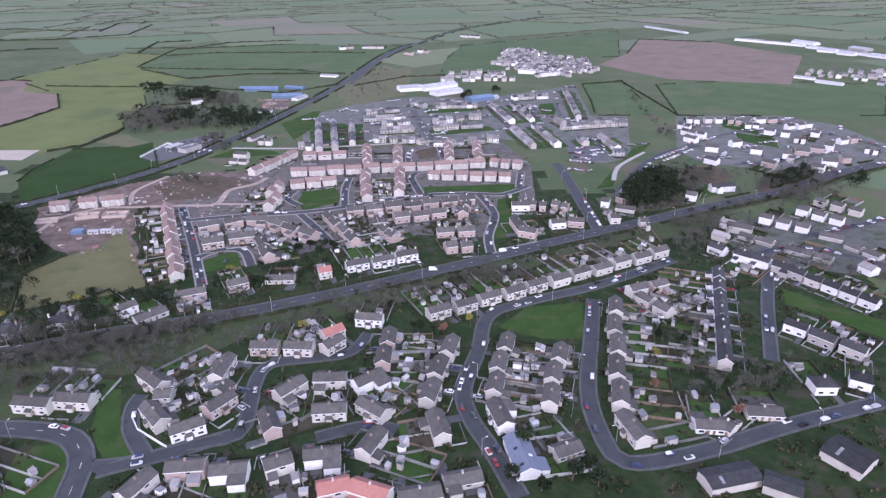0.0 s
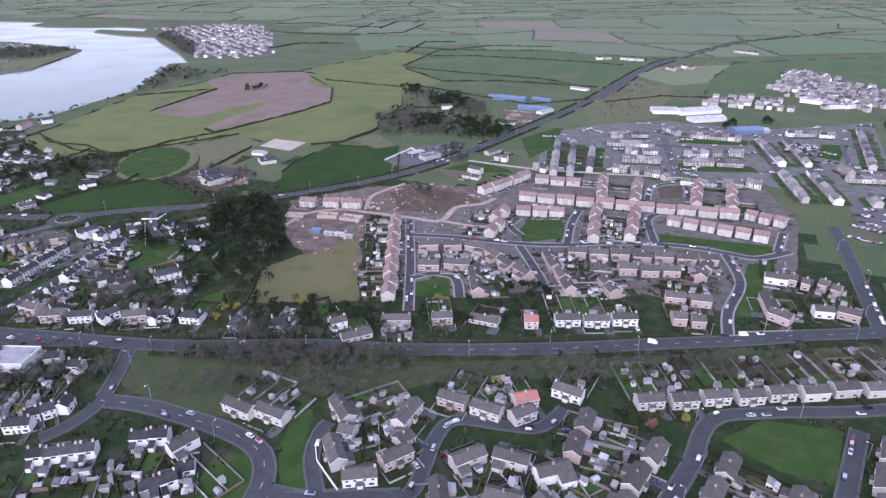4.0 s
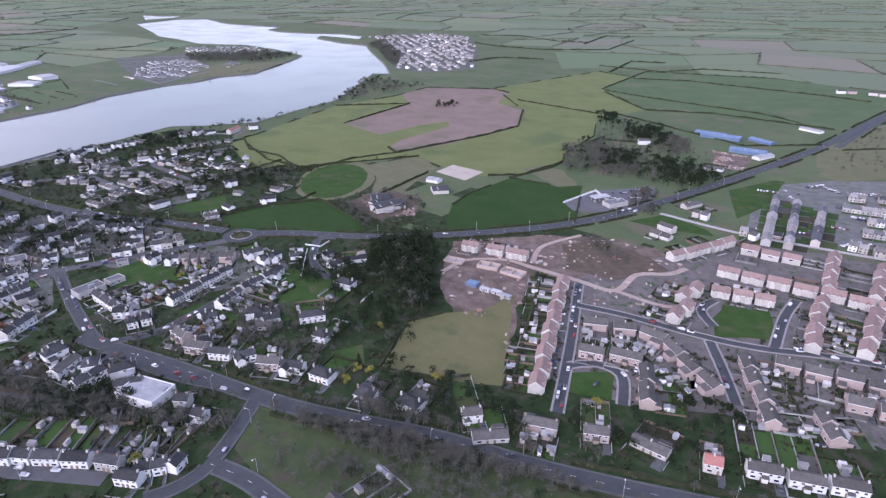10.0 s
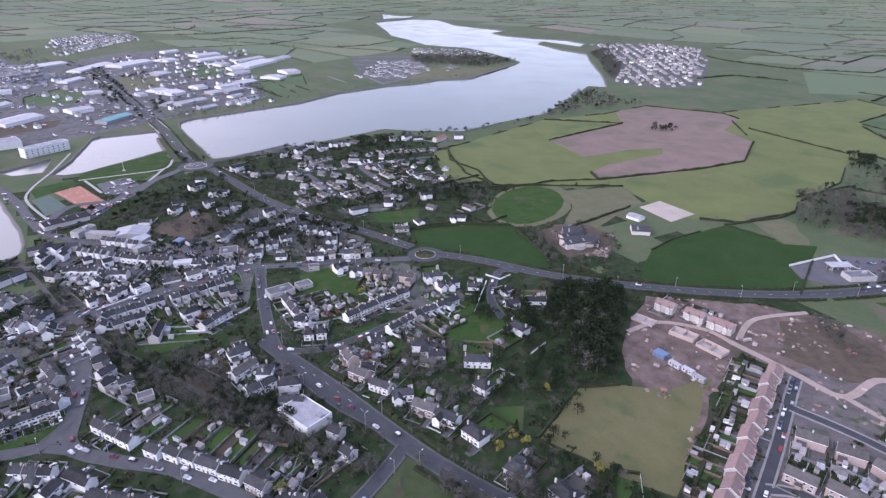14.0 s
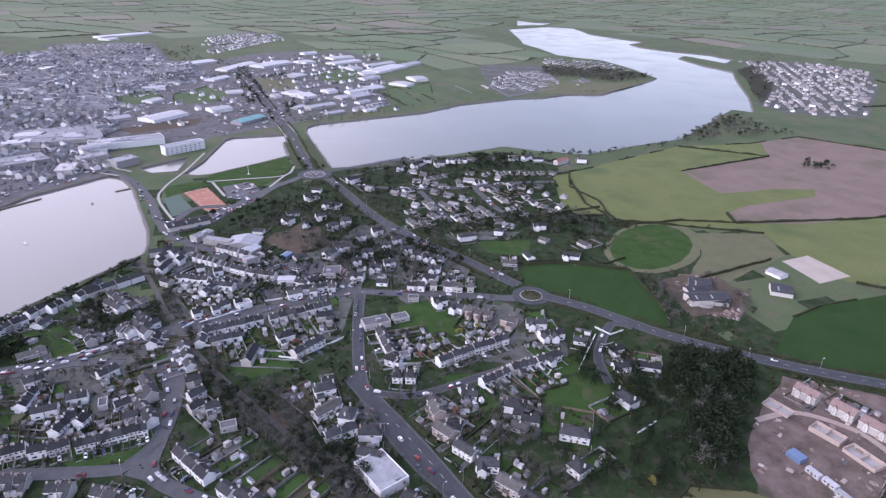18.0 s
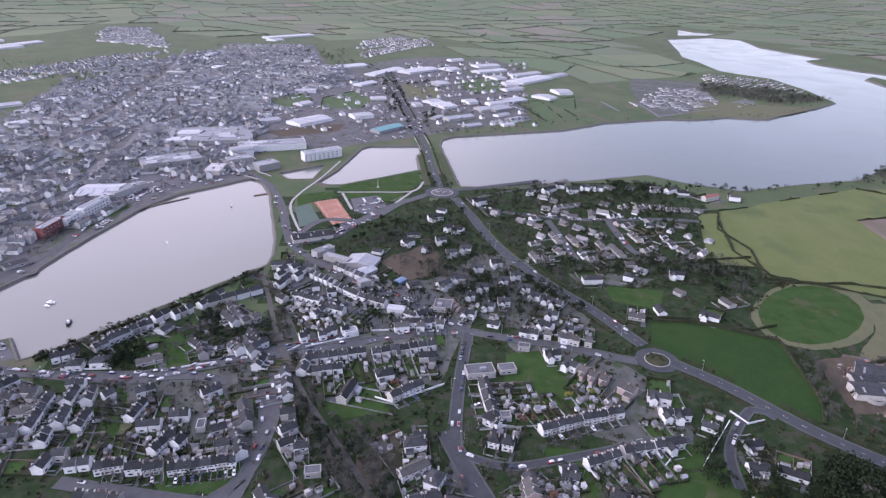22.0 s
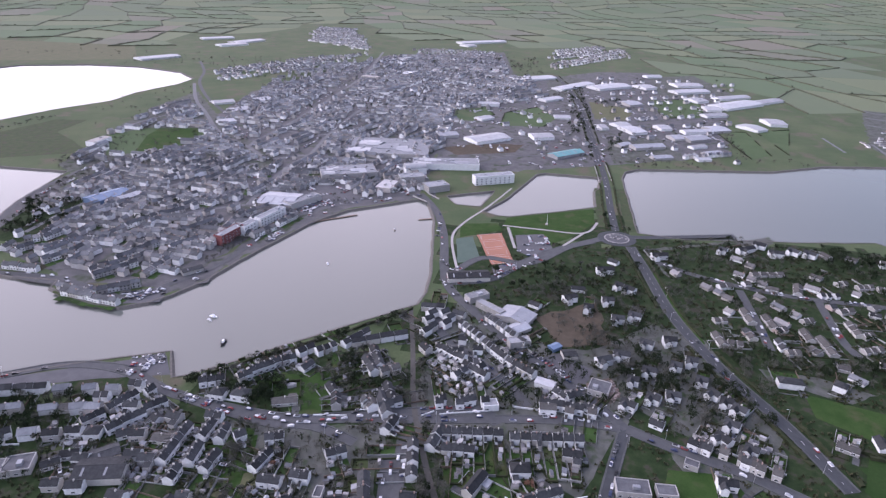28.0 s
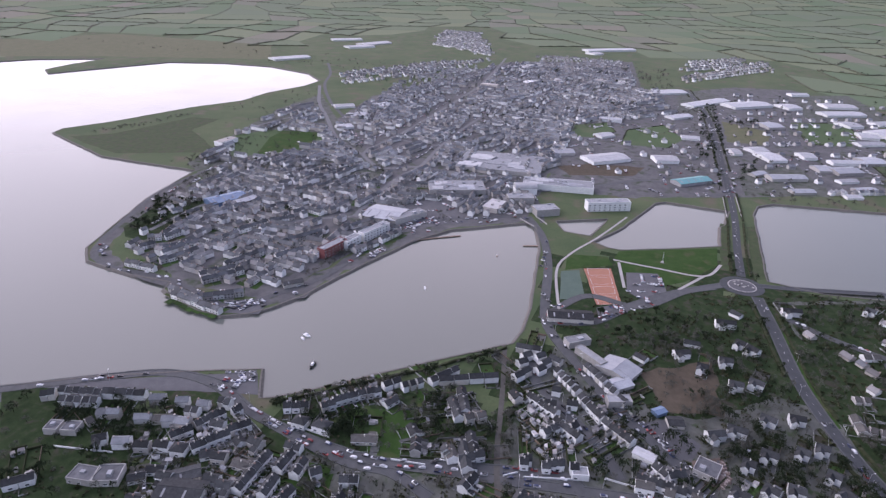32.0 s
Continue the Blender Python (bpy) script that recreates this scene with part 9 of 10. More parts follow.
# hedges round the fields and beside the wide roads, with gaps
for kind, pts in PATCHES:
    if kind in ("pasture", "green", "ley", "meadow"):
        for a, b in zip(pts, pts[1:] + pts[:1]):
            d = math.hypot(b[0] - a[0], b[1] - a[1])
            n = max(1, int(d / 30))
            for i in range(n):
                p, q = (a[0] + (b[0] - a[0]) * i / n, a[1] + (b[1] - a[1]) * i / n), (a[0] + (b[0] - a[0]) * (i + 1) / n, a[1] + (b[1] - a[1]) * (i + 1) / n)
                m = ((p[0] + q[0]) / 2, (p[1] + q[1]) / 2)
                if rng.random() < 0.6 and not any(k2 in ("plough", "sand", "heath", "track", "earth", "pasture", "ley", "green") and p2 is not pts and inside(*m, p2) for k2, p2 in PATCHES) and road_gap(*m, 20) > 5 and not next(BUILT.near(*m, 12), None) and not in_water(*m):
                    hedge(p, q, w=1.7, h=1.2)
                    if rng.random() < 0.18:
                        wood_tree(rng.choice(("bare", "bare", "evergreen")), *m, rng.uniform(0.45, 0.8))
for width, kind, line in ROADS:
    if width < 8:
        continue
    for side in (-1, 1):
        for k in range(1, len(line) - 1):
            d = (line[k + 1] - line[k]).normalized()
            off = Vector((-d.y, d.x)) * side * (width / 2 + 4.5)
            p, q = line[k] + off, line[k + 1] + off
            if noise.noise((p.x / 40, p.y / 40, 4 + side)) > -0.12 and road_gap(p.x, p.y, 14) > 3 and not next(BUILT.near(p.x, p.y, 11), None) and not in_water(p.x, p.y) and not in_water(q.x, q.y):
                hedge((p.x, p.y), (q.x, q.y), w=2.4, h=1.5)

# ---- far country: a patchwork of fields with hedges ----
fv, ff = [], []
TILT = radians(24)
tc, ts = math.cos(TILT), math.sin(TILT)
corner = {}


def field_corner(i, j):
    if (i, j) not in corner:
        g = random.Random(i * 7919 + j * 104729)
        u, v = i * 225 + g.uniform(-62, 62), j * 165 + g.uniform(-48, 48)
        u += 240 * noise.noise((u / 900, v / 900, 11))
        v += 240 * noise.noise((u / 900, v / 900, 23))
        corner[i, j] = (-300 + tc * u - ts * v, 500 + ts * u + tc * v)
    return corner[i, j]


def open_land(x, y, r=45):
    return not in_water(x, y) and not next(BUILT.near(x, y, r), None) and not any(inside(x, y, p) for k, p in PATCHES)


for i in range(-30, 31):
    for j in range(-40, 41):
        q = [field_corner(i, j), field_corner(i + 1, j), field_corner(i + 1, j + 1), field_corner(i, j + 1)]
        cx, cy = sum(p[0] for p in q) / 4, sum(p[1] for p in q) / 4
        dist = math.hypot(cx + 300, cy - 500)
        head = math.degrees(math.atan2(-cx, cy + 60))
        if dist > 6300 or not -48 < head < 165 or detail_at(cx, cy) < 2 or not open_land(cx, cy):
            continue
        if any(in_water(*p) or next(BUILT.near(*p, 30), None) for p in q):
            continue
        k = len(fv)
        lift = 0.02 if dist < 2850 else 0.7
        inner = [(cx + (x - cx) * 0.985, cy + (y - cy) * 0.985) for x, y in q]
        fv += [(x, y, rise(x, y) + lift) for x, y in inner] + [(cx, cy, rise(cx, cy) + lift)]
        ff += [(k, k + 1, k + 4), (k + 1, k + 2, k + 4), (k + 2, k + 3, k + 4), (k + 3, k, k + 4)]
        for a, b in ((0, 1), (1, 2)):
            m = ((q[a][0] + q[b][0]) / 2, (q[a][1] + q[b][1]) / 2)
            if rng.random() < 0.62 and open_land(*m, 30) and road_gap(*m, 20) > 8:
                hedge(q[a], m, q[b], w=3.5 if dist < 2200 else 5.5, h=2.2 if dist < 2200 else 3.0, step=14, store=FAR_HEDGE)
                for t in range(rng.choice((0, 0, 1, 2, 4, 6))):
                    s = rng.random()
                    x, y = q[a][0] + (q[b][0] - q[a][0]) * s, q[a][1] + (q[b][1] - q[a][1]) * s
                    if dist < 3600 and road_gap(x, y, 14) > 5:
                        wood_tree("bare" if rng.random() < 0.6 else "evergreen", x, y, rng.uniform(0.5, 0.95))
tagged(new("fields", make_mesh("fields", fv, ff, MAT["fields"])), "patchwork of green, straw and brown farm fields, paled for haze", "fields", kind="stuff")

# ---- gardens of the near streets ----
walls, hedges, fences, drives, shrubs, plots_mesh = ([], []), ([], []), ([], []), ([], []), ([], []), ([], [])
OUT_V, OUT_F, OUT_I = [], [], []


def free_spot(x, y, own, r=5.0):
    if road_gap(x, y, 10) < 1.2 or in_water(x, y):
        return False
    return not any(math.hypot(p[0] - own[0], p[1] - own[1]) > 0.5 and math.hypot(p[0] - x, p[1] - y) < max(4.2, p[2] * 0.75) for p in BUILT.near(x, y, 11))


def slab(store, a, b, thick, h, z=0.0):
    d = Vector((b[0] - a[0], b[1] - a[1]))
    if d.length < 0.5:
        return
    n = Vector((-d.y, d.x)).normalized() * thick / 2
    v, f = store
    k = len(v)
    c = [(a[0] + n.x, a[1] + n.y), (a[0] - n.x, a[1] - n.y), (b[0] - n.x, b[1] - n.y), (b[0] + n.x, b[1] + n.y)]
    v.extend([(x, y, z - 0.2) for x, y in c] + [(x, y, z + h * (1 if i < 2 else 0.97)) for i, (x, y) in enumerate(c)])
    f.extend([(k + 4, k + 5, k + 6, k + 7), (k, k + 1, k + 5, k + 4), (k + 1, k + 2, k + 6, k + 5), (k + 2, k + 3, k + 7, k + 6), (k + 3, k, k + 4, k + 7)])


def outbuilding(x, y, turn, w, d, h):
    """A lean-to, garage or store in a back garden."""
    c, s = math.cos(radians(turn)), math.sin(radians(turn))
    q = [(-w / 2, -d / 2), (w / 2, -d / 2), (w / 2, d / 2), (-w / 2, d / 2)]
    k = len(OUT_V)
    for z, grow in ((-0.2, 1), (h, 1), (h, 1.09), (h + 0.18, 1.09)):
        for i, (a, b) in enumerate(q):
            zz = z + (0.7 if z > 0 and i < 2 else 0)
            OUT_V.append((x + (c * a - s * b) * grow, y + (s * a + c * b) * grow, zz))
    for lev in range(3):
        OUT_F.extend((k + 4 * lev + i, k + 4 * lev + (i + 1) % 4, k + 4 * lev + 4 + (i + 1) % 4, k + 4 * lev + 4 + i) for i in range(4))
    OUT_F.append((k + 12, k + 13, k + 14, k + 15))
    wall, top = rng.choice((0, 1, 2, 2)), rng.choice((2, 3, 3, 3, 4, 4, 4))
    OUT_I.extend([wall] * 4 + [top] * 9)


def shrub_clump(x, y, s):
    v, f = shrubs
    for i in range(7):
        blade(v, f, Vector((x + rng.gauss(0, 0.45) * s, y + rng.gauss(0, 0.45) * s, s * rng.uniform(0.15, 0.9))), 0.8 * s, 0.9 * s, rng)


SHED = None
sheds = 0
near_cars = []
for x, y, turn, w, style, det in HOUSES:
    if det == 2 and rng.random() < 0.6:
        continue
    c, s = math.cos(radians(turn)), math.sin(radians(turn))

    def at(u, v):
        return (x + c * u - s * v, y + s * u + c * v)

    d = STYLE[style][2]
    back = rng.uniform(14, 32) if style in ("semi", "white", "slate") else rng.uniform(11, 20)
    half = w / 2 + (1.2 if STYLE[style][5] > 1 else 0.1)
    plots = 2 if w > 10.5 and style not in ("hip", "villa", "bung") else 1
    reach = []
    for p in range(plots + 1):
        u = -half + p * 2 * half / plots
        length = back
        while length > 4 and not free_spot(*at(u, d / 2 + length), (x, y)):
            length -= 3
        reach.append(max(length, 0))
        if length > 4:
            kind = rng.random()
            store = walls if kind < 0.5 else hedges if kind < 0.8 else fences
            slab(store, at(u, d / 2 + 0.3), at(u, d / 2 + length), 0.8 if store is hedges else 0.2, rng.uniform(0.9, 1.6))
    for p in range(plots):
        u0, u1 = -half + p * 2 * half / plots, -half + (p + 1) * 2 * half / plots
        far_end = min(reach[p], reach[p + 1])
        cut = rng.uniform(0.35, 0.75) * far_end
        for b0, b1 in ((0.2, cut), (cut, far_end)):
            if b1 - b0 > 2:
                k = len(plots_mesh[0])
                plots_mesh[0].extend((*at(a, d / 2 + b), 0.03 + 0.0008 * (k // 4 % 89)) for a, b in ((u0 + 0.1, b0), (u1 - 0.1, b0), (u1 - 0.1, b1 - 0.15), (u0 + 0.1, b1 - 0.15)))
                plots_mesh[1].append((k, k + 1, k + 2, k + 3))
        for t in range(rng.choice((0, 1, 1, 2, 3)) if det < 2 else 0):
            b = rng.uniform(2.5, max(3, far_end - 1.5))
            if far_end > 5:
                q = at(rng.uniform(u0 + 1, u1 - 1), d / 2 + b)
                if free_spot(*q, (x, y)):
                    outbuilding(*q, turn + rng.choice((0, 90, 180)), rng.uniform(1.8, 4.2), rng.uniform(1.5, 2.8), rng.uniform(1.7, 2.4))
    if free_spot(*at(0, d / 2 + back), (x, y)) and free_spot(*at(-half, d / 2 + back), (x, y)) and free_spot(*at(half, d / 2 + back), (x, y)):
        store = rng.choice((walls, hedges, hedges, fences))
        slab(store, at(-half, d / 2 + back), at(half, d / 2 + back), 1.0 if store is hedges else 0.3, rng.uniform(1.2, 2.0))
    front = 6.0
    if free_spot(*at(0, -d / 2 - front), (x, y)):
        slab(walls if rng.random() < 0.75 else hedges, at(-half, -d / 2 - front), at(half * 0.3, -d / 2 - front), 0.25, rng.uniform(0.6, 0.9))
        for u in (-half, half):
            slab(walls if rng.random() < 0.5 else hedges, at(u, -d / 2 + 0.5), at(u, -d / 2 - front), 0.25, rng.uniform(0.6, 1.0))
        k = len(drives[0])
        dx = half * 0.45
        drives[0].extend((*at(a, b), 0.118 + 0.0005 * (k // 4 % 53)) for a, b in ((dx, -d / 2), (dx, -d / 2 - front - 1.5), (half * 0.95, -d / 2 - front - 1.5), (half * 0.95, -d / 2)))
        drives[1].append((k, k + 1, k + 2, k + 3))
        if det < 2 and rng.random() < (0.42 if det == 0 else 0.25):
            near_cars.append((*at(half * 0.7, -d / 2 - 3.4), turn + 90 + rng.choice((0, 180)), det))
    if rng.random() < 0.5:
        k = len(drives[0])
        b0, b1, u0 = d / 2 + 0.2, d / 2 + rng.uniform(2.5, 4.5), rng.uniform(-half, 0)
        drives[0].extend((*at(a, b), 0.104 + 0.0005 * (k // 4 % 27)) for a, b in ((u0, b1), (u0, b0), (u0 + half * 0.9, b0), (u0 + half * 0.9, b1)))
        drives[1].append((k, k + 1, k + 2, k + 3))
    for t in range(rng.randrange(7, 16)):
        u, v = rng.uniform(-half, half), d / 2 + rng.uniform(3, back)
        if rng.random() < 0.3:
            v = -d / 2 - rng.uniform(2, 6)
        q = at(u, v)
        if free_spot(*q, (x, y)):
            shrub_clump(*q, rng.uniform(0.5, 1.3))
    q = at(rng.uniform(-half * 0.7, half * 0.7), d / 2 + back - 2)
    if det == 0 and sheds < 130 and rng.random() < 0.5 and free_spot(*q, (x, y)):
        m = pose(*q, 0, 0, 0, turn + rng.choice((0, 90)))
        sheds += 1
        if SHED is None:
            v, f = gable_walls(3.0, 2.2, 1.9, 0.6)
            SHED = []
            for tone, text in (("wood", "small brown wooden garden shed"), ("shedwhite", "small pale metal garden shed"), ("shedgrey", "small grey garden shed")):
                root = new("garden_shed", make_mesh("shed_wall", v, f, MAT[tone]))
                tagged(root, text, "shed")
                rv, rf = gable_roof(3.0, 2.2, 1.9, 0.6, 0.2, 0.08)
                part("roof", make_mesh("shed_roof", rv, rf, MAT["felt" if tone == "wood" else "shedgrey" if tone == "shedgrey" else "shedwhite"]), root)
                SHED.append(root)
            for root, dx in zip(SHED, (0, 3.4, -3.4)):
                root.matrix_basis = pose(q[0] + dx * c, q[1] + dx * s, 0, 0, 0, turn)
        else:
            copy_thing(rng.choice(SHED), m)
    if rng.random() < (0.5 if det < 2 else 0.3):
        q = at(rng.uniform(-half, half), d / 2 + rng.uniform(6, back + 3))
        if free_spot(*q, (x, y)):
            if det == 0 and rng.random() < 0.6:
                tree(rng.choice(("bare", "bare", "evergreen", "gorse", "rust", "conifer")), *q, rng.uniform(0.4, 0.75))
            else:
                wood_tree(rng.choice(("bare", "bare", "evergreen")), *q, rng.uniform(0.4, 0.8))
# undergrowth and bushes in drifts over the open ground of the near quarters
for t in range(60000):
    x, y = rng.uniform(-820, 330), rng.uniform(-150, 560)
    if noise.noise((x / 16, y / 16, 2)) < -0.02 or any(k in ("lawn", "carpark", "clay", "courtgreen", "pasture", "meadow", "plough", "green", "track", "earth", "verge", "scrub") and inside(x, y, p) for k, p in PATCHES):
        continue
    if (detail_at(x, y) < 2 or math.hypot(x + 600, y - 310) < 230) and not in_water(x, y) and road_gap(x, y, 10) > 2.5 and not next(BUILT.near(x, y, 6.0), None):
        shrub_clump(x, y, rng.uniform(0.6, 1.7))
        if len(shrubs[1]) > 130000:
            break
tagged(new("garden_plots", make_mesh("garden_plots", *plots_mesh, MAT["plots"])), "small lawns, beds and yards behind the houses", "gardens", kind="stuff")
tagged(new("outbuildings", make_mesh("outbuildings", OUT_V, OUT_F, [MAT[k] for k in FAR_MATS], OUT_I)), "small lean-to stores and garages in back gardens", "outbuildings", kind="stuff")
tagged(new("garden_walls", make_mesh("garden_walls", *walls, MAT["wallblock"])), "low rendered block walls round the gardens", "walls", kind="stuff")
tagged(new("garden_hedges", make_mesh("garden_hedges", *hedges, MAT["hedge"])), "clipped dark green garden hedges", "hedges", kind="stuff")
tagged(new("garden_fences", make_mesh("garden_fences", *fences, MAT["wood"])), "weathered brown board fences", "fences", kind="stuff")
tagged(new("driveways", make_mesh("driveways", *drives, MAT["pavement"])), "pale concrete driveways and patios", "driveways", kind="stuff")
tagged(new("garden_shrubs", make_mesh("garden_shrubs", *shrubs, MAT["shrub"])), "dark garden shrubs and bushes", "shrubs", kind="stuff")
tagged(new("hedgerows", make_mesh("hedgerows", *NEAR_HEDGE, MAT["hedge"])), "dark uneven hedgerows between the fields", "hedges", kind="stuff")
tagged(new("far_hedgerows", make_mesh("far_hedgerows", *FAR_HEDGE, MAT["farhedge"])), "thin brown-green winter hedgerows of the far fields, paled for haze", "hedges", kind="stuff")
for kind, text in (("bare", "belts of leafless grey-brown winter trees"), ("evergreen", "groves of dark evergreen trees")):
    tagged(new("woodland", make_mesh("woodland", *WOOD[kind], MAT[LEAF[kind]])), text, "trees", kind="stuff")

# rubble, pallets and spoil on the building site
qv, qf = [], []
for kind, pts in PATCHES:
    if kind != "earth":
        continue
    xs, ys = [p[0] for p in pts], [p[1] for p in pts]
    for t in range(900):
        x, y = rng.uniform(min(xs), max(xs)), rng.uniform(min(ys), max(ys))
        if not inside(x, y, pts) or road_gap(x, y, 8) < 0.5 or next(BUILT.near(x, y, 7), None) or noise.noise((x / 22, y / 22, 9)) < 0.05:
            continue
        k, s, h = len(qv), rng.uniform(0.4, 1.9), rng.uniform(0.25, 1.1)
        a = rng.random() * 3.14
        for z, m in ((-0.1, 1.0), (h, rng.uniform(0.35, 0.9))):
            for p, q in ((-1, -0.6), (1, -0.6), (1, 0.6), (-1, 0.6)):
                qv.append((x + s * m * (p * math.cos(a) - q * math.sin(a)) + rng.uniform(-0.2, 0.2), y + s * m * (p * math.sin(a) + q * math.cos(a)), z + 0.08))
        qf += [(k + 4, k + 5, k + 6, k + 7)] + [(k + i, k + (i + 1) % 4, k + 4 + (i + 1) % 4, k + 4 + i) for i in range(4)]
tagged(new("site_rubble", make_mesh("site_rubble", qv, qf, MAT["rubble"])), "heaps of spoil, blocks and pallets on a building site", "rubble", kind="stuff")

# ---- cars ----
PAINTS = {"white": (0.75, 0.75, 0.76), "silver": (0.42, 0.43, 0.45), "dark grey": (0.07, 0.075, 0.08), "blue": (0.05, 0.07, 0.14), "red": (0.24, 0.035, 0.035), "black": (0.02, 0.02, 0.022)}
CARS = {}


def car_paint(name, c):
    m = glassy(f"{name}_car_paint", c, 0.3)
    m.node_tree.nodes["Principled BSDF"].inputs["Coat Weight"].default_value = 0.4
    return m


def loft(sections):
    """A closed hull through square rings (x, half width, low, high)."""
    v, f = [], []
    for x, hw, lo, hi in sections:
        v += [(x, -hw, lo), (x, hw, lo), (x, hw * 0.94, hi), (x, -hw * 0.94, hi)]
    for k in range(len(sections) - 1):
        f += [(4 * k + i, 4 * k + (i + 1) % 4, 4 * k + 4 + (i + 1) % 4, 4 * k + 4 + i) for i in range(4)]
    e = 4 * (len(sections) - 1)
    return v, [q[::-1] for q in f] + [(0, 1, 2, 3), (e + 3, e + 2, e + 1, e)]


BODY = loft(((-2.1, 0.75, 0.45, 0.8), (-1.95, 0.86, 0.3, 0.95), (-0.9, 0.88, 0.28, 1.0), (0.9, 0.88, 0.28, 0.95), (1.8, 0.84, 0.3, 0.8), (2.1, 0.7, 0.42, 0.65)))
CABIN = loft(((-1.85, 0.72, 0.93, 1.0), (-1.35, 0.74, 0.95, 1.42), (0.2, 0.74, 0.95, 1.46), (0.95, 0.74, 0.93, 0.98)))
TOP = loft(((-1.4, 0.66, 1.38, 1.47), (-0.6, 0.68, 1.4, 1.52), (0.25, 0.66, 1.4, 1.5)))
VAN = loft(((-2.6, 0.92, 0.35, 2.0), (-2.5, 0.95, 0.3, 2.1), (1.3, 0.95, 0.3, 2.1), (1.7, 0.93, 0.3, 1.35), (2.5, 0.85, 0.35, 1.0)))
wv, wf = [], []
for i in range(10):
    a = 2 * math.pi * i / 10
    wv += [(0.32 * math.cos(a), -0.1, 0.32 * math.sin(a)), (0.32 * math.cos(a), 0.1, 0.32 * math.sin(a))]
wf = [(2 * i, (2 * i + 2) % 20, (2 * i + 3) % 20, 2 * i + 1) for i in range(10)] + [tuple(range(0, 20, 2)), tuple(range(19, 0, -2))]
WHEEL = make_mesh("wheel", wv, wf, MAT["rubber"])


def car(x, y, z, turn, near=True, colour=None):
    colour = colour or rng.choice(("white", "white", "silver", "silver", "dark grey", "dark grey", "blue", "red", "black"))
    m = pose(x, y, z, 0, 0, turn)
    key = (colour, near)
    if key in CARS:
        copy_thing(CARS[key], m)
        return
    van = colour == "van"
    paint = CARS.get(colour) or car_paint(colour, PAINTS.get(colour, (0.75, 0.75, 0.76)))
    CARS[colour] = paint
    root = new("van" if van else "car", make_mesh("body", *(VAN if van else BODY), paint))
    tagged(root, "white panel van on the road" if van else f"{colour} hatchback car on the tarmac", "van" if van else "car", group="cars")
    if not van:
        part("glazing", make_mesh("glazing", *CABIN, MAT["glass"]), root)
        if near:
            part("roof_panel", make_mesh("roof_panel", *TOP, paint), root)
    if near and colour in ("white", "red", "van"):
        for wx in (-1.3, 1.3):
            for wy in (-0.8, 0.8):
                part("wheel", WHEEL, root, pose(wx, wy, 0.32))
    CARS[key] = root
    root.matrix_basis = m


for x, y, turn, det in near_cars[:85]:
    car(x, y, 0.13, turn, det == 0)
roadside = 0
for i, (width, kind, line) in enumerate(ROADS):
    if kind not in ("asphalt", "street"):
        continue
    for k in range(3, len(line) - 3):
        p, d = line[k], (line[k + 1] - line[k - 1]).normalized()
        det = detail_at(p.x, p.y)
        odds = (0.10 if width < 8 else 0.05) * (1 if kind == "asphalt" else 1.6)
        if det == 2 and math.hypot(p.x + 700, p.y - 50) > 420 or rng.random() > odds or roadside > 80:
            continue
        side = rng.choice((-1, 1))
        off = width / 2 - 1.3 if width < 8 else width * 0.24
        n = Vector((-d.y, d.x)) * side * off
        q = p + n
        if any(abs(o[2] - width / 2) > 0.01 and math.hypot(o[0] - q.x, o[1] - q.y) < o[2] for o in ROADPTS.near(q.x, q.y, 8)):
            continue
        roadside += 1
        car(q.x, q.y, 0.19 + 0.0025 * i, math.degrees(math.atan2(d.y, d.x)) + (180 if side > 0 else 0), det == 0)


def parked(x1, y1, x2, y2, n, turn):
    for i in range(n):
        if rng.random() < 0.62:
            t = (i + 0.5) / n
            car(x1 + (x2 - x1) * t, y1 + (y2 - y1) * t, 0.2, turn + rng.choice((0, 180)) + rng.uniform(-3, 3), False)


# cars too far off to tell apart, along the outer streets and in yards
cv, cf = [], []


def far_car(x, y, turn):
    e, g = math.cos(radians(turn)), math.sin(radians(turn))
    for v, f in (BODY, CABIN):
        k = len(cv)
        cv.extend((x + e * p - g * q, y + g * p + e * q, r + 0.3) for p, q, r in v)
        cf.extend(tuple(k + i for i in t) for t in f)


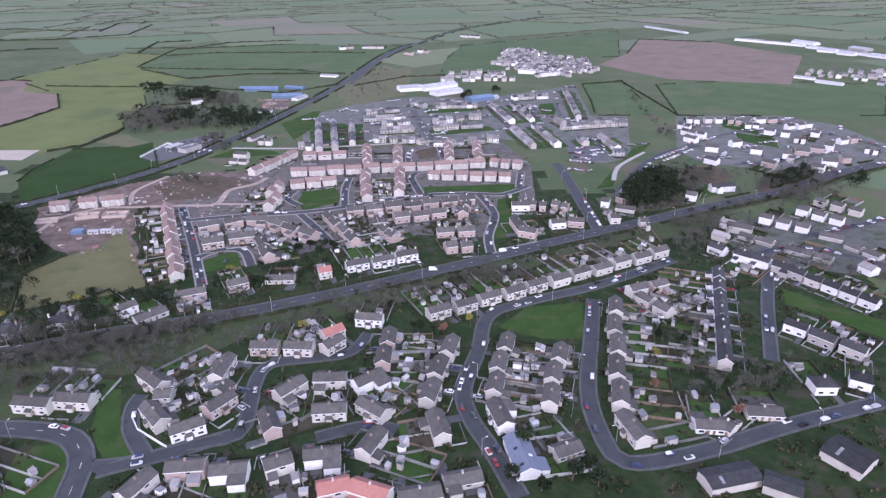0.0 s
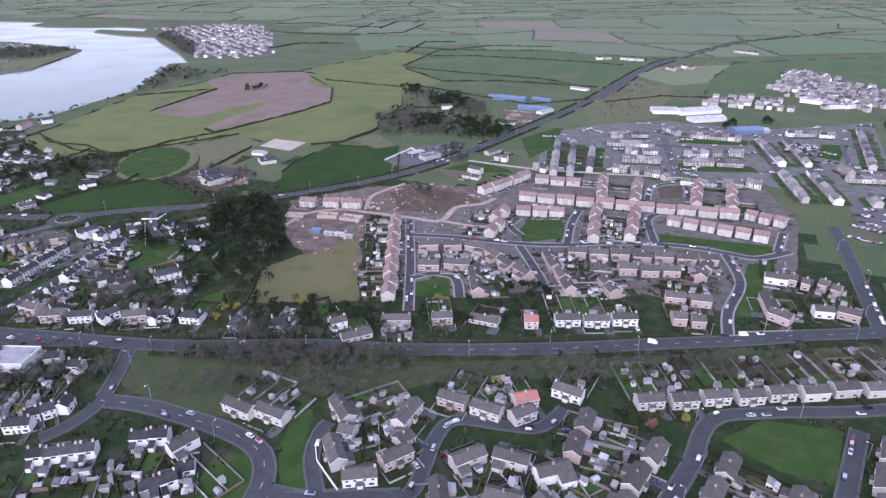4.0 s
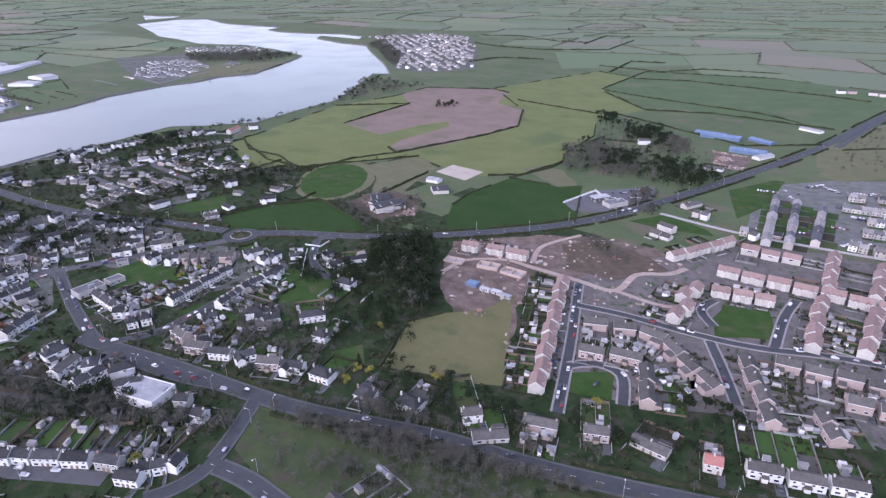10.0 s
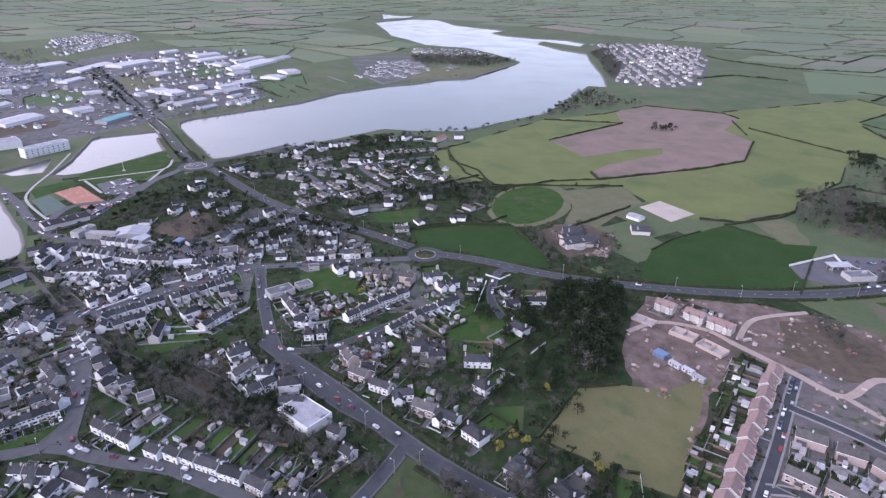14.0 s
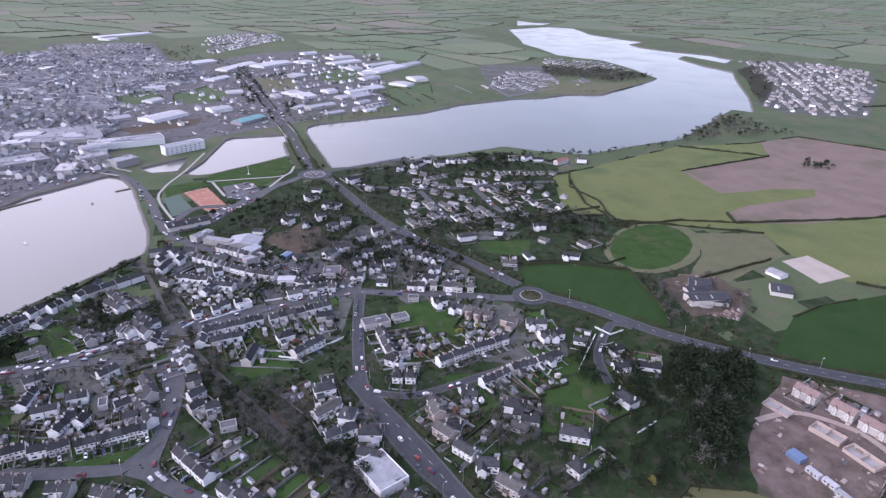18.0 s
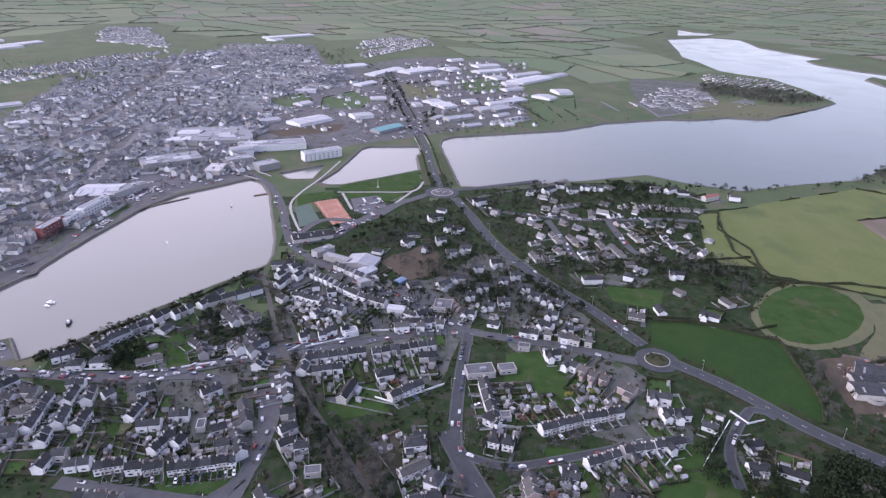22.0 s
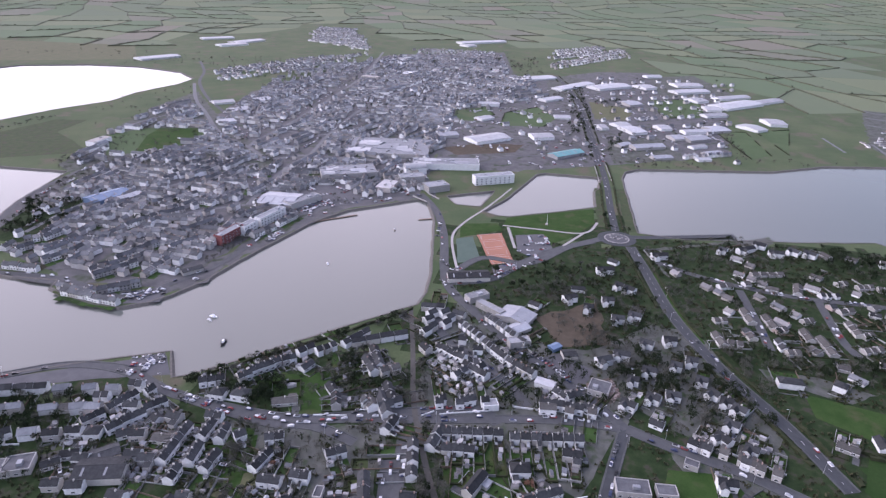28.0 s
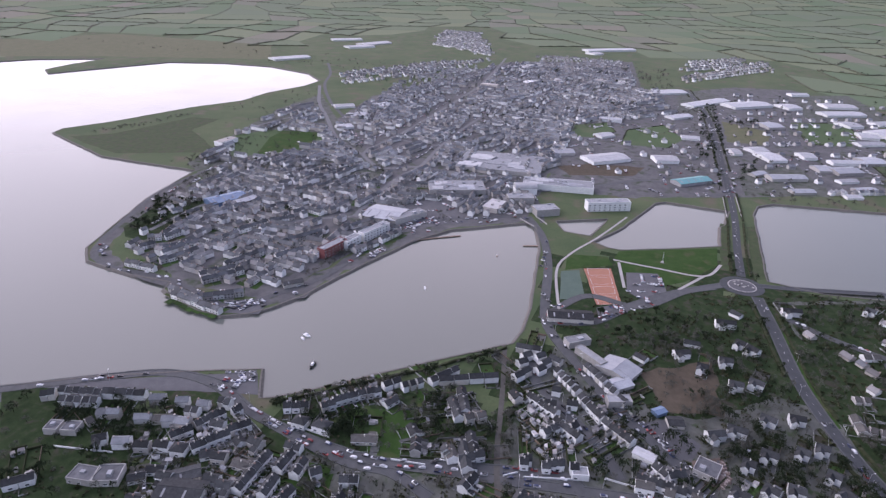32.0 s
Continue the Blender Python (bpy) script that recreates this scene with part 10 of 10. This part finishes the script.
for width, kind, line in ROADS:
    if kind not in ("asphalt", "street"):
        continue
    for k in range(2, len(line) - 2):
        p, d = line[k], (line[k + 1] - line[k - 1]).normalized()
        if math.hypot(p.x + 200, p.y - 200) > 1500 or width > 8.5:
            continue
        n = Vector((-d.y, d.x))
        for side in (-1, 1):
            q = p + n * side * (width / 2 - 1.1)
            if rng.random() < (0.16 if detail_at(p.x, p.y) == 0 else 0.28) and next(BUILT.near(q.x, q.y, 22), None) and not in_water(q.x, q.y):
                far_car(q.x, q.y, math.degrees(math.atan2(d.y, d.x)) + rng.choice((0, 180)))
for kind, pts in PATCHES:
    if kind not in ("carpark", "town", "estate"):
        continue
    xs, ys = [p[0] for p in pts], [p[1] for p in pts]
    size = (max(xs) - min(xs)) * (max(ys) - min(ys))
    for t in range(12 if kind == "carpark" else min(420, int(size / 900))):
        x, y = rng.uniform(min(xs), max(xs)), rng.uniform(min(ys), max(ys))
        if inside(x, y, pts) and detail_at(x, y) == 2 and not next(BUILT.near(x, y, 7.5), None) and not in_water(x, y) and math.hypot(x + 200, y - 200) < 1500:
            turn = rng.choice((103, 103, 60, 150))
            e, g = math.cos(radians(turn - 90)), math.sin(radians(turn - 90))
            for i in range(rng.randrange(1, 9)):
                px, py = x + i * 2.7 * e, y + i * 2.7 * g
                if inside(px, py, pts) and not any(in_water(px + a, py + b) for a in (-4, 4) for b in (-4, 4)) and not next(BUILT.near(px, py, 4), None):
                    far_car(px, py, turn)
for x1, y1, x2, y2, n in ((140.4, 476.4, 190.5, 560, 22), (143.9, 472.4, 193, 551.3, 22), (195.8, 568.9, 243, 612.5, 20), (198.3, 559.9, 245.7, 604.3, 18), (116.4, 570.6, 138.3, 561.1, 12), (111.7, 544.4, 134.2, 537.3, 12), (186.1, 622.3, 210.9, 628.1, 8)):
    turn = math.degrees(math.atan2(y2 - y1, x2 - x1)) + 70
    for i in range(n):
        if rng.random() < 0.85:
            far_car(x1 + (x2 - x1) * (i + 0.5) / n, y1 + (y2 - y1) * (i + 0.5) / n, turn)
tagged(new("parked_cars", make_mesh("parked_cars", cv, cf, MAT["farcars"])), "small parked cars along the streets of the town", "cars", kind="stuff")

# ---- single objects of the place ----


def boxed(name, x, y, turn, sx, sy, sz, material, label, category, z=0.0, bevel=0.12):
    """A small block-like thing with softened upper edges."""
    ob = new(name, None)
    v, f = [], []
    v = [(a * sx / 2, b * sy / 2, 0) for a, b in ((-1, -1), (1, -1), (1, 1), (-1, 1))] + [(a * sx / 2, b * sy / 2, sz - bevel) for a, b in ((-1, -1), (1, -1), (1, 1), (-1, 1))] + [(a * (sx / 2 - bevel), b * (sy / 2 - bevel), sz) for a, b in ((-1, -1), (1, -1), (1, 1), (-1, 1))]
    f = [(4 * k + i, 4 * k + (i + 1) % 4, 4 * k + 4 + (i + 1) % 4, 4 * k + 4 + i) for k in range(2) for i in range(4)] + [(8, 9, 10, 11)]
    part("body", make_mesh(name, v, f, MAT[material]), ob)
    ob.matrix_basis = pose(x, y, z, 0, 0, turn)
    return tagged(ob, label, category)


# site cabins on the building site
for i in range(3):
    cabin = boxed("site_cabin", -246.3, 402.7, 0, 7.5, 3.0, 2.8, "shedwhite", "white portable site cabin on bare soil", "cabin", 0.1)
    cabin.matrix_basis = pose(-246.3, 402.7, 0.1, 0, 0, 4) @ pose(i * 8.2, (i % 2) * 1.2, 0)
    for u in (-2, 2):
        part("window", WINDOW, cabin, pose(u, -1.5, 1.0))
    part("door", DOOR, cabin, pose(0, -1.5, 0.1))
boxed("site_cabin", -258.2, 404.1, 8, 8.0, 6.0, 2.6, "bluemetal", "blue metal storage cabin on the building site", "cabin", 0.1)

# unfinished houses: block walls without roofs


def shell(x1, y1, x2, y2, depth, h):
    a, b = Vector((x1, y1)), Vector((x2, y2))
    w = (b - a).length
    root = new("unfinished_house", None)
    root.matrix_basis = pose(x1, y1, 0.08, 0, 0, math.degrees(math.atan2((b - a).y, (b - a).x)))
    tagged(root, "unfinished house of bare pinkish blocks without a roof", "building site")
    for q, name in (((0, w, 0, 0.35), "front_wall"), ((0, w, depth - 0.35, depth), "back_wall"), ((0, 0.35, 0.35, depth - 0.35), "side_wall"), ((w - 0.35, w, 0.35, depth - 0.35), "side_wall"), ((w / 2 - 0.2, w / 2 + 0.2, 0.35, depth - 0.35), "party_wall")):
        v, f = [], []
        box(*q, -0.2, h * rng.uniform(0.75, 1.1), v, f)
        part(name, make_mesh(name, v, f, MAT["soilbare"]), root)
    v, f = [], []
    box(0.4, w - 0.4, 0.4, depth - 0.4, -0.1, 0.25, v, f)
    part("floor_slab", make_mesh("floor_slab", v, f, MAT["path"]), root)
    BUILT.add((x1 + x2) / 2, (y1 + y2) / 2, w / 2)


shell(-273.1, 427.7, -257.7, 432.2, 9, 2.6)
shell(-255, 431.2, -237.9, 433, 9, 2.6)
shell(-298.6, 420.4, -284.1, 424.4, 8, 1.6)
for i in range(16):
    a, b = rng.uniform(0, 1), rng.uniform(0, 1)
    p = Vector((-308.8, 435.2)) * (1 - a) + Vector((-241.3, 464.9)) * a
    q = Vector((-234.1, 490)) * (1 - a) + Vector((-151.6, 481)) * a
    s = p * (1 - b) + q * b
    boxed("pallet_stack", s.x, s.y, rng.random() * 90, rng.uniform(1.2, 3), rng.uniform(1.0, 2), rng.uniform(0.6, 1.6), rng.choice(("soilbare", "wood", "path", "shedwhite", "pinkwall")), "stack of building blocks on churned soil", "pallet", 0.08)

# filling station: canopy on posts, shop, pumps
st = new("filling_station_canopy", None)
st.matrix_basis = pose(-273.0, 616.2, 0, 0, 0, 62)
tagged(st, "flat white canopy on posts over a forecourt", "canopy")
v, f = [], []
box(-9, 9, -4.5, 4.5, 4.6, 5.2, v, f)
part("roof", make_mesh("canopy_roof", v, f, MAT["shedwhite"]), st)
for px in (-7, 7):
    for py in (-3.5, 3.5):
        v, f = [], []
        box(px - 0.2, px + 0.2, py - 0.2, py + 0.2, 0, 4.6, v, f)
        part("post", make_mesh("post", v, f, MAT["steel"]), st)
for px in (-6, 0, 6):
    v, f = [], []
    box(px - 0.4, px + 0.4, -0.6, 0.6, 0, 1.7, v, f)
    part("pump", make_mesh("pump", v, f, MAT["greywall"]), st)
for i in range(7):
    car(-278.7, 635.8, 0.2, 20 + i * 3, False) if i == 0 else car(*(Vector((-278.7, 635.8)) + Vector((i * 6.0, rng.uniform(-9, 9)))), 0.2, rng.choice((20, 110)), False)
wv2, wf2 = [], []
slab((wv2, wf2), (-295.8, 588.9), (-289.3, 639.0), 0.4, 2.0)
slab((wv2, wf2), (-289.3, 639.0), (-255.0, 610.2), 0.4, 2.2)
tagged(new("boundary_wall", make_mesh("boundary_wall", wv2, wf2, MAT["white"])), "white boundary wall beside the filling station", "wall")

for i in range(9):
    if i % 4 != 2:
        car(-266.9 + i * 1.46, 648.4 + i * 4.17, 0.2, 60 + 4 * (i % 3), False)

# ring tank in the farmyard
tank = new("slurry_tank", None)
tank.location = (-406.7, 469.6, 0)
tagged(tank, "open round concrete tank in a farmyard", "tank")
v, f = ring(0, 0, 6.0, 6.5, 2.6, 28)
k = len(v)
part("tank_wall", make_mesh("tank_wall", v + [(a, b, 0) for a, b, _ in v], f + [(i, i + k, (i + 2) % k + k, (i + 2) % k) for i in range(k)], MAT["concrete"]), tank)
part("tank_floor", make_mesh("tank_floor", [(6 * math.cos(i * 0.2244), 6 * math.sin(i * 0.2244), 0.9) for i in range(28)], [tuple(range(28))], MAT["rubber"]), tank)

# boats at anchor


def boat(x, y, turn, size, tone, text):
    root = new("boat", None)
    root.matrix_basis = pose(x, y, WATER_Z, 0, 0, turn) @ Matrix.Diagonal((size, size, size, 1))
    tagged(root, text, "boat")
    v, f = [], []
    ringz = ((-3.2, 0.9, 0), (-2.6, 1.1, 0), (0, 1.25, 0), (2.0, 0.9, 0.1), (3.4, 0.06, 0.3))
    for x0, hw, up in ringz:
        v += [(x0, -hw * 0.6, -0.3), (x0, hw * 0.6, -0.3), (x0, hw, 0.8 + up), (x0, -hw, 0.8 + up)]
    f = [(4 * k + i, 4 * k + 4 + i, 4 * k + 4 + (i + 1) % 4, 4 * k + (i + 1) % 4) for k in range(4) for i in range(4)] + [(0, 1, 2, 3)]
    part("hull", make_mesh("hull", v, f, MAT[tone]), root)
    v, f = [], []
    box(-1.2, 0.9, -0.65, 0.65, 0.75, 2.0, v, f)
    part("wheelhouse", make_mesh("wheelhouse", [(a * (0.85 if c > 1 else 1), b * (0.85 if c > 1 else 1), c) for a, b, c in v], f, MAT["trim"]), root)
    v, f = [], []
    tube(v, f, Vector((-1.4, 0, 0.7)), Vector((-1.4, 0, 3.6)), 0.05, 0.03)
    part("mast", make_mesh("mast", v, f, MAT["steel"]), root)


boat(-529.8, -59.7, 10, 1.35, "rubber", "dark work barge moored in the harbour")
boat(-562.2, -86.4, 80, 1.1, "trim", "small white motor boat at anchor")
boat(-675.8, -34.7, 30, 0.8, "trim", "small white dinghy at anchor in the harbour")
boat(-772.2, 3.5, 10, 0.8, "wood", "small brown rowing boat at anchor")
boat(-557.1, -86.9, 60, 0.8, "trim", "small white dinghy at anchor in the harbour")

# jetties along the town quay


def deck(pts, half, text):
    v, f = strip([Vector(p) for p in pts], half, WATER_Z + 0.9)
    n = len(v)
    v += [(a, b, c - 0.6) for a, b, c in v]
    f += [(i, i + 2, i + 2 + n, i + n) for i in range(0, n - 2)]
    tagged(new("jetty", make_mesh("jetty", v, f, MAT["wood"])), text, "jetty")


deck([(-803.1, -49.1), (-780.8, -76.6), (-762.3, -93.5)], 1.2, "long low floating jetty by the town quay")
deck([(-762.3, -93.5), (-724.4, -99.6)], 1.2, "short angled jetty below the quay")
deck([(-807.6, 21), (-814.7, 35.3)], 1.2, "small stone slip by the causeway")

# pole and plinth in the park
post = new("monument", None)
post.location = (-829, 161.7, 0.1)
tagged(post, "pale stone plinth with a tall slim pole", "monument")
v, f = [], []
box(-1.6, 1.6, -1.6, 1.6, 0, 1.0, v, f)
part("plinth", make_mesh("plinth", [(a * (0.8 if c > 0.5 else 1), b * (0.8 if c > 0.5 else 1), c) for a, b, c in v], f, MAT["path"]), post)
v, f = [], []
tube(v, f, Vector((0, 0, 1)), Vector((0, 0, 11)), 0.22, 0.1, 8)
part("pole", make_mesh("pole", v, f, MAT["trim"]), post)

# street lamps along the main roads
LAMP = None


def street_lamp(x, y, turn, h=8.0):
    global LAMP
    m = pose(x, y, 0, 0, 0, turn)
    if LAMP is None:
        LAMP = new("street_lamp", None)
        tagged(LAMP, "slim grey street lamp with a short arm", "street lamp", group="street lamps")
        v, f = [], []
        tube(v, f, Vector((0, 0, 0)), Vector((0, 0, h)), 0.12, 0.07, 6)
        part("pole", make_mesh("pole", v, f, MAT["steel"]), LAMP)
        v, f = [], []
        tube(v, f, Vector((0, 0, h - 0.05)), Vector((1.6, 0, h + 0.3)), 0.06, 0.05, 5)
        part("arm", make_mesh("arm", v, f, MAT["steel"]), LAMP)
        v, f = [], []
        box(1.5, 2.3, -0.16, 0.16, h + 0.22, h + 0.38, v, f)
        part("lamp_head", make_mesh("lamp_head", v, f, MAT["trim"]), LAMP)
        LAMP.matrix_basis = m
    else:
        copy_thing(LAMP, m)


for width, kind, line in ROADS:
    if kind not in ("asphalt", "street") or width < 5.8:
        continue
    for k in range(4, len(line) - 4, 8 if width >= 8 else 9):
        p, d = line[k], (line[k + 1] - line[k - 1]).normalized()
        if math.hypot(p.x + 200, p.y - 230) > 520:
            continue
        n = Vector((-d.y, d.x)) * (1 if k % 16 < 8 else -1)
        q = p + n * (width / 2 + 1.6)
        if road_gap(q.x, q.y, 9) > 0.9 and not in_water(q.x, q.y):
            street_lamp(q.x, q.y, math.degrees(math.atan2(-n.y, -n.x)))

# parked cars
parked(-704.5, 120.4, -717.8, 134.4, 8, 60)
parked(-693.5, 128.5, -741.9, 168.3, 14, 60)
parked(-779, 136.2, -793.8, 161.1, 8, 90)
parked(-764.4, 140.7, -779.3, 166, 8, 90)
parked(-752.4, 146.3, -763.3, 171.4, 8, 90)
parked(-840.9, -129, -869.2, -85.8, 12, 40)
parked(-821.3, -116, -851.5, -68, 12, 40)
parked(-810.3, -107.3, -839.9, -59.9, 12, 40)
parked(-568.2, -186.6, -586.6, -159.6, 14, 120)
parked(-565.2, -174.9, -581.3, -152.4, 12, 120)
parked(-494.9, -109.6, -503.4, -91.5, 6, 100)
parked(-488.2, -99, -495.9, -85.6, 5, 100)
parked(-194.7, 417.5, -163.2, 352.5, 12, 0)
parked(-149.7, 348.5, -134.9, 360.2, 5, 80)
parked(-689.7, 82.7, -710.6, 67.1, 6, 80)
parked(-754.6, 52.9, -810.4, 46.2, 8, 80)
parked(-576.7, 157.1, -549.1, 188.9, 12, 130)
parked(-566.5, 169.5, -527.5, 209.7, 14, 130)
car(-7.4, 342.8, 0.3, 0, True, "van")
car(37.7, 369.3, 0.3, 20, True, "van")

# nets' fence round the tennis courts
fen = new("court_fence", None)
fen.location = (0, 0, 0)
tagged(fen, "tall green mesh fence round the tennis courts", "fence")
rim = [Vector((-780.7, 89.3)), Vector((-794.3, 117.1)), Vector((-721.4, 137.4)), Vector((-708.5, 115.2))]
for a, b in zip(rim, rim[1:] + rim[:1]):
    n = max(2, int((b - a).length / 6))
    for i in range(n):
        v, f = [], []
        p = a + (b - a) * (i / n)
        tube(v, f, Vector((p.x, p.y, 0)), Vector((p.x, p.y, 3.2)), 0.06, 0.06, 4)
        part("post", make_mesh("post", v, f, MAT["hedge"]), fen)
    for z in (0.3, 1.7, 3.1):
        v, f = [], []
        tube(v, f, Vector((a.x, a.y, z)), Vector((b.x, b.y, z)), 0.04, 0.04, 4)
        part("rail", make_mesh("rail", v, f, MAT["hedge"]), fen)
cv2, cf2 = [], []
for i in range(4):
    u0, u1 = (i + 0.12) / 4, (i + 0.88) / 4
    for p0, p1 in ((0.15, 0.85),):
        q = []
        for s, t in ((p0, u0), (p1, u0), (p1, u1), (p0, u1)):
            l, r = rim[0] + (rim[3] - rim[0]) * t, rim[1] + (rim[2] - rim[1]) * t
            q.append(l + (r - l) * s)
        for a, b in zip(q, q[1:] + q[:1]):
            v, f = strip([a, b], 0.12, 0.20)
            k = len(cv2)
            cv2 += v
            cf2 += [tuple(k + j for j in t) for t in f]
tagged(new("court_lines", make_mesh("court_lines", cv2, cf2, MAT["paint"])), "white boundary lines of the tennis courts", "markings", kind="structure")

# parapets of the two bridges


def parapet(x1, y1, x2, y2, text):
    v, f = [], []
    slab((v, f), (x1, y1), (x2, y2), 0.6, 1.3, 0.1)
    tagged(new("parapet", make_mesh("parapet", v, f, MAT["concrete"])), text, "parapet")


parapet(-998.4, 222, -1074.4, 216.9, "grey concrete parapet of the road bridge")
parapet(-1006.8, 238.6, -1082.6, 232.8, "grey concrete parapet of the road bridge")
parapet(-862, 18, -878.2, -3.4, "old stone parapet of the town bridge")
parapet(-875.5, 29.8, -893.8, 11.5, "old stone parapet of the town bridge")


# ---- white boundary walls beside the streets ----


def boundary_wall(*xy):
    v, f = [], []
    pts = list(zip(xy[::2], xy[1::2]))
    for a, b in zip(pts[:-1], pts[1:]):
        slab((v, f), a, b, 0.3, 1.15)
        slab((v, f), a, b, 0.42, 0.1, 1.15)
    ob = new("boundary_wall", make_mesh("boundary_wall", v, f, MAT["white"]))
    tagged(ob, "white painted boundary wall beside the street", "wall", kind="thing")


boundary_wall(-485.9, 113.5, -498.4, 147.1)
boundary_wall(-504.7, 158.1, -505, 174.8)
boundary_wall(-496.8, 268.9, -489.8, 293.5, -480.7, 315.5)
boundary_wall(-374.3, 56.1, -378.2, 88.2)
boundary_wall(-358.6, 335.6, -392.4, 367.9)
boundary_wall(-359.5, 314.7, -374.5, 331.1)
boundary_wall(-401.1, 372.9, -389.3, 377.7, -391.6, 389.2)
boundary_wall(-428, 161.5, -422.5, 171.5, -438.3, 204.7)
boundary_wall(-488.1, 109.6, -482, 102.7)
boundary_wall(-392.7, -152.2, -403.2, -116.4)
boundary_wall(-468.2, -37.8, -468, -6.6)
boundary_wall(-466.8, 37, -471.2, 57.6)
boundary_wall(-477.3, 62.6, -483, 75.3)
boundary_wall(-131.4, 207.8, -125.6, 200, -109.5, 189.6)
boundary_wall(-297.9, 336.5, -303.4, 352.4)
